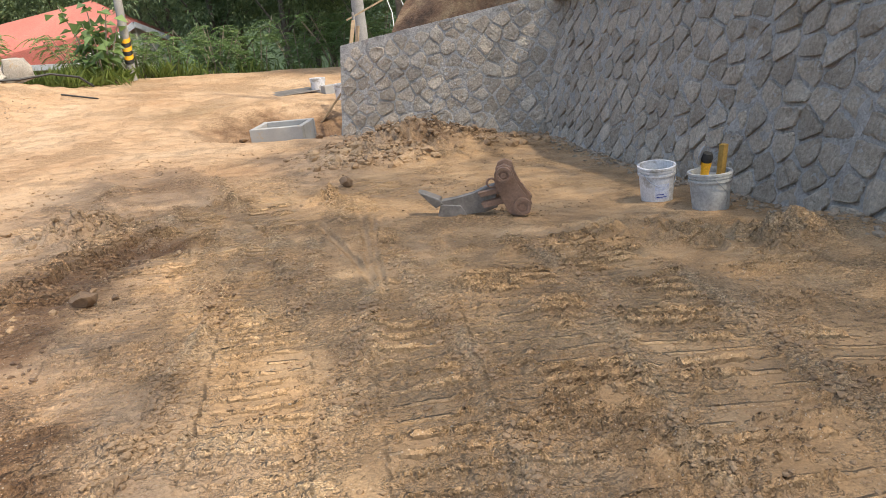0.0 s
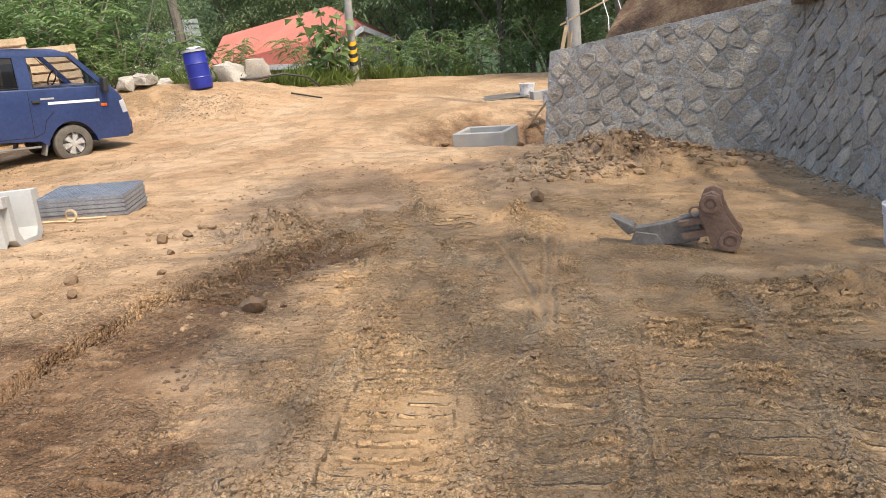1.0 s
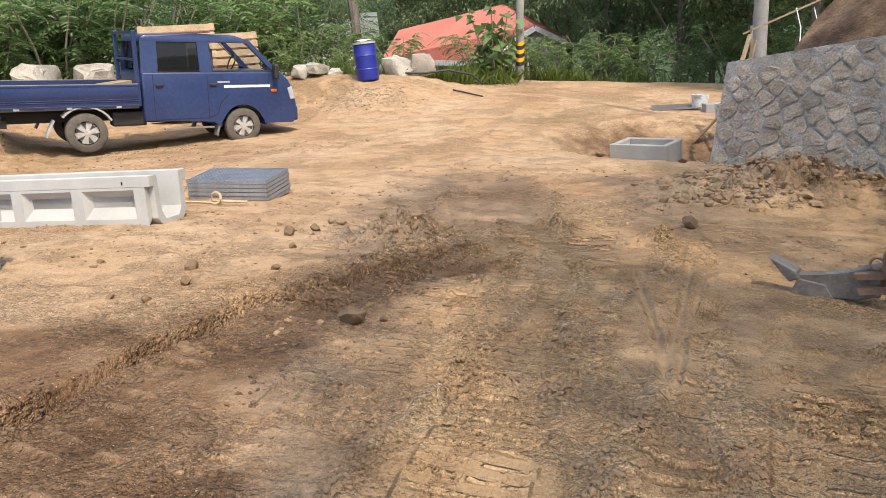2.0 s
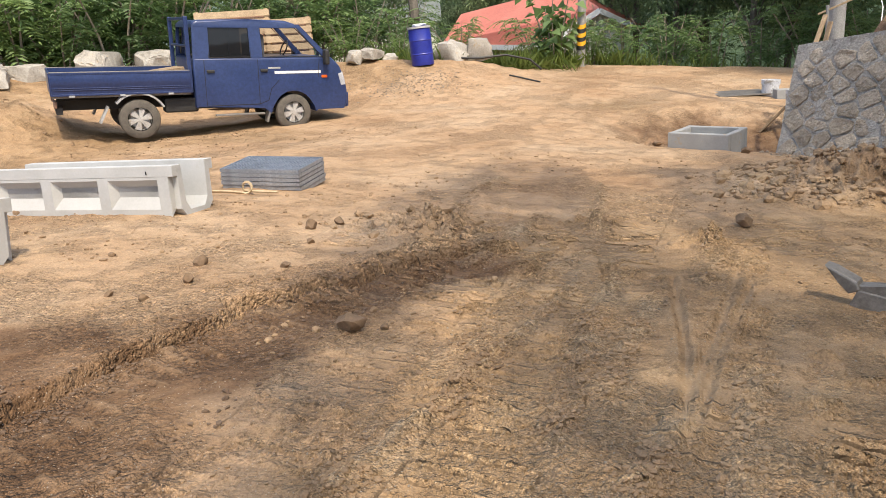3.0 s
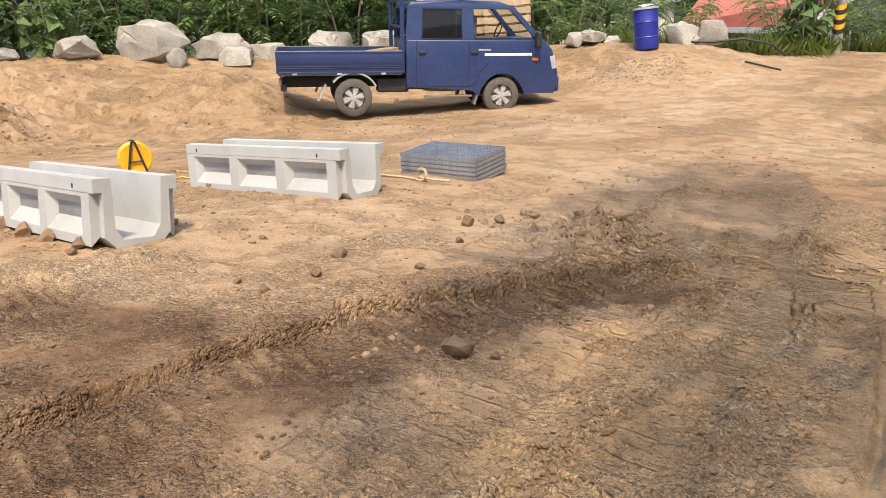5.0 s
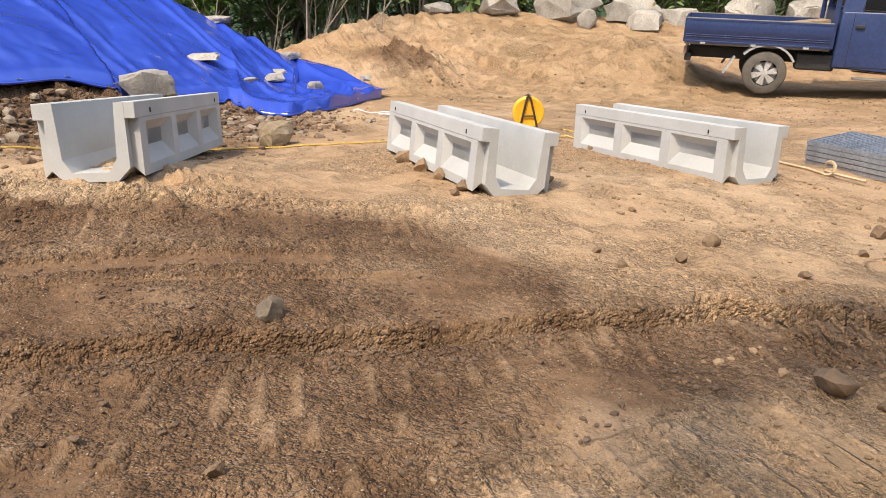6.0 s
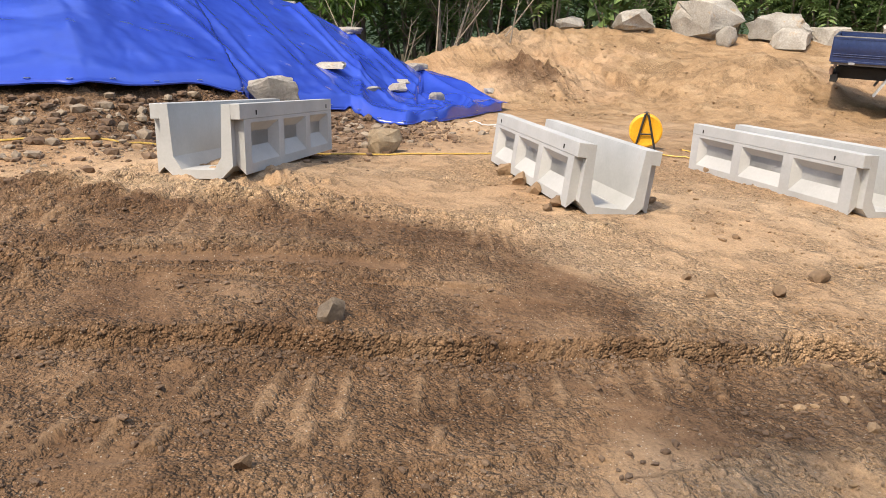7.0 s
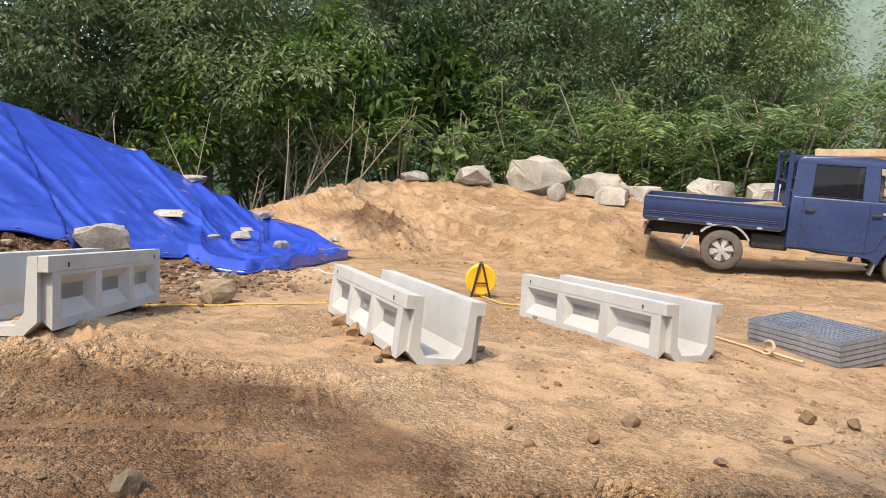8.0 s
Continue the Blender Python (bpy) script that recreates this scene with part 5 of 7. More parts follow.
        for (x0, z0), (x1, z1) in zip(arc, arc[1:]):
            bm.faces.new([bm.verts.new(p) for p in ((x0, s * 0.84, z0), (x1, s * 0.84, z1), (x1, s * 0.60, z1), (x0, s * 0.60, z0))])
        bmesh.ops.remove_doubles(bm, verts=bm.verts, dist=1e-4)
        bmesh.ops.solidify(bm, geom=bm.faces[:], thickness=0.03)
        part("wheel_guard", bm, M_GREYP, th, "grey plastic wheel guard")
        # cargo side
        bm = bmesh.new()
        prof = [(0.795, 0.74), (0.832, 0.74), (0.834, 0.875), (0.846, 0.90), (0.854, 0.96), (0.850, 1.03), (0.838, 1.085), (0.838, 1.10), (0.795, 1.10)]
        ends = [[bm.verts.new((x, s * y, z)) for y, z in prof] for x in (-2.58, -0.47)]
        for i in range(len(prof)):
            bm.faces.new((ends[0][i], ends[0][(i + 1) % len(prof)], ends[1][(i + 1) % len(prof)], ends[1][i]))
        for e in ends:
            bm.faces.new(e)
        side = part("bed_side", bm, M_BLUE, th, "blue cargo bed side with a bulging pressed panel", True)
        for z, h in ((1.085, 0.035), (0.86, 0.012), (0.83, 0.012), (0.755, 0.03)):
            part("side_rib", boxed((2.08, 0.012, h), (-1.525, s * 0.840, z), 0.004), M_BLUE, side)
        part("top_rail", boxed((2.12, 0.05, 0.015), (-1.525, s * 0.818, 1.107), 0.004), M_GREYD, side, "worn grey rail")
        for hx in (-2.3, -1.55, -0.8):
            part("hinge", boxed((0.08, 0.03, 0.03), (hx, s * 0.842, 0.735)), M_GREYP, side)
        wheel(th, 1.32, s * 0.72, R, R)
        wheel(th, -1.32, s * 0.72, R, R)
        part("tail_lamp", boxed((0.05, 0.26, 0.10), (-2.55, s * 0.62, 0.60), 0.01), M_RUST, th, "red-brown tail lamp")
    part("tailgate", boxed((0.035, 1.58, 0.36), (-2.585, 0, 0.92), 0.006), M_BLUE, th, "blue tailgate")
    part("bed_floor", boxed((2.10, 1.60, 0.05), (-1.525, 0, 0.73)), M_GREYD, th, "dusty grey bed floor")
    part("front_board", boxed((0.03, 1.60, 0.38), (-0.455, 0, 0.92)), M_BLUE, th)
    for s in (-1, 1):
        part("rack_post", boxed((0.07, 0.07, 1.24), (-0.46, s * 0.78, 1.36), 0.012), M_BLUE, th, "blue guard frame post")
        part("chassis_rail", boxed((3.9, 0.07, 0.16), (-0.55, s * 0.38, 0.56)), M_DARK, th)
    part("rack_bar", boxed((0.05, 1.5, 0.05), (-0.46, 0, 1.94), 0.01), M_BLUE, th)
    part("rack_bar", boxed((0.04, 1.5, 0.04), (-0.46, 0, 1.5), 0.01), M_BLUE, th)
    part("rear_axle", tube([(-1.32, -0.62, R), (-1.32, 0.62, R)], 0.06, 8), M_DARK, th, smooth=True)
    part("front_axle", tube([(1.32, -0.62, R), (1.32, 0.62, R)], 0.05, 8), M_DARK, th, smooth=True)
    part("fuel_tank", boxed((0.55, 0.3, 0.24), (-0.62, -0.56, 0.52), 0.03), M_DARK, th)
    part("underbody", boxed((2.2, 1.4, 0.12), (0.5, 0, 0.52)), M_DARK, th)
    part("bumper", boxed((0.14, 1.62, 0.28), (2.33, 0, 0.52), 0.04), M_BLUE, th, "blue front bumper")
    part("rear_bumper", boxed((0.10, 1.4, 0.12), (-2.50, 0, 0.50), 0.01), M_DARK, th)
    for s in (-1, 1):
        part("seat", boxed((0.45, 0.5, 0.12), (1.05, s * 0.38, 1.12), 0.04), M_SEAT, th)
        part("seat_back", boxed((0.12, 0.48, 0.55), (0.84, s * 0.38, 1.42), 0.05), M_SEAT, th, "dark cloth seat back")
    wheel_ring = [(1.55 + 0.06 * math.sin(a), 0.38 + 0.17 * math.cos(a), 1.42 + 0.14 * math.sin(a)) for a in [0.35 * k for k in range(19)]]
    part("steering_wheel", tube(wheel_ring, 0.014, 6), M_BLACK, th, smooth=True)
    part("wiper_arm", tube([(2.02, -0.3, 1.32), (1.75, -0.55, 1.58)], 0.008, 4), M_BLACK, th)
    return th


# wheels stand on the ground; the nose points down the slope
_r, _f = Vector((-7.88, 12.62, -0.455)), Vector((-6.06, 14.52, -0.545))
_x = (_f - _r).normalized()
_y = Vector((0, 0, 1)).cross(_x).normalized()
_tilt = Matrix((_x, _y, _x.cross(_y))).transposed().to_4x4() @ Matrix.Rotation(radians(2.5), 4, "X") @ Matrix.Rotation(radians(1.6), 4, "Y")
TRUCK = Matrix.Translation((_r + _f) / 2) @ _tilt @ Matrix.Translation((0, 0.80, 0.035))
pickup(TRUCK)
for k, (x, y, z, s) in enumerate(((-1.6, 0.25, 0.80, (1.4, 0.09, 0.05)), (-1.3, -0.2, 0.79, (1.2, 0.12, 0.04)), (-0.75, -0.35, 0.85, (0.5, 0.3, 0.18)))):
    ob = part("loose_plank", boxed(s, (0, 0, 0), 0.004), M_WOOD, None)
    ob.matrix_world = TRUCK @ pose(x, y, z + (0.18 if k == 2 else 0), 0, -6 if k == 2 else 0, 14 * k - 6)
    tagged(ob, "grey weathered plank lying in the truck bed", "plank", "planks in the bed")

# ---- pallet crates behind the truck ----
def crate(m, w, d, h, label):
    th = thing("wooden_crate", m, label, "crate", "crates behind the truck")
    for s in (-1, 1):
        for t in (-1, 1):
            part("corner_post", boxed((0.08, 0.08, h), (s * (w / 2 - 0.04), t * (d / 2 - 0.04), h / 2)), M_WOODP, th)
    n = int(h / 0.17)
    for k in range(n):
        z = 0.08 + k * (h - 0.16) / max(n - 1, 1)
        for t in (-1, 1):
            part("side_board", boxed((w, 0.022, 0.13), (0, t * (d / 2 + 0.012), z)), M_WOODP, th)
            part("end_board", boxed((0.022, d - 0.01, 0.13), (t * (w / 2 + 0.012), 0, z)), M_WOODP, th)
    part("load", boxed((w - 0.18, d - 0.18, h - 0.12), (0, 0, h / 2), 0.03), M_PINK, th, "pinkish stacked bricks inside")
    return th


M_PINK = surface("pink_bricks", [(0.3, (0.40, 0.24, 0.17)), (0.7, (0.56, 0.38, 0.30))], 5, 40, 0.9, bump=0.3)
for x, y, w, d, h, turn in ((-8.6, 16.95, 1.5, 0.9, 2.0, 32), (-7.55, 17.45, 0.95, 0.9, 1.72, 28)):
    crate(pose(x, y, ground_z(x, y) - 0.03, 0, 0, turn), w, d, h, "open slatted wooden crate of bricks on the soil")

# ---- blue tarpaulin over the soil heap ----
LOW = [(-10.3, 7.12), (-8.25, 5.7), (-7.55, 5.03), (-7.79, 4.69), (-8.06, 4.47), (-7.62, 3.79), (-6.69, 3.21), (-6.24, 2.74), (-5.78, 2.35), (-5.48, 2.0), (-5.44, 1.63), (-5.29, 0.43), (-5.14, -1.87)]
HIGH = [(-10.45, 7.28), (-11.7, 7.0), (-12.7, 6.55), (-13.4, 6.0), (-13.6, 5.3), (-13.5, 4.6), (-13.4, 3.9), (-13.3, 3.1), (-13.2, 2.2), (-13.0, 1.2), (-12.8, 0.2), (-12.6, -1.2), (-12.2, -3.2)]


def along_line(pts, k):
    k = k * (len(pts) - 1)
    i = min(int(k), len(pts) - 2)
    f = k - i
    return pts[i][0] + f * (pts[i + 1][0] - pts[i][0]), pts[i][1] + f * (pts[i + 1][1] - pts[i][1])


def tarpaulin():
    NU, NV = 280, 120
    U, V = np.meshgrid(np.linspace(0, 1, NU), np.linspace(0, 1, NV), indexing="ij")
    lo = np.array([along_line(LOW, u) for u in np.linspace(0, 1, NU)])
    hi = np.array([along_line(HIGH, u) for u in np.linspace(0, 1, NU)])
    wob = 0.05 * fbm(np.linspace(0, 10, NU), np.zeros(NU), 1.0, 7, 3)[:, None]
    X = lo[:, :1] + (hi[:, :1] - lo[:, :1]) * V
    Y = lo[:, 1:] + (hi[:, 1:] - lo[:, 1:]) * V
    X = X + wob * (1 - V) * 2.5
    Z = ground_form(X, Y) + 0.06           # cloth bridges the small hollows
    folds = np.abs(fbm(X * 0.35 + Y * 0.9, Y * 0.2 - X * 0.5, 0.9, 17, 4))
    # long creases that run down from the crest to the weights
    crease = 0.0
    for x0, y0, x1, y1, h, w in ((-11.9, 1.2, -7.5, 3.5, 0.13, 0.07), (-12.0, 0.6, -7.3, 3.35, 0.10, 0.06), (-11.9, 1.9, -7.6, 3.65, 0.09, 0.05), (-11.9, 2.6, -8.2, 4.2, 0.08, 0.07), (-12.0, 4.2, -8.9, 5.1, 0.10, 0.06), (-12.1, 5.0, -9.3, 5.9, 0.09, 0.06), (-11.5, 4.0, -8.4, 5.2, 0.08, 0.05), (-11.0, -0.5, -6.6, 2.4, 0.06, 0.15), (-12.2, 5.6, -9.6, 6.4, 0.09, 0.07), (-11.4, 3.2, -8.0, 4.5, 0.06, 0.05), (-10.4, 4.9, -8.0, 4.6, 0.07, 0.06), (-10.8, 6.2, -9.2, 6.4, 0.08, 0.05), (-12.3, 6.3, -10.6, 7.0, 0.08, 0.05)):
        dd, _, _, _ = line_dist(X, Y, [(x0, y0), (x1, y1)])
        crease = crease + (0.30 if y0 < 3.5 else 0.8) * h * np.exp(-np.abs(dd / (1.1 * w)) ** 1.6)
    tip = np.exp(-U * 5.0)
    Z = Z + 0.05 + 0.035 * folds + crease + (0.05 + 0.16 * tip) * np.abs(fbm(X * 0.6 + Y * 0.5, Y - 0.4 * X, 1.7, 27, 4)) * np.clip(1.5 - V * 1.5, 0.1, 1)
    edge = np.clip(V / 0.03, 0, 1)
    lift = 0.02 + 0.07 * np.clip((U - 0.45) / 0.1, 0, 1)
    Z = Z * edge + (ground_form(X, Y) + lift) * (1 - edge)
    Z = np.where(U < 0.4, np.maximum(Z, ground_all(X, Y) + 0.015), Z)
    idx = np.arange(NU * NV).reshape(NU, NV)
    faces = np.stack([idx[:-1, :-1], idx[1:, :-1], idx[1:, 1:], idx[:-1, 1:]], -1).reshape(-1, 4)
    me = bpy.data.meshes.new("tarpaulin")
    me.from_pydata(np.stack([X, Y, Z], -1).reshape(-1, 3).tolist(), [], faces.tolist())
    me.polygons.foreach_set("use_smooth", [True] * len(me.polygons))
    me.materials.append(M_TARP)
    ob = new("tarpaulin", me)
    sol = ob.modifiers.new("thick", "SOLIDIFY")
    sol.thickness = 0.004
    edge_pts = [(X[i, 0], Y[i, 0], Z[i, 0] + 0.004) for i in range(0, NU, 2)]
    part("hem", tube(edge_pts, 0.011, 5), M_TARP, ob, "rolled blue hem", True)
    for i in range(12, NU, 18):
        bm = lathe([(0.012, 0.0), (0.024, 0.0), (0.024, 0.004), (0.012, 0.004)], 14)
        bmesh.ops.transform(bm, matrix=Matrix.Translation((X[i, 1], Y[i, 1], Z[i, 1] + 0.008)), verts=bm.verts)
        part("eyelet", bm, M_GALV, ob, "small metal eyelet", True)
    return tagged(ob, "wrinkled shiny blue tarpaulin spread over a soil heap", "tarpaulin")


tarpaulin()
TARP_STONES = [(-7.2, 3.55, 0.55, 0.36), (-12.25, 4.0, 0.42, 0.16), (-12.1, 5.0, 0.5, 0.18), (-9.2, 4.35, 0.42, 0.12), (-12.3, 6.2, 0.42, 0.17), (-10.15, 5.5, 0.32, 0.12), (-9.7, 5.35, 0.26, 0.16), (-9.05, 4.85, 0.30, 0.12), (-10.05, 6.0, 0.26, 0.2), (-11.2, 7.2, 0.2, 0.12)]
for k, (x, y, w, h) in enumerate(TARP_STONES):
    rest("weight_stone", (w * 1.2, w * 0.9, h * 0.95), x, y, 60 + k, M_ROCK, "flat tan stone weighing down the blue tarpaulin", "stone", sink=0.0, group="stones on the tarpaulin", blocky=True, z=ground_z(x, y) + 0.09)

# ---- boulders, stones and clods ----
for k, (x, y, w, d, h) in enumerate(((-14.4, 13.3, 1.5, 1.1, 0.95), (-13.55, 14.5, 1.2, 0.9, 0.62), (-12.85, 15.35, 0.9, 0.7, 0.42), (-11.9, 16.4, 1.6, 0.9, 0.75), (-10.95, 17.25, 1.5, 1.0, 0.85), (-15.3, 11.9, 1.1, 0.8, 0.55), (-13.6, 13.3, 0.4, 0.35, 0.5), (-12.9, 14.4, 0.8, 0.7, 0.5), (-16.0, 10.7, 0.6, 0.5, 0.35))):
    rest("boulder", (w * 1.2, d * 1.1, h * 1.1), x, y, 20 + k, M_ROCK, "large pale granite boulder on the sand ridge", "boulder", sink=0.12, group="boulders on the ridge", blocky=True, turn=20 + 31 * k, z=max(ground_z(x, y), ground_z(x + 0.4, y - 0.4)))
for k, (x, y, w, h) in enumerate(((-4.8, 20.6, 1.0, 0.75), (-4.15, 20.8, 0.75, 0.7), (-6.55, 19.6, 0.8, 0.35), (-6.2, 19.9, 0.6, 0.25), (-6.9, 19.4, 0.55, 0.45))):
    rest("stone_block", (w, w * 0.8, h), x, y, 80 + k, M_ROCK, "rough pale stone block near the blue drum", "stone block", sink=0.05, group="stone blocks", blocky=True, z=max(ground_z(x, y), 0.0))
rest("field_stone", (0.34, 0.28, 0.27), -5.45, 4.42, 33, M_TANROCK, "squat tan rock on the sand", "stone", sink=0.1, blocky=True)
rest("field_stone", (0.17, 0.15, 0.13), -1.73, 3.58, 34, M_GREYROCK, "grey-brown stone pressed into the brown soil", "stone", sink=0.2)
CLODS = [(-0.67, 5.2, 0.15), (1.21, 8.26, 0.16), (-1.81, 7.0, 0.12), (-1.69, 7.23, 0.10), (-1.43, 5.96, 0.07), (-1.96, 5.91, 0.10), (-1.79, 5.54, 0.09), (-1.82, 5.22, 0.07), (-0.54, 5.27, 0.05), (-2.06, 5.25, 0.05), (-3.24, 5.1, 0.13), (0.41, 13.0, 0.15), (1.53, 12.6, 0.15), (-3.15, 5.0, 0.07), (-0.92, 3.26, 0.06), (-1.6, 6.6, 0.06), (-2.6, 5.9, 0.05), (-0.2, 2.85, 0.05)]
for k, (x, y, s) in enumerate(CLODS):
    rest("soil_clod", (s * 1.15, s, s * 0.8), x, y, 100 + k, M_DRYCLOD, "dry brown clod lying on the packed soil", "clod", sink=0.08, group="loose clods", cuts=2)
for k, (x, y, s) in enumerate(((-4.35, 5.15, 0.22), (-3.95, 5.12, 0.20), (-3.6, 5.1, 0.16), (-4.5, 7.0, 0.16), (-3.3, 5.75, 0.1))):
    rest("prop_stone", (s, s * 0.8, s * 0.75), x, y, 140 + k, M_CLOD, "brown stone wedged under the concrete channel", "stone", sink=0.2, group="stones under the channels")


def scatter(name, count, place, sizes, material, label, seed, cuts=0):
    """Many small lumps joined as one."""
    rnd = np.random.RandomState(seed)
    bm = bmesh.new()
    bmesh.ops.create_icosphere(bm, subdivisions=1, radius=0.5)
    base = np.array([v.co[:] for v in bm.verts])
    tri = np.array([[v.index for v in f.verts] for f in bm.faces])
    bm.free()
    xy = place(rnd, count)
    n = len(xy)
    size = sizes[0] * (sizes[1] / sizes[0]) ** (rnd.rand(n) ** 2.2)
    z = ground_all(xy[:, 0], xy[:, 1])
    a = rnd.rand(n) * 6.283
    shape = np.stack([rnd.uniform(0.8, 1.35, n), rnd.uniform(0.65, 1.0, n), rnd.uniform(0.45, 0.8, n)], -1) * size[:, None]
    v = base[None] * (1 + rnd.uniform(-0.3, 0.3, (n, len(base), 1))) * shape[:, None]
    c, s = np.cos(a)[:, None], np.sin(a)[:, None]
    out = np.stack([v[..., 0] * c - v[..., 1] * s + xy[:, :1], v[..., 0] * s + v[..., 1] * c + xy[:, 1:], v[..., 2] + (z + 0.18 * shape[:, 2])[:, None]], -1)
    faces = (tri[None] + (np.arange(n) * len(base))[:, None, None]).reshape(-1, 3)
    me = bpy.data.meshes.new(name)
    me.from_pydata(out.reshape(-1, 3).tolist(), [], faces.tolist())
    me.materials.append(material)
    return tagged(new(name, me), label, "loose stones", kind="stuff")


def box_place(x0, x1, y0, y1, keep=None):
    def f(rnd, n):
        p = np.stack([rnd.uniform(x0, x1, n), rnd.uniform(y0, y1, n)], -1)
        return p if keep is None else p[keep(p[:, 0], p[:, 1], rnd)]
    return f


def heap_place(heaps, clear=False):
    def f(rnd, n):
        k = rnd.randint(0, len(heaps), n)
        h = np.array(heaps)[k]
        p = h[:, :2] + rnd.normal(0, 1, (n, 2)) * h[:, 2:4]
        return p[line_dist(p[:, 0], p[:, 1], LOW)[1] < -0.05] if clear else p
    return f


def patchy(freq, seed, cut):
    return lambda x, y, rnd: fbm(x, y, freq, seed, 3) > cut + rnd.uniform(-0.15, 0.15, len(x))


def roll_place(rolls, spread):
    """Points along the crumbly rolls, the longer the more."""
    def f(rnd, n):
        size = np.array([sum(math.dist(a, b) for a, b in zip(p, p[1:])) for p in rolls])
        k = rnd.choice(len(rolls), n, p=size / size.sum())
        p = np.array([along_line(rolls[i], u) for i, u in zip(k, rnd.rand(n))]) + rnd.normal(0, spread, (n, 2))
        return p[fbm(p[:, 0], p[:, 1], 3.0, 209, 3) > -0.12]
    return f


scatter("roll_crumbs", 15000, roll_place([p for p, _, _ in ROLLS[:-2]], 0.045), (0.006, 0.034), M_CLOD, "dry crumbs pushed up beside the track prints", 10)
scatter("crust_crumbs", 2600, roll_place([[(a + 0.07, b) for a, b in CRUST]], 0.05), (0.005, 0.028), M_CLODD, "damp crumbs fallen from the broken crust edge", 11)
scatter("damp_crumbs", 9000, box_place(-3.2, -0.7, 1.8, 5.6, lambda x, y, rnd: patchy(1.3, 207, 0.02)(x, y, rnd) & ((y < 4.3) | (np.abs(x + 1.0) < 0.3))), (0.006, 0.030), M_CLODD, "dark damp crumbs turned up by the tracks", 8)
scatter("soil_crumbs", 15000, box_place(-0.75, 3.2, 2.4, 7.5, patchy(1.3, 201, 0.06)), (0.006, 0.024), M_CLOD, "fine crumbs of dry brown soil on the tracks", 1)
scatter("soil_crumbs", 6000, box_place(-8, 3.4, 4.8, 14, patchy(0.8, 203, 0.05)), (0.012, 0.05), M_CLOD, "scattered soil crumbs over the yard", 2)
scatter("gravel", 1500, box_place(-1.0, 3.2, 2.4, 8.0), (0.005, 0.014), M_RUBBLE, "small grey pebbles pressed into the soil", 3)
scatter("spoil_clods", 1900, heap_place([(1.7, 10.2, 0.35, 0.35), (2.3, 10.4, 0.45, 0.3), (2.9, 10.9, 0.4, 0.3), (3.3, 11.2, 0.35, 0.25), (1.9, 9.6, 0.4, 0.2), (3.7, 10.3, 0.5, 0.3)]), (0.02, 0.15), M_CLOD, "heaped brown clods of dug soil before the wall", 4)
scatter("wall_rubble", 1500, lambda rnd, n: np.stack([(t := rnd.rand(n)) * 0 + np.where(t < 0.35, 1.94 + (t / 0.35) * 2.55, 4.5 - (t - 0.35) / 0.65 * 0.78) - np.abs(rnd.normal(0, 0.13, n)) - 0.02, np.where(t < 0.35, 12.95 - (t / 0.35) * 2.0, 10.95 - (t - 0.35) / 0.65 * 6.6) - np.abs(rnd.normal(0, 0.12, n))], -1), (0.012, 0.07), M_RUBBLE, "grey mortar crumbs and chips along the wall foot", 5)
scatter("heap_stones", 700, heap_place([(-6.3, 2.3, 0.9, 0.7), (-7.0, 3.4, 0.6, 0.6), (-8.2, 5.0, 0.7, 0.5), (-7.2, 4.3, 0.8, 0.4), (-5.2, 1.6, 0.6, 0.5), (-5.0, 2.2, 0.5, 0.4)], True), (0.02, 0.15), M_RUBBLE, "broken stones and soil at the foot of the heap", 6)
scatter("heap_rubble", 3600, heap_place([(-5.6, 2.0, 0.8, 0.8), (-6.8, 3.6, 0.8, 0.6), (-7.6, 4.6, 0.7, 0.5), (-4.9, 1.2, 0.7, 0.6), (-6.5, 2.8, 0.8, 0.6)], True), (0.02, 0.12), M_CLODD, "dark broken soil at the foot of the heap", 9)
scatter("heap_soil", 1500, heap_place([(-6.6, 2.6, 1.2, 1.0), (-12.3, 8.2, 0.6, 0.5), (-8.3, 5.2, 0.9, 0.6), (-11.2, 8.4, 0.7, 0.4), (-10.5, 12.2, 1.4, 1.0), (-15.2, 10.0, 0.8, 1.6), (-1.02, 7.3, 0.3, 0.22)], True), (0.02, 0.10), M_CLOD, "crumbled soil on the heaps", 7)

# ---- cable reel, hose, wire ----
th = thing("cable_reel", pose(-6.0, 7.22, ground_z(-6.0, 7.22), 0, 0, 62), "orange cable reel on a black steel stand", "cable reel")
for y in (-0.06, 0.06):
    bm = lathe([(0.001, y - 0.006), (0.10, y - 0.006), (0.15, y - 0.014), (0.165, y - 0.006), (0.165, y + 0.006), (0.15, y), (0.001, y + 0.006)], 32, "Y")
    bmesh.ops.transform(bm, matrix=Matrix.Translation((0, 0, 0.19)), verts=bm.verts)
    part("flange", bm, M_YEL, th, smooth=True)
bm = lathe([(0.001, -0.05), (0.12, -0.05), (0.12, 0.05), (0.001, 0.05)], 24, "Y")
bmesh.ops.transform(bm, matrix=Matrix.Translation((0, 0, 0.19)), verts=bm.verts)
part("wound_cable", bm, M_YEL, th, smooth=True)
for y in (-0.085, 0.085):
    part("stand", tube([(-0.10, y, 0.0), (-0.015, y, 0.36), (0.015, y, 0.36), (0.10, y, 0.0)], 0.011, 6), M_BLACK, th, smooth=True)
    part("stand_bar", tube([(-0.065, y, 0.16), (0.065, y, 0.16)], 0.009, 6), M_BLACK, th)
part("carry_handle", tube([(0, -0.09, 0.362), (0, 0.09, 0.362)], 0.012, 6), M_BLACK, th)


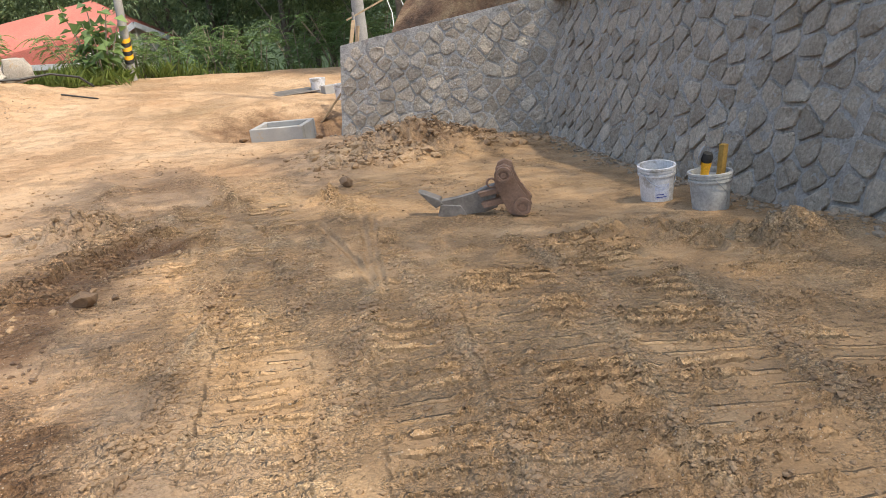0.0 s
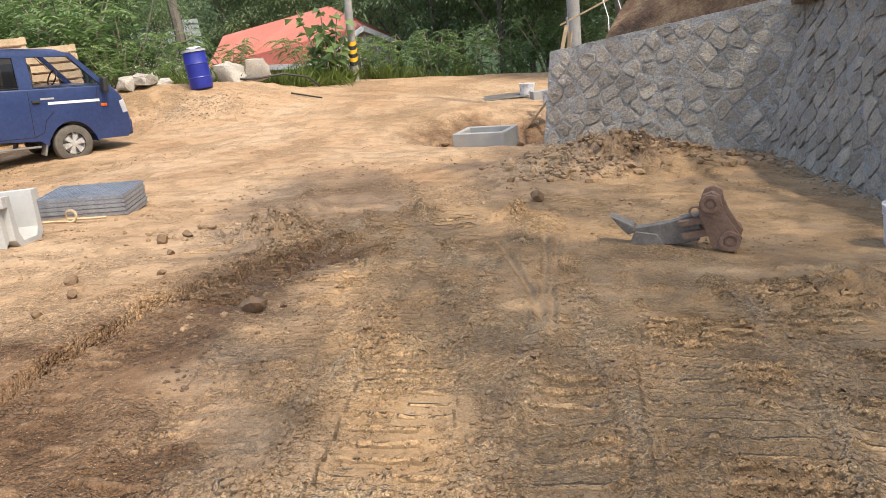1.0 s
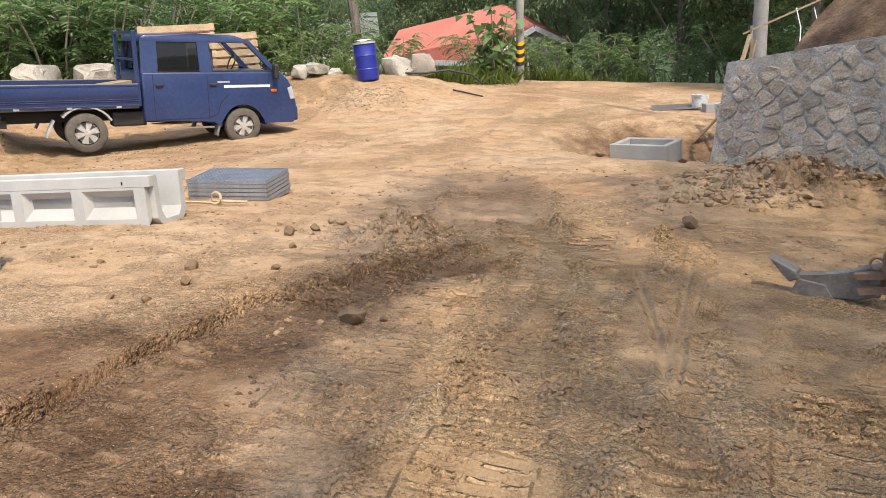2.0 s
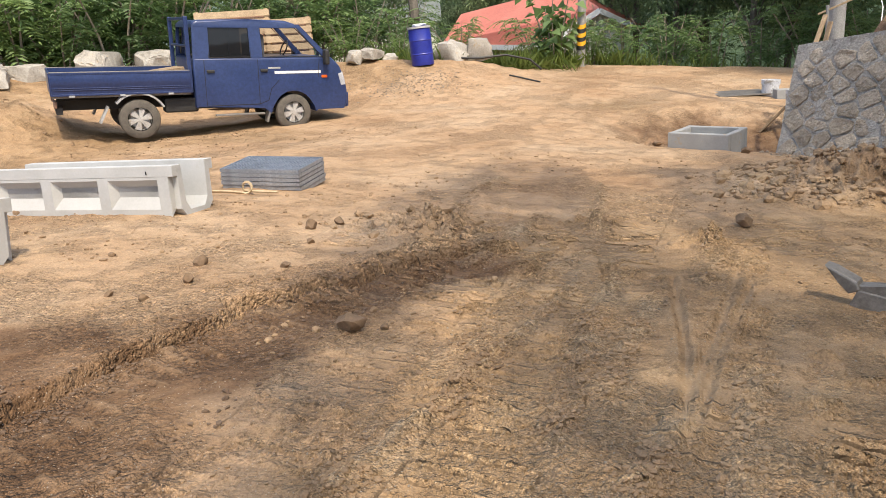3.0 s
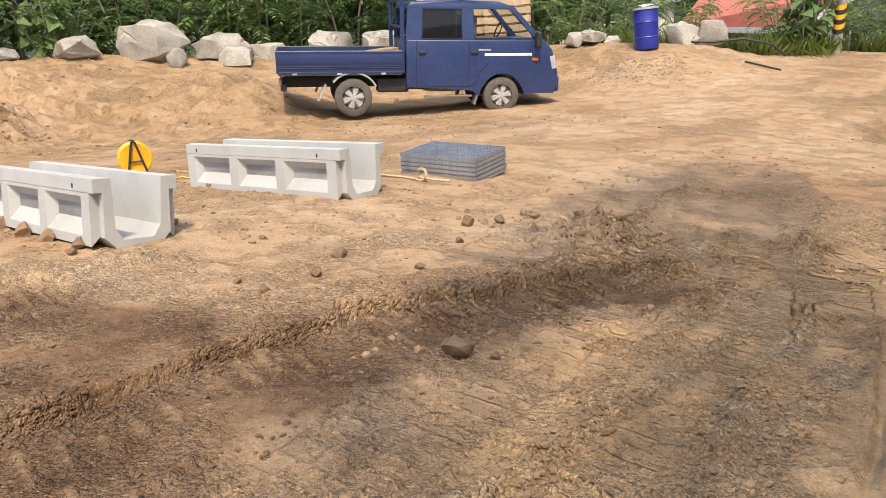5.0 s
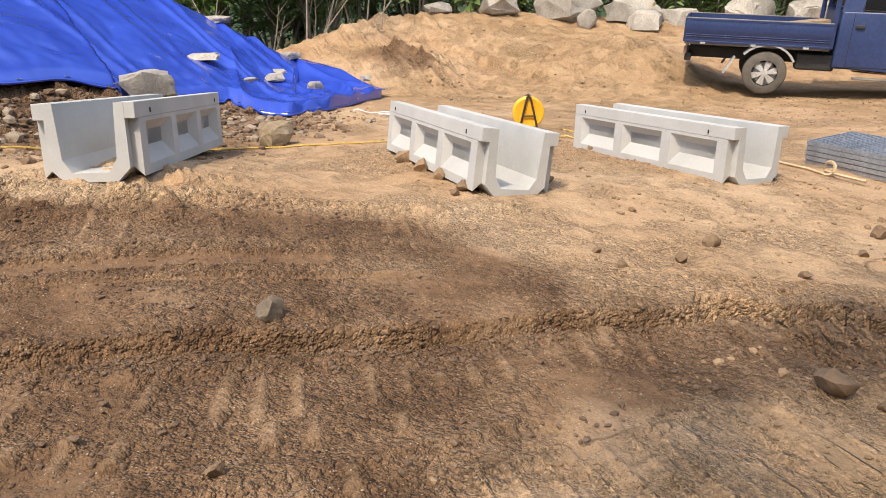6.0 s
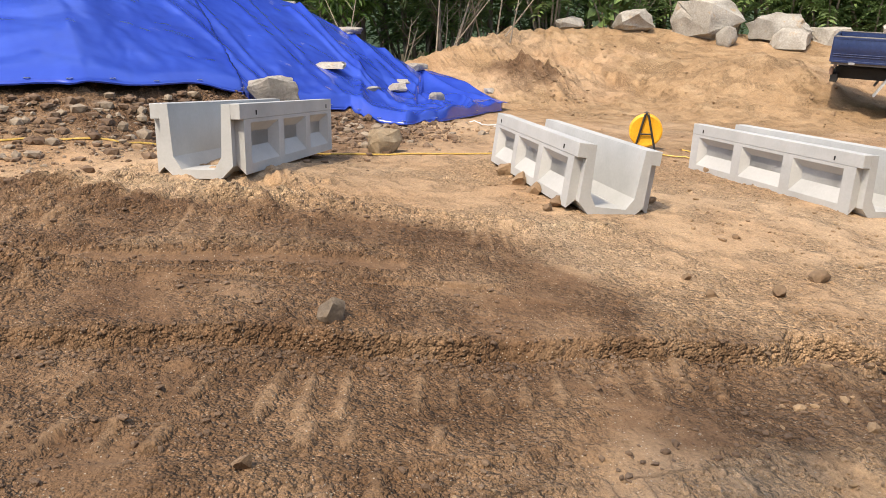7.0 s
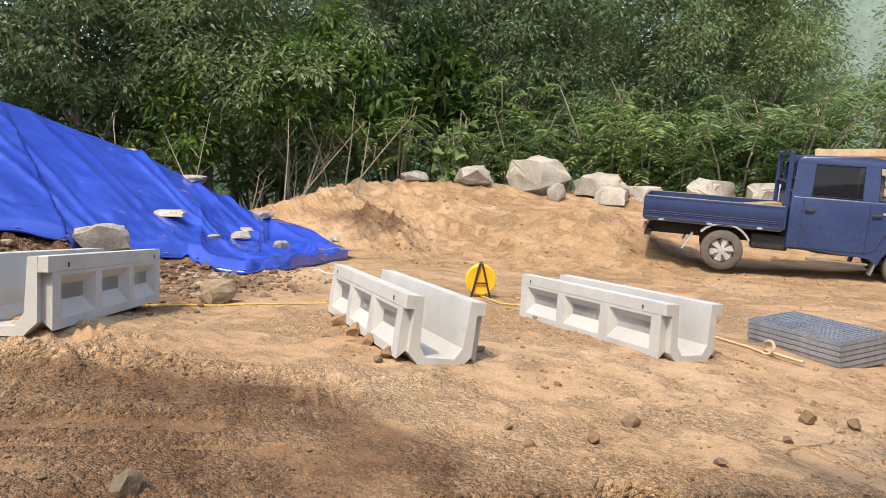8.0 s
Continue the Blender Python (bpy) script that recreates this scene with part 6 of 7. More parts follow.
def ground_line(pts, lift, n=60, wob=0.03, seed=1):
    out = []
    for k in range(n):
        f = k / (n - 1)
        x, y = along_line(pts, f)
        x += wob * noise.noise(Vector((f * 9, seed, 0)))
        y += wob * noise.noise(Vector((f * 9, seed, 5)))
        out.append((x, y, ground_z(x, y) + lift))
    return out


tagged(part("hose", tube(ground_line([(-4.6, 1.2), (-4.75, 2.4), (-5.2, 3.4), (-5.25, 4.6), (-5.4, 5.9), (-5.85, 6.9)], 0.008, 80, 0.012), 0.008, 5), M_ROPE, None, smooth=True), "thin yellow hose lying across the sand", "hose")
tagged(part("cable", tube(ground_line([(-5.95, 7.2), (-5.5, 7.15), (-5.2, 7.4), (-5.4, 7.75), (-5.9, 7.6)], 0.012, 40), 0.008, 5), M_ROPE, None, smooth=True), "yellow cable trailing from the reel", "cable")
rndw = random.Random(5)
for k in range(4):
    x0, y0 = -7.8 + rndw.uniform(-0.4, 0.4), 6.0 + rndw.uniform(-0.3, 0.3)
    tagged(part("wire", tube(ground_line([(x0, y0), (x0 + 0.5, y0 + 0.3), (x0 + 0.9, y0 + 0.1 + 0.3 * rndw.random()), (x0 + 1.0, y0 + 0.5)], 0.02, 30, 0.25, k), 0.007, 4), M_GALV if k % 2 else M_WHITE, None, smooth=True), "tangled pale wire on the soil", "wire", "loose wires")

# ---- plants ----
def leaf_mesh(name, pos, direction, length, width, material, seed, droop=0.0):
    """Folded leaf blades: pos and direction are n x 3, length and width n long."""
    rnd = np.random.RandomState(seed)
    n = len(pos)
    d = direction / (np.linalg.norm(direction, axis=1, keepdims=True) + 1e-9)
    up = rnd.normal(0, 0.45, (n, 3)) + np.array([0, 0, 1.0])
    side = np.cross(d, up)
    side /= np.linalg.norm(side, axis=1, keepdims=True) + 1e-9
    nor = np.cross(side, d)
    L, W = length[:, None], width[:, None]
    a = pos
    b = pos + d * L * 0.45 + side * W * 0.5 + nor * W * 0.15
    c = pos + d * L - np.array([0, 0, 1.0]) * L * droop
    e = pos + d * L * 0.45 - side * W * 0.5 + nor * W * 0.15
    v = np.stack([a, b, c, e], 1).reshape(-1, 3)
    i = np.arange(n)[:, None] * 4
    f = np.concatenate([i + [0, 1, 2], i + [0, 2, 3]], 1).reshape(-1, 3)
    me = bpy.data.meshes.new(name)
    me.from_pydata(v.tolist(), [], f.tolist())
    me.materials.append(material)
    return me


def tree(m, h, r, seed, label, mat=M_LEAF, clumps=190, per=80, leaf=0.155, trunk_r=0.14, base=0.30, name="tree"):
    """Trunk, limbs and a crown of leaf clumps at the ends of branches, uneven and with gaps."""
    rnd = np.random.RandomState(seed)
    th = thing(name, m, label, "tree", "trees of the wood")
    bend = rnd.normal(0, 0.03 * h, 2)
    spine = [(bend[0] * k * k, bend[1] * k * k, -0.3 + (h * 0.9 + 0.3) * k) for k in np.linspace(0, 1, 8)]
    part("trunk", tube(spine, trunk_r, 8, 0.25), M_BARK, th, smooth=True)
    limbs, ends = bmesh.new(), []
    for k in range(13):
        f = base + (0.95 - base) * (k + rnd.rand()) / 13
        a = 2.4 * k + rnd.rand()
        s = spine[min(int(f * 7), 7)]
        reach = r * (0.55 + 0.5 * rnd.rand()) * (1.15 - 0.75 * f)
        e = np.array([s[0] + reach * math.cos(a), s[1] + reach * math.sin(a), f * h + reach * rnd.uniform(0.15, 0.6)])
        mid = (np.array(s) * 0.5 + e * 0.5) + np.array([0, 0, 0.12 * reach])
        tube([s, tuple(mid), tuple(e)], trunk_r * 0.35, 5, 0.3, limbs)
        ends += [(np.array(s) * (1 - q) + e * q, reach * 0.42) for q in (0.55, 0.8, 1.0, 1.1)]
    part("branchwork", limbs, M_BARK, th, smooth=True)
    pos, dirs, ln = [], [], []
    for _ in range(clumps):
        c, spread = ends[rnd.randint(len(ends))]
        c = c + rnd.normal(0, 1, 3) * spread * np.array([0.9, 0.9, 0.55])
        p = c + rnd.normal(0, 1, (per, 3)) * np.array([0.26, 0.26, 0.13]) * (r / 2.2) ** 0.5
        out = (p - c) + rnd.normal(0, 0.12, (per, 3)) + np.array([0, 0, -0.06])
        pos.append(p), dirs.append(out), ln.append(leaf * rnd.uniform(0.6, 1.25, per))
    pos, dirs, ln = np.concatenate(pos), np.concatenate(dirs), np.concatenate(ln)
    crown = new("crown", leaf_mesh("crown", pos, dirs, ln, ln * 0.42, mat, seed, 0.25))
    crown.parent = th
    return th


def sumac(m, h, r, seed, label, fronds=120, mat=M_LEAF3, flen=0.62, name="shrub"):
    """A shrub of arching feathered leaves."""
    rnd = np.random.RandomState(seed)
    th = thing(name, m, label, "shrub", "shrubs on the bank")
    stems = bmesh.new()
    pos, dirs, ln = [], [], []
    for k in range(9):
        a = 2.4 * k + rnd.rand()
        q = r * rnd.uniform(0.3, 1.0)
        top = np.array([q * math.cos(a), q * math.sin(a), h * rnd.uniform(0.55, 1.0)])
        tube([(0.15 * math.cos(a), 0.15 * math.sin(a), -0.2), tuple(top * np.array([0.5, 0.5, 0.55])), tuple(top)], 0.03, 5, 0.3, stems)
        for j in range(max(fronds // 9, 1)):
            f = rnd.uniform(0.35, 1.02)
            o = top * np.array([f, f, f ** 0.9])
            b = rnd.rand() * 6.283
            L = flen * rnd.uniform(0.6, 1.15)
            d = np.array([math.cos(b), math.sin(b), rnd.uniform(-0.1, 0.75)])
            d /= np.linalg.norm(d)
            side = np.cross(d, [0, 0, 1.0])
            side /= np.linalg.norm(side) + 1e-9
            for i in range(8):
                g = (i + 1.2) / 9
                p = o + d * L * g + np.array([0, 0, -0.55 * L * g * g])
                w = L * 0.30 * (1 - 0.55 * abs(g - 0.45))
                for s in (-1, 1):
                    pos.append(p), dirs.append(s * side + 0.45 * d + np.array([0, 0, -0.25])), ln.append(w)
            pos.append(o + d * L + np.array([0, 0, -0.55 * L])), dirs.append(d - np.array([0, 0, 0.6])), ln.append(L * 0.2)
    part("woody_base", stems, M_TWIG, th, smooth=True)
    ln = np.array(ln)
    ob = new("foliage", leaf_mesh("foliage", np.array(pos), np.array(dirs), ln, ln * 0.30, mat, seed, 0.15))
    ob.parent = th
    return th


def scaled(x, y, z, turn, k, kz=None):
    return pose(x, y, z, 0, 0, turn) @ Matrix.Diagonal((k, k, kz or k, 1))


BURY = pose(0, 0, 0)
rnd3 = random.Random(11)
kinds = [tree(scaled(-17.6, 6.0, ground_z(-17.6, 6.0) - 0.2, 0, 1), 8.5, 2.6, 301, "tall dark green broadleaf tree at the wood edge"),
         tree(scaled(-19.0, 11.0, ground_z(-19, 11) - 0.2, 40, 1), 9.5, 2.9, 302, "large dark green tree behind the bank", clumps=220),
         tree(scaled(-15.6, 18.6, ground_z(-15.6, 18.6) - 0.2, 80, 1), 8.0, 2.5, 303, "leafy green tree behind the boulders", M_LEAF),
         tree(scaled(-17.4, 9.2, ground_z(-17.4, 9.2) - 0.2, 10, 1), 5.0, 1.5, 304, "slender sapling with bright green leaves", M_LEAF2, clumps=46, per=26, leaf=0.30, trunk_r=0.06, base=0.4)]
shrubs = [sumac(scaled(-15.6, 14.6, ground_z(-15.6, 14.6), 0, 1), 2.2, 1.5, 311, "feathery green sumac shrub behind the boulders"),
          sumac(scaled(-13.6, 17.0, ground_z(-13.6, 17.0), 0, 1), 2.6, 1.6, 312, "dense sumac shrub with arching leaves", 140),
          sumac(scaled(-16.9, 12.6, ground_z(-16.9, 12.6), 0, 1), 2.0, 1.4, 313, "low bright green shrub on the sand ridge", 110)]
TREES = [(-20.0, 2.5, 0, 1.05), (-17.8, 3.2, 1, 0.9), (-20.5, 5.5, 2, 1.1), (-22.5, 9.0, 1, 1.15), (-21.0, 13.5, 2, 1.1), (-18.6, 14.6, 0, 1.0), (-19.5, 17.5, 1, 1.05), (-17.0, 20.6, 0, 1.0), (-14.5, 21.5, 2, 1.0),
         (-23, 18, 1, 1.2), (-24, 4, 0, 1.2), (-18.5, 0.2, 2, 1.0), (-19, -3, 1, 1.1), (-12.0, 28.5, 2, 1.0), (-15.0, 31, 0, 1.1), (-9.5, 27.5, 1, 0.7), (-24, 23, 2, 1.2), (-20, 27, 0, 1.2), (-27, 13, 0, 1.3), (-26, 8, 2, 1.3),
         (0.4, 30.5, 0, 1.0), (2.8, 28.5, 1, 1.0), (5.2, 27.5, 2, 1.0), (1.6, 33.5, 2, 1.15), (4.4, 33, 0, 1.1), (7.6, 29, 1, 1.1), (7.0, 24.5, 2, 1.0), (9.5, 26.5, 0, 1.1), (5.4, 22.0, 1, 0.85), (8.4, 21, 0, 1.0), (-1.2, 36, 1, 1.15), (10.5, 33, 2, 1.2),
         (-3, 43, 0, 1.2), (-7, 45, 1, 1.25), (-11, 44, 2, 1.2), (-15.5, 42, 0, 1.25), (1.5, 41, 2, 1.2), (-19.5, 38, 1, 1.25), (-10.5, 49, 0, 1.4), (-4, 50, 2, 1.4), (6, 39, 0, 1.3), (12, 39, 1, 1.3), (-24, 33, 0, 1.3)]
for x, y, k, s in TREES:
    copy_thing(kinds[k], scaled(x, y, ground_z(x, y) - 0.2, rnd3.uniform(0, 360), s * rnd3.uniform(0.92, 1.08), s * rnd3.uniform(0.95, 1.15)))
for x, y, s in ((-16.2, 7.6, 0.8), (-18.2, 12.2, 1.1), (-16.6, 5.4, 0.7)):
    copy_thing(kinds[3], scaled(x, y, ground_z(x, y) - 0.1, rnd3.uniform(0, 360), s))
SHRUBS = [(-19.2, 3.0, 0, 1.1), (-19.4, 5.2, 1, 1.1), (-19.0, 7.4, 2, 1.2), (-19.6, 9.6, 0, 1.2), (-18.9, 11.4, 1, 1.2), (-20.4, 1.0, 2, 1.2), (-18.0, 1.4, 1, 0.9), (-20.8, 8.2, 1, 1.3), (-21.2, 4.2, 0, 1.3), (-17.0, 10.6, 2, 0.9), (-16.2, 13.8, 1, 0.95), (-14.9, 15.7, 1, 1.0), (-14.2, 16.4, 0, 0.95), (-12.6, 17.9, 2, 1.1), (-11.7, 18.7, 0, 1.1), (-11.0, 19.8, 1, 1.05), (-10.0, 20.7, 2, 1.0), (-9.2, 21.8, 0, 1.1), (-12.9, 19.2, 0, 1.25), (-14.6, 18.0, 1, 1.3), (-16.2, 16.2, 2, 1.35), (-17.6, 14.2, 0, 1.3), (-8.2, 22.8, 1, 0.9),
          (-7.4, 23.6, 2, 0.8), (-17.6, 8.2, 0, 0.8), (-17.0, 5.0, 1, 0.7), (-5.6, 24.0, 0, 0.55), (-10.6, 22.2, 1, 1.2), (-1.0, 25.8, 2, 0.7), (0.3, 26.3, 0, 0.75), (1.6, 26.6, 1, 0.7), (2.9, 26.2, 2, 0.75), (4.2, 25.6, 0, 0.8), (5.3, 24.6, 1, 0.8), (-1.9, 24.9, 0, 0.55), (-3.4, 25.0, 2, 0.6), (-6.6, 21.6, 1, 0.5), (-18.4, 3.6, 2, 0.9), (-7.7, 20.9, 0, 0.6)]
for x, y, k, s in SHRUBS:
    copy_thing(shrubs[k], scaled(x, y, ground_z(x, y) - 0.05, rnd3.uniform(0, 360), s * rnd3.uniform(1.15, 1.45)))


def broad_bush(m, seed, label, n=70, size=0.42):
    """A bush of large heart-shaped leaves on upright stems."""
    rnd = np.random.RandomState(seed)
    th = thing("large_leaf_bush", m, label, "bush")
    stems, pos, dirs = bmesh.new(), [], []
    for k in range(8):
        a, q = 2.4 * k, rnd.uniform(0.2, 0.8)
        top = np.array([q * math.cos(a), q * math.sin(a), rnd.uniform(1.2, 2.3)])
        tube([(0.1 * math.cos(a), 0.1 * math.sin(a), -0.2), tuple(top * 0.6), tuple(top)], 0.03, 5, 0.4, stems)
        for _ in range(n // 8):
            f = rnd.uniform(0.35, 1.0)
            b = rnd.rand() * 6.283
            pos.append(top * f + rnd.normal(0, 0.12, 3)), dirs.append(np.array([math.cos(b), math.sin(b), rnd.uniform(-0.5, 0.2)]))
    part("woody_base", stems, M_TWIG, th, smooth=True)
    ln = size * rnd.uniform(0.6, 1.1, len(pos))
    ob = new("foliage", leaf_mesh("foliage", np.array(pos), np.array(dirs), ln, ln * 0.85, M_LEAF3, seed, 0.3))
    ob.parent = th


broad_bush(pose(-2.6, 23.0, ground_z(-2.6, 23.0) - 0.1), 401, "big-leaved green bush beside the utility pole", 110)
broad_bush(pose(-16.2, 11.9, ground_z(-16.2, 11.9) - 0.1), 402, "large heart-leaved bush at the wood edge", 90, 0.38)

# bare twigs and dead stems at the foot of the wood
for k in range(26):
    x, y = rnd3.uniform(-17.2, -14.6), rnd3.uniform(3.2, 9.2)
    z = ground_z(x, y)
    a, L = rnd3.uniform(0, 6.28), rnd3.uniform(0.8, 2.6)
    lean = rnd3.uniform(0.1, 0.9)
    e = Vector((math.cos(a) * lean, math.sin(a) * lean, 1)).normalized() * L
    bm = tube([(0, 0, -0.15), tuple(e * 0.5 + Vector((0.05, 0.03, 0))), tuple(e)], 0.02, 5, 0.3)
    for q in (0.4, 0.6, 0.8):
        tube([tuple(e * q), tuple(e * q + Vector((rnd3.uniform(-0.4, 0.4), rnd3.uniform(-0.4, 0.4), 0.35)))], 0.008, 4, 0.4, bm)
    ob = part("dead_stem", bm, M_TWIG, None)
    ob.matrix_world = pose(x, y, z)
    tagged(ob, "bare grey dead stem leaning at the wood edge", "dead stem", "dead stems")


def blades(name, count, place, length, label, seed, mat=M_GRASS):
    rnd = np.random.RandomState(seed)
    xy = place(rnd, count)
    n = len(xy)
    pos = np.stack([xy[:, 0], xy[:, 1], ground_all(xy[:, 0], xy[:, 1]) - 0.01], -1)
    d = rnd.normal(0, 0.4, (n, 3)) + np.array([0, 0, 1.0])
    ln = length * rnd.uniform(0.5, 1.2, n)
    return tagged(new(name, leaf_mesh(name, pos, d, ln, ln * 0.06 + 0.006, mat, seed, 0.2)), label, "grass", kind="stuff")


blades("grass", 2200, heap_place([(-3.9, 22.0, 0.5, 0.35), (-5.2, 21.6, 0.5, 0.3), (-6.0, 20.8, 0.6, 0.3), (-2.9, 22.8, 0.5, 0.3), (-1.4, 24.9, 1.0, 0.3), (2.0, 25.6, 2.0, 0.3)]), 0.7, "tall thin green grass at the yard edge", 21)
blades("undergrowth", 9000, box_place(-22, -7, 2, 30, lambda x, y, rnd: line_dist(x, y, BERM)[1] < -1.9), 0.5, "mixed low undergrowth beneath the trees", 22, M_LEAF3)
blades("undergrowth", 5000, box_place(-4, 9, 25.2, 33), 0.5, "mixed low undergrowth behind the yard", 23, M_LEAF3)

# ---- bank of earth above the wall ----
def bank():
    n, k = 90, 40
    foot = [(3.0, 13.35), (4.95, 11.45), (4.45, 7.8), (4.3, 4.4), (4.2, -6.0)]
    back = [(8.5, 18.0), (9.5, 14.5), (10.0, 9.0), (10.0, 4.0), (10.0, -7.0)]
    V = []
    for i in range(n):
        a, b = along_line(foot, i / (n - 1)), along_line(back, i / (n - 1))
        for j in range(k):
            f = j / (k - 1)
            x, y = a[0] + (b[0] - a[0]) * f, a[1] + (b[1] - a[1]) * f
            wall_top = 0.62 + 0.33 * min(max((13.35 - y) / 2.0, 0), 1) + 0.115 * max(11.0 - y, 0)
            z = wall_top - 0.08 + 2.9 * min(f * 2.6, 1) ** 0.75 * (0.55 + 0.45 * min(i / 14, 1)) + 0.5 * f
            z += 0.12 * noise.noise(Vector((x * 1.3, y * 1.3, 0))) * (0.3 + f) + 0.05 * noise.noise(Vector((x * 5, y * 5, 3)))
            V.append((x, y, z))
    F = [(i * k + j, (i + 1) * k + j, (i + 1) * k + j + 1, i * k + j + 1) for i in range(n - 1) for j in range(k - 1)]
    me = bpy.data.meshes.new("earth_bank")
    me.from_pydata(V, [], F)
    me.polygons.foreach_set("use_smooth", [True] * len(me.polygons))
    me.materials.append(M_STRAW)
    return tagged(new("earth_bank", me), "brown earth bank with dry straw above the wall", "bank", kind="structure")


bank()

# ---- poles, drum, planks and far buckets ----
def pole(m, h, r, label, bands=False):
    th = thing("utility_pole", m, label, "utility pole")
    part("shaft", lathe([(0.001, -0.4), (r, -0.4), (r * 0.72, h), (0.001, h)], 20), M_POLE, th, smooth=True)
    if bands:
        steps = 24
        for k in range(6):
            bm = bmesh.new()
            R = r * 0.985 + 0.006
            lo, hi = [], []
            for i in range(steps + 1):
                a = 2 * math.pi * i / steps
                z = 0.50 + k * 0.11 + 0.07 * math.sin(a)
                lo.append(bm.verts.new((R * math.cos(a), R * math.sin(a), z)))
                hi.append(bm.verts.new((R * math.cos(a), R * math.sin(a), z + 0.11)))
            for i in range(steps):
                bm.faces.new((lo[i], lo[i + 1], hi[i + 1], hi[i]))
            part("warning_band", bm, M_YEL if k % 2 else M_BLACK, th, "yellow band" if k % 2 else "black band", True)
    return th


pole(pose(-1.95, 23.4, ground_z(-1.95, 23.4), 0, 2, 0), 8.5, 0.12, "grey concrete utility pole with yellow and black bands", True)
pole(pose(3.05, 15.9, ground_z(3.05, 15.9), 0, 0, 0), 7.5, 0.13, "plain grey steel pole behind the stone wall")
bm = tube([(-6.95, 24.4, -0.6), (-7.15, 24.6, 2.2), (-7.6, 24.9, 7.0)], 0.17, 8, 0.7)
tagged(part("bare_tree", bm, M_BARK, None, smooth=True), "leaning bare dark tree behind the drum", "tree")

DZ = ground_z(-5.22, 19.2)
th = thing("plastic_drum", pose(-5.1, 19.25, DZ - 0.03, 0, -3, 0) @ Matrix.Diagonal((0.92, 0.92, 0.95, 1)), "blue plastic drum with a pale cloth on top", "drum")
part("body", lathe([(0.001, 0), (0.27, 0), (0.285, 0.03), (0.285, 0.25), (0.297, 0.27), (0.285, 0.29), (0.285, 0.58), (0.297, 0.6), (0.285, 0.62), (0.28, 0.86), (0.255, 0.9), (0.001, 0.9)], 32), M_BARREL, th, smooth=True)
part("rim", lathe([(0.27, 0.88), (0.30, 0.88), (0.30, 0.93), (0.27, 0.93)], 32), M_GREYP, th, "pale grey drum rim", True)
part("cloth", lump((0.5, 0.42, 0.10), 77, 3), M_WHITE, th, "pale cloth draped on top", True).location = (0.0, 0, 0.95)
# gravel heap by the drum
scatter("gravel_heap", 1500, heap_place([(-5.4, 17.9, 0.7, 0.45), (-4.7, 18.3, 0.5, 0.35)]), (0.012, 0.05), M_RUBBLE, "pale tan gravel tipped near the drum", 31)
tagged(part("black_pipe", tube([(-4.6, 20.2, ground_z(-4.6, 20.2) + 0.05), (-4.1, 20.6, 0.33), (-3.5, 21.0, 0.36), (-2.95, 21.3, 0.2), (-2.7, 21.5, ground_z(-2.7, 21.5) + 0.05)], 0.03, 6), M_BLACK, None, smooth=True), "bent black plastic pipe among the grass", "pipe")
tagged(part("long_stick", tube([(-3.2, 20.0, ground_z(-3.2, 20.0) + 0.03), (-2.4, 19.6, ground_z(-2.4, 19.6) + 0.03)], 0.02, 5), M_BLACK, None), "dark stick lying on the sand", "stick")


def leaning(name, a, b, w, label, mat=M_WOOD):
    a, b = Vector(a), Vector(b)
    ob = part(name, boxed((w, 0.03, (b - a).length), (0, 0, (b - a).length / 2), 0.004), mat, None)
    ob.matrix_world = Matrix.Translation(a) @ (b - a).to_track_quat("Z", "Y").to_matrix().to_4x4()
    return tagged(ob, label, "plank", "planks by the wall end")


gz = ground_z
leaning("leaning_plank", (1.98, 13.25, gz(1.98, 13.25) - 0.02), (2.62, 14.25, 0.85), 0.06, "long thin plank leaning on the wall end")
leaning("leaning_plank", (2.35, 14.3, gz(2.35, 14.3) - 0.02), (2.75, 14.6, 0.75), 0.07, "weathered plank propped behind the wall end")
leaning("leaning_plank", (1.95, 15.2, gz(1.95, 15.2) - 0.02), (2.75, 14.9, 0.05), 0.14, "broad grey plank lying across the bank")
leaning("cross_bar", (2.62, 14.9, 0.86), (4.3, 14.6, 1.55), 0.08, "pale timber bar tied to the pole", M_WOODP)
leaning("marker_post", (2.78, 14.75, gz(2.78, 14.75) - 0.1), (2.72, 14.75, 0.98), 0.10, "short grey post beside the pole", M_POLE)
for k in range(2):
    tagged(part("wire", tube([(3.35 + 0.25 * k, 14.75, 1.2), (3.4 + 0.25 * k, 14.6, 0.9), (3.33 + 0.25 * k, 14.3, 0.62)], 0.008, 4), M_WHITE, None), "thin pale wire hanging from the bar", "wire", "hanging wires")
for x, y, r, turn in ((2.55, 16.2, 0.15, 0), (2.40, 18.6, 0.17, 0)):
    bucket(pose(x, y, ground_z(x, y), 0, 3, turn), "white plastic bucket beyond the basin", M_BKT, r=r, h=0.32)
th = thing("steel_plate", pose(1.85, 18.7, ground_z(1.85, 18.7) + 0.02, 2, 0, 12), "dark flat steel plate lying on the soil", "steel plate")
part("plate", boxed((1.0, 0.8, 0.02), (0, 0, 0), 0.004), M_STEELW, th)
th = thing("curb_block", pose(2.85, 18.3, ground_z(2.85, 18.3) + 0.02, 0, 0, 10), "grey concrete block beside the plate", "concrete block")
part("block", boxed((0.8, 0.3, 0.2), (0, 0, 0.08), 0.01), M_BASIN, th)

# ---- houses below the yard ----
def slab(name, pts, mat, parent, thick=0.12, label=""):
    bm = bmesh.new()
    f = bm.faces.new([bm.verts.new(p) for p in pts])
    bmesh.ops.solidify(bm, geom=[f], thickness=thick)
    return part(name, bm, mat, parent, label)


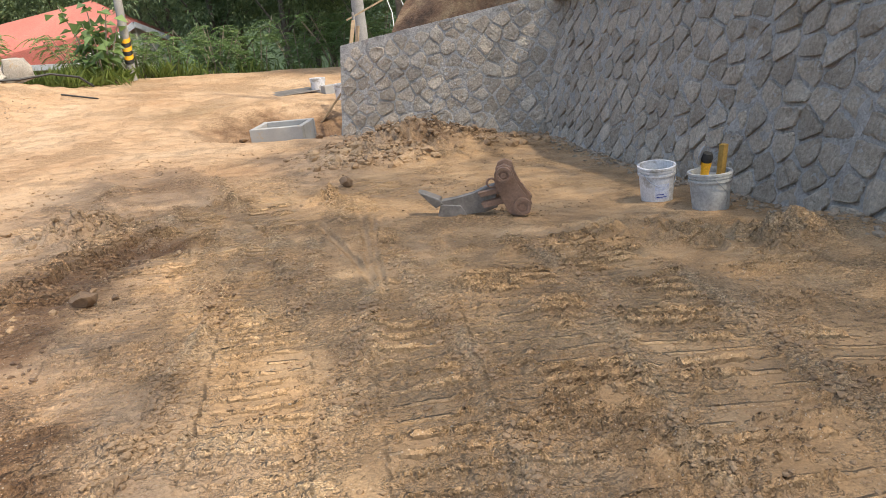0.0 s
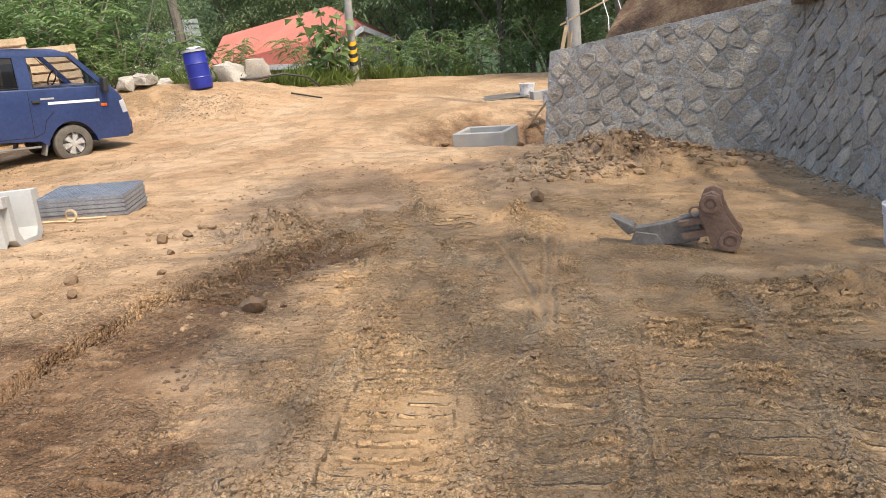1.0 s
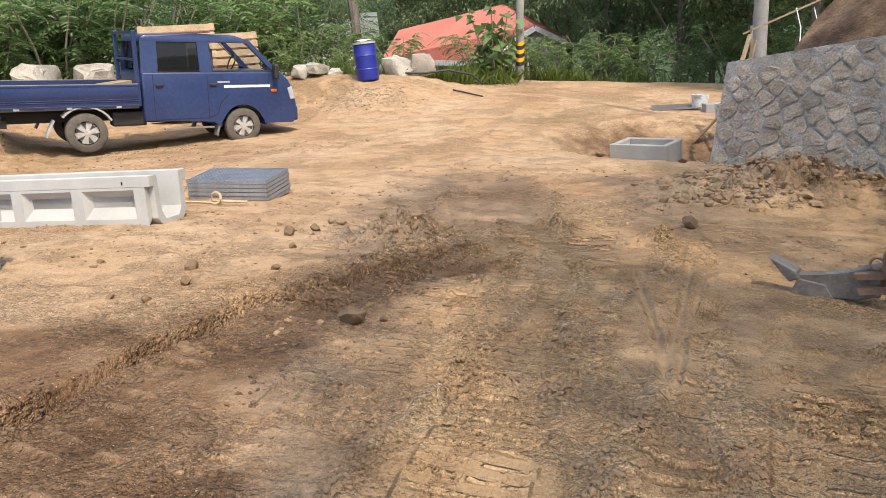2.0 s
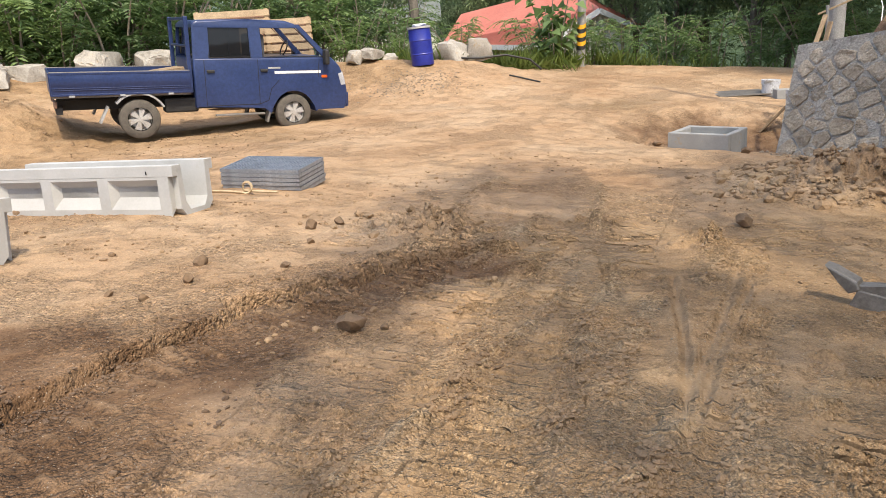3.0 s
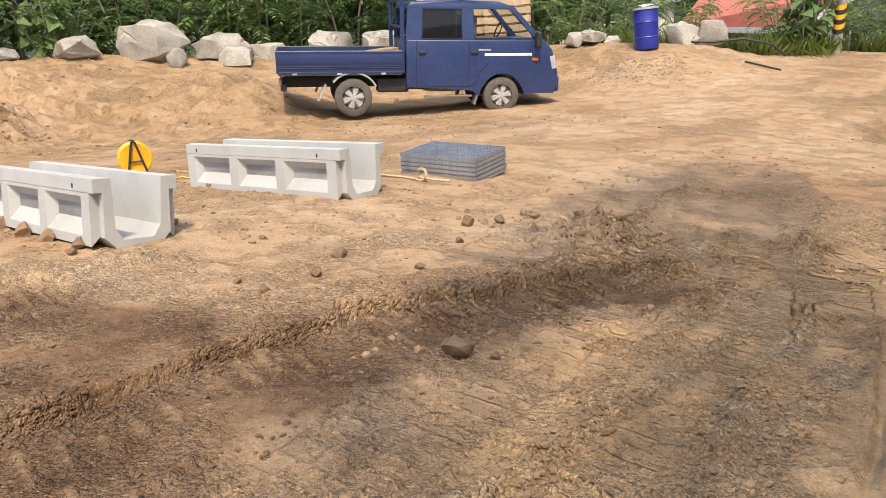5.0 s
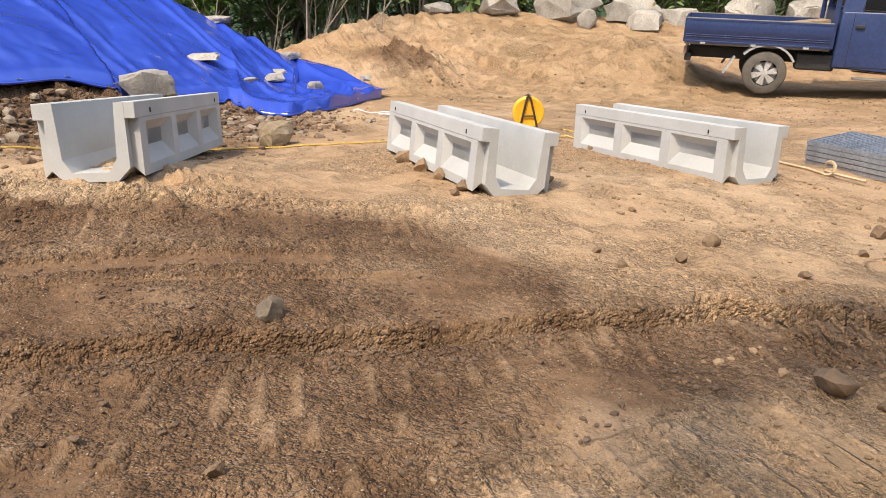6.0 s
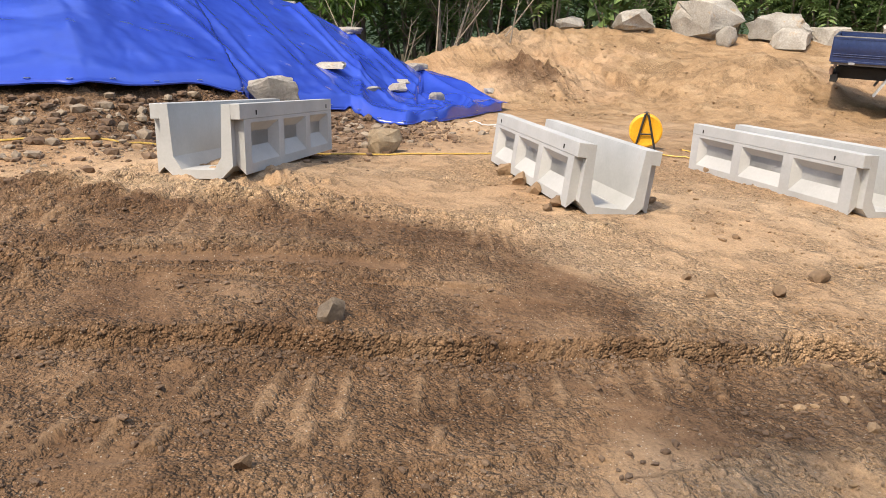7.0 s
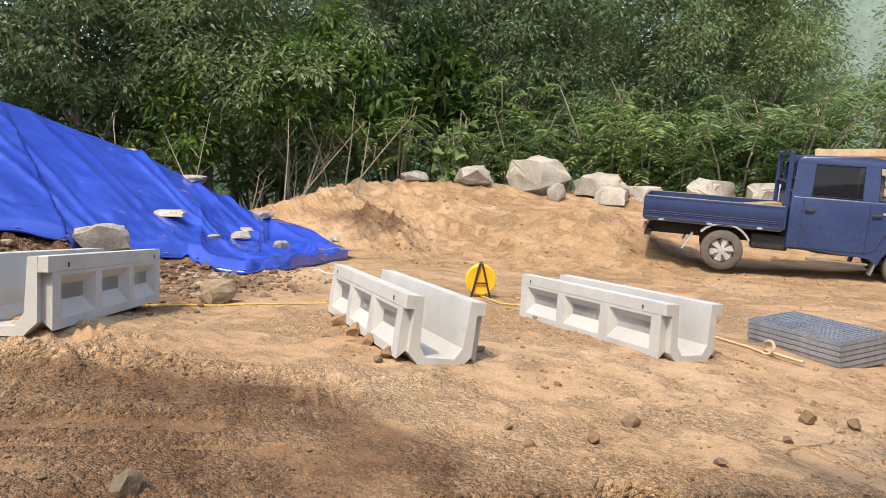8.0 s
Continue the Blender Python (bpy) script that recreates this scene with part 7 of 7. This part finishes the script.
def house():
    th = thing("house", pose(0, 0, 0), "single-storey house with a red hipped roof", "house")
    flc, apex, rr, P = Vector((-4.36, 30.8, 0.32)), Vector((-2.26, 31.57, 1.51)), Vector((-1.17, 32.67, 0.89)), Vector((-3.9, 34.87, 2.52))
    L, Le, back = Vector((-9.6, 38.4, 1.85)), Vector((-9.4, 34.4, 0.55)), Vector((-0.7, 38.0, 0.6))
    roof = slab("roof", (flc, apex, P, L, Le), M_ROOF, th, 0.14, "faded red sheet roof")
    slab("roof_side", (apex, rr, back, P), M_ROOF, th, 0.14)
    slab("roof_back", (P, back, Vector((-9.5, 42, 0.4)), L), M_ROOF, th, 0.14)
    for a, b in ((flc, apex), (apex, rr), (Le, flc)):
        d = (b - a)
        ob = part("fascia", boxed((d.length, 0.05, 0.20), (d.length / 2, 0, 0)), M_WHITE, th, "white fascia board")
        ob.matrix_world = Matrix.Translation(a + Vector((0, -0.06, -0.10))) @ d.to_track_quat("X", "Z").to_matrix().to_4x4()
    slab("gable_wall", (flc + Vector((0.5, 0.3, -0.1)), apex + Vector((0, 0.3, -0.2)), rr + Vector((-0.3, 0.3, -0.1)), Vector((-1.45, 32.9, -3)), Vector((-3.9, 31.1, -3))), M_PLASTER, th, 0.2, "cream plastered gable wall")
    wall = slab("front_wall", (Vector((-9.3, 34.9, -3)), Vector((-4.1, 31.3, -3)), Vector((-4.1, 31.3, 0.30)), Vector((-9.3, 34.9, 0.52))), M_GREEN_PL, th, 0.2, "pale green plastered wall")
    for k, f in enumerate((0.12, 0.34, 0.6)):
        p = Vector((-4.1, 31.3, -0.7)).lerp(Vector((-9.3, 34.9, -0.6)), f)
        w = part("window", boxed((1.2, 0.10, 1.0), (0, 0, 0)), M_TINT, th, "dark window")
        w.matrix_world = Matrix.Translation(p + Vector((-0.02, -0.06, 0))) @ pose(0, 0, 0, 0, 0, -38)
        for s in (-1, 0, 1):
            fr = part("window_frame", boxed((0.06, 0.14, 1.04), (s * 0.6, 0, 0)), M_WHITE, w)


house()
th = thing("house", pose(-14.6, 40.0, 1.0, 0, 0, 18), "distant low building with a grey sheet roof", "house")
part("wall", boxed((6, 4, 4.0), (0, 0, -1.2)), M_PLASTER, th)
slab("roof", (Vector((-3.3, -2.4, 0.6)), Vector((3.3, -2.4, 0.6)), Vector((3.3, 0, 1.9)), Vector((-3.3, 0, 1.9))), M_GREYROOF, th, 0.1, "grey sheet roof")
slab("roof_back", (Vector((-3.3, 2.4, 0.6)), Vector((3.3, 2.4, 0.6)), Vector((3.3, 0, 1.9)), Vector((-3.3, 0, 1.9))), M_GREYROOF, th, 0.1)

# ---- far wooded hills ----
M_HILL = surface("far_woods", [(0.3, (0.020, 0.042, 0.018)), (0.7, (0.050, 0.085, 0.038))], 0.10, 1.2, 0.95, bump=1.0, bump_scale=0.5, dist=1.0)
# pale blue-green base colour stands in for the haze of distance
M_HAZE_TINT = surface("haze_tinted_hills", [(0.3, (0.10, 0.15, 0.125)), (0.7, (0.15, 0.20, 0.17))], 0.02, 0.3, 0.95, bump=0.0)


def hill(name, ring, a0, a1, height, mat, label, seed):
    V, F, n = [], [], 120
    for i in range(n):
        a = radians(a0 + (a1 - a0) * i / (n - 1))
        top = height * (0.75 + 0.5 * noise.noise(Vector((i * 0.09, seed, 0))) + 0.12 * noise.noise(Vector((i * 0.6, seed, 4))))
        for q, (dr, f) in enumerate(((-14, -0.35), (0, 0.55), (8, 0.9), (18, 1.0), (40, 0.9))):
            R = ring + dr
            V.append((-2 + R * math.sin(a), 8 + R * math.cos(a), -6 + (top + 6) * max(f, 0) - (3 if f < 0 else 0)))
    for i in range(n - 1):
        for j in range(4):
            F.append((i * 5 + j, (i + 1) * 5 + j, (i + 1) * 5 + j + 1, i * 5 + j + 1))
    me = bpy.data.meshes.new(name)
    me.from_pydata(V, [], F)
    me.polygons.foreach_set("use_smooth", [True] * len(F))
    me.materials.append(mat)
    return tagged(new(name, me), label, "hill", kind="structure")


hill("backdrop", 58, -150, -42, 15, M_HILL, "dark wooded slope behind the trees", 1)
hill("backdrop", 62, -29, 80, 15, M_HILL, "dark wooded slope beyond the houses", 2)
hill("backdrop", 62, 80, 215, 12, M_HILL, "wooded slope closing the valley", 3)
hill("backdrop", 420, -75, -15, 150, M_HAZE_TINT, "far hills across the valley, coloured pale to imitate haze", 4)
# ---- the tree that shades the near ground ----
def shade_at(x, y):
    """How much of the sun its crown takes from a spot on the ground."""
    edge = np.interp(y, [-3, 2.5, 4.0, 5.2, 6.0, 7.2, 9.3, 11.2, 12.0], [-0.3, -0.45, -0.85, -1.1, -1.5, -1.8, -1.9, -1.5, -0.6])
    s = np.clip((x - edge) / 0.4, 0, 1) * np.clip((np.where(x > 1.2, 14.6, 11.6) - y + 0.2 * (x - 2)) / 0.5, 0, 1)
    for pts, w in (([(0.30, 2.6), (0.12, 4.1), (-0.05, 4.75), (-0.16, 5.2), (-0.26, 5.95)], 0.26), ([(-0.1, 11.2), (0.35, 9.4), (0.45, 8.1), (1.0, 7.3), (1.5, 6.7)], 0.34), ([(0.62, 4.95), (0.7, 5.1)], 0.13), ([(-1.9, 6.3), (-1.7, 5.5), (-2.3, 5.2)], 0.22), ([(1.18, 4.3), (1.24, 4.4)], 0.14), ([(2.3, 8.4), (2.5, 8.3)], 0.25)):
        dd = line_dist(x, y, pts)[0]
        s = s * np.clip((dd - w * 0.8) / (w * 0.45), 0, 1)
    return s


def shade_tree():
    th = thing("shade_tree", pose(7.6, -3.4, 4.2), "tall leafy tree whose crown shades the yard", "tree")
    rnd = np.random.RandomState(71)
    gx, gy = np.meshgrid(np.arange(-4.6, 5.2, 0.10), np.arange(-3.0, 14.5, 0.10))
    x, y = (g.ravel() + rnd.uniform(-0.06, 0.06, g.size) for g in (gx, gy))
    n = len(x)
    keep = rnd.rand(n) < np.where(x > 4.8, 0.0, shade_at(x, y)) * np.where((x > 1.2) & (y > 10.3), 0.95, 1.0) * np.where((x > 1.5) & (y > 6.5) & (y < 9.6), 0.32, np.where((x > 2.7) & (y < 10.3), 0.6, 0.88))
    x, y = x[keep], y[keep]
    hgt = rnd.uniform(6.8, 9.2, len(x))
    s = np.array(to_sun)
    c = np.stack([x, y, ground_form(x, y)], -1) + s * (hgt / s[2])[:, None]
    per = 4
    p = np.repeat(c, per, 0) + rnd.normal(0, 0.09, (len(c) * per, 3))
    ln = rnd.uniform(0.08, 0.15, len(p))
    o = np.array([7.6, -3.4, 4.2])
    ob = new("crown", leaf_mesh("crown", p - o, rnd.normal(0, 1, (len(p), 3)) * np.array([1, 1, 0.4]), ln, ln * 0.7, M_LEAF, 72))
    ob.parent = th
    part("trunk", tube([(0, 0, -1.5), (-0.1, 0.1, 1.0), (-0.5, 0.4, 2.6), (-1.6, 1.2, 4.2)], 0.32, 10, 0.5), M_BARK, th, smooth=True)
    limbs = bmesh.new()
    for k in range(12):
        e = c[rnd.randint(len(c))] - o
        tube([(-0.4, 0.35, 2.4), tuple(0.5 * e + np.array([0, 0, 2.0])), tuple(e + np.array([0, 0, 0.2]))], 0.07, 6, 0.3, limbs)
    part("branchwork", limbs, M_BARK, th, smooth=True)


shade_tree()
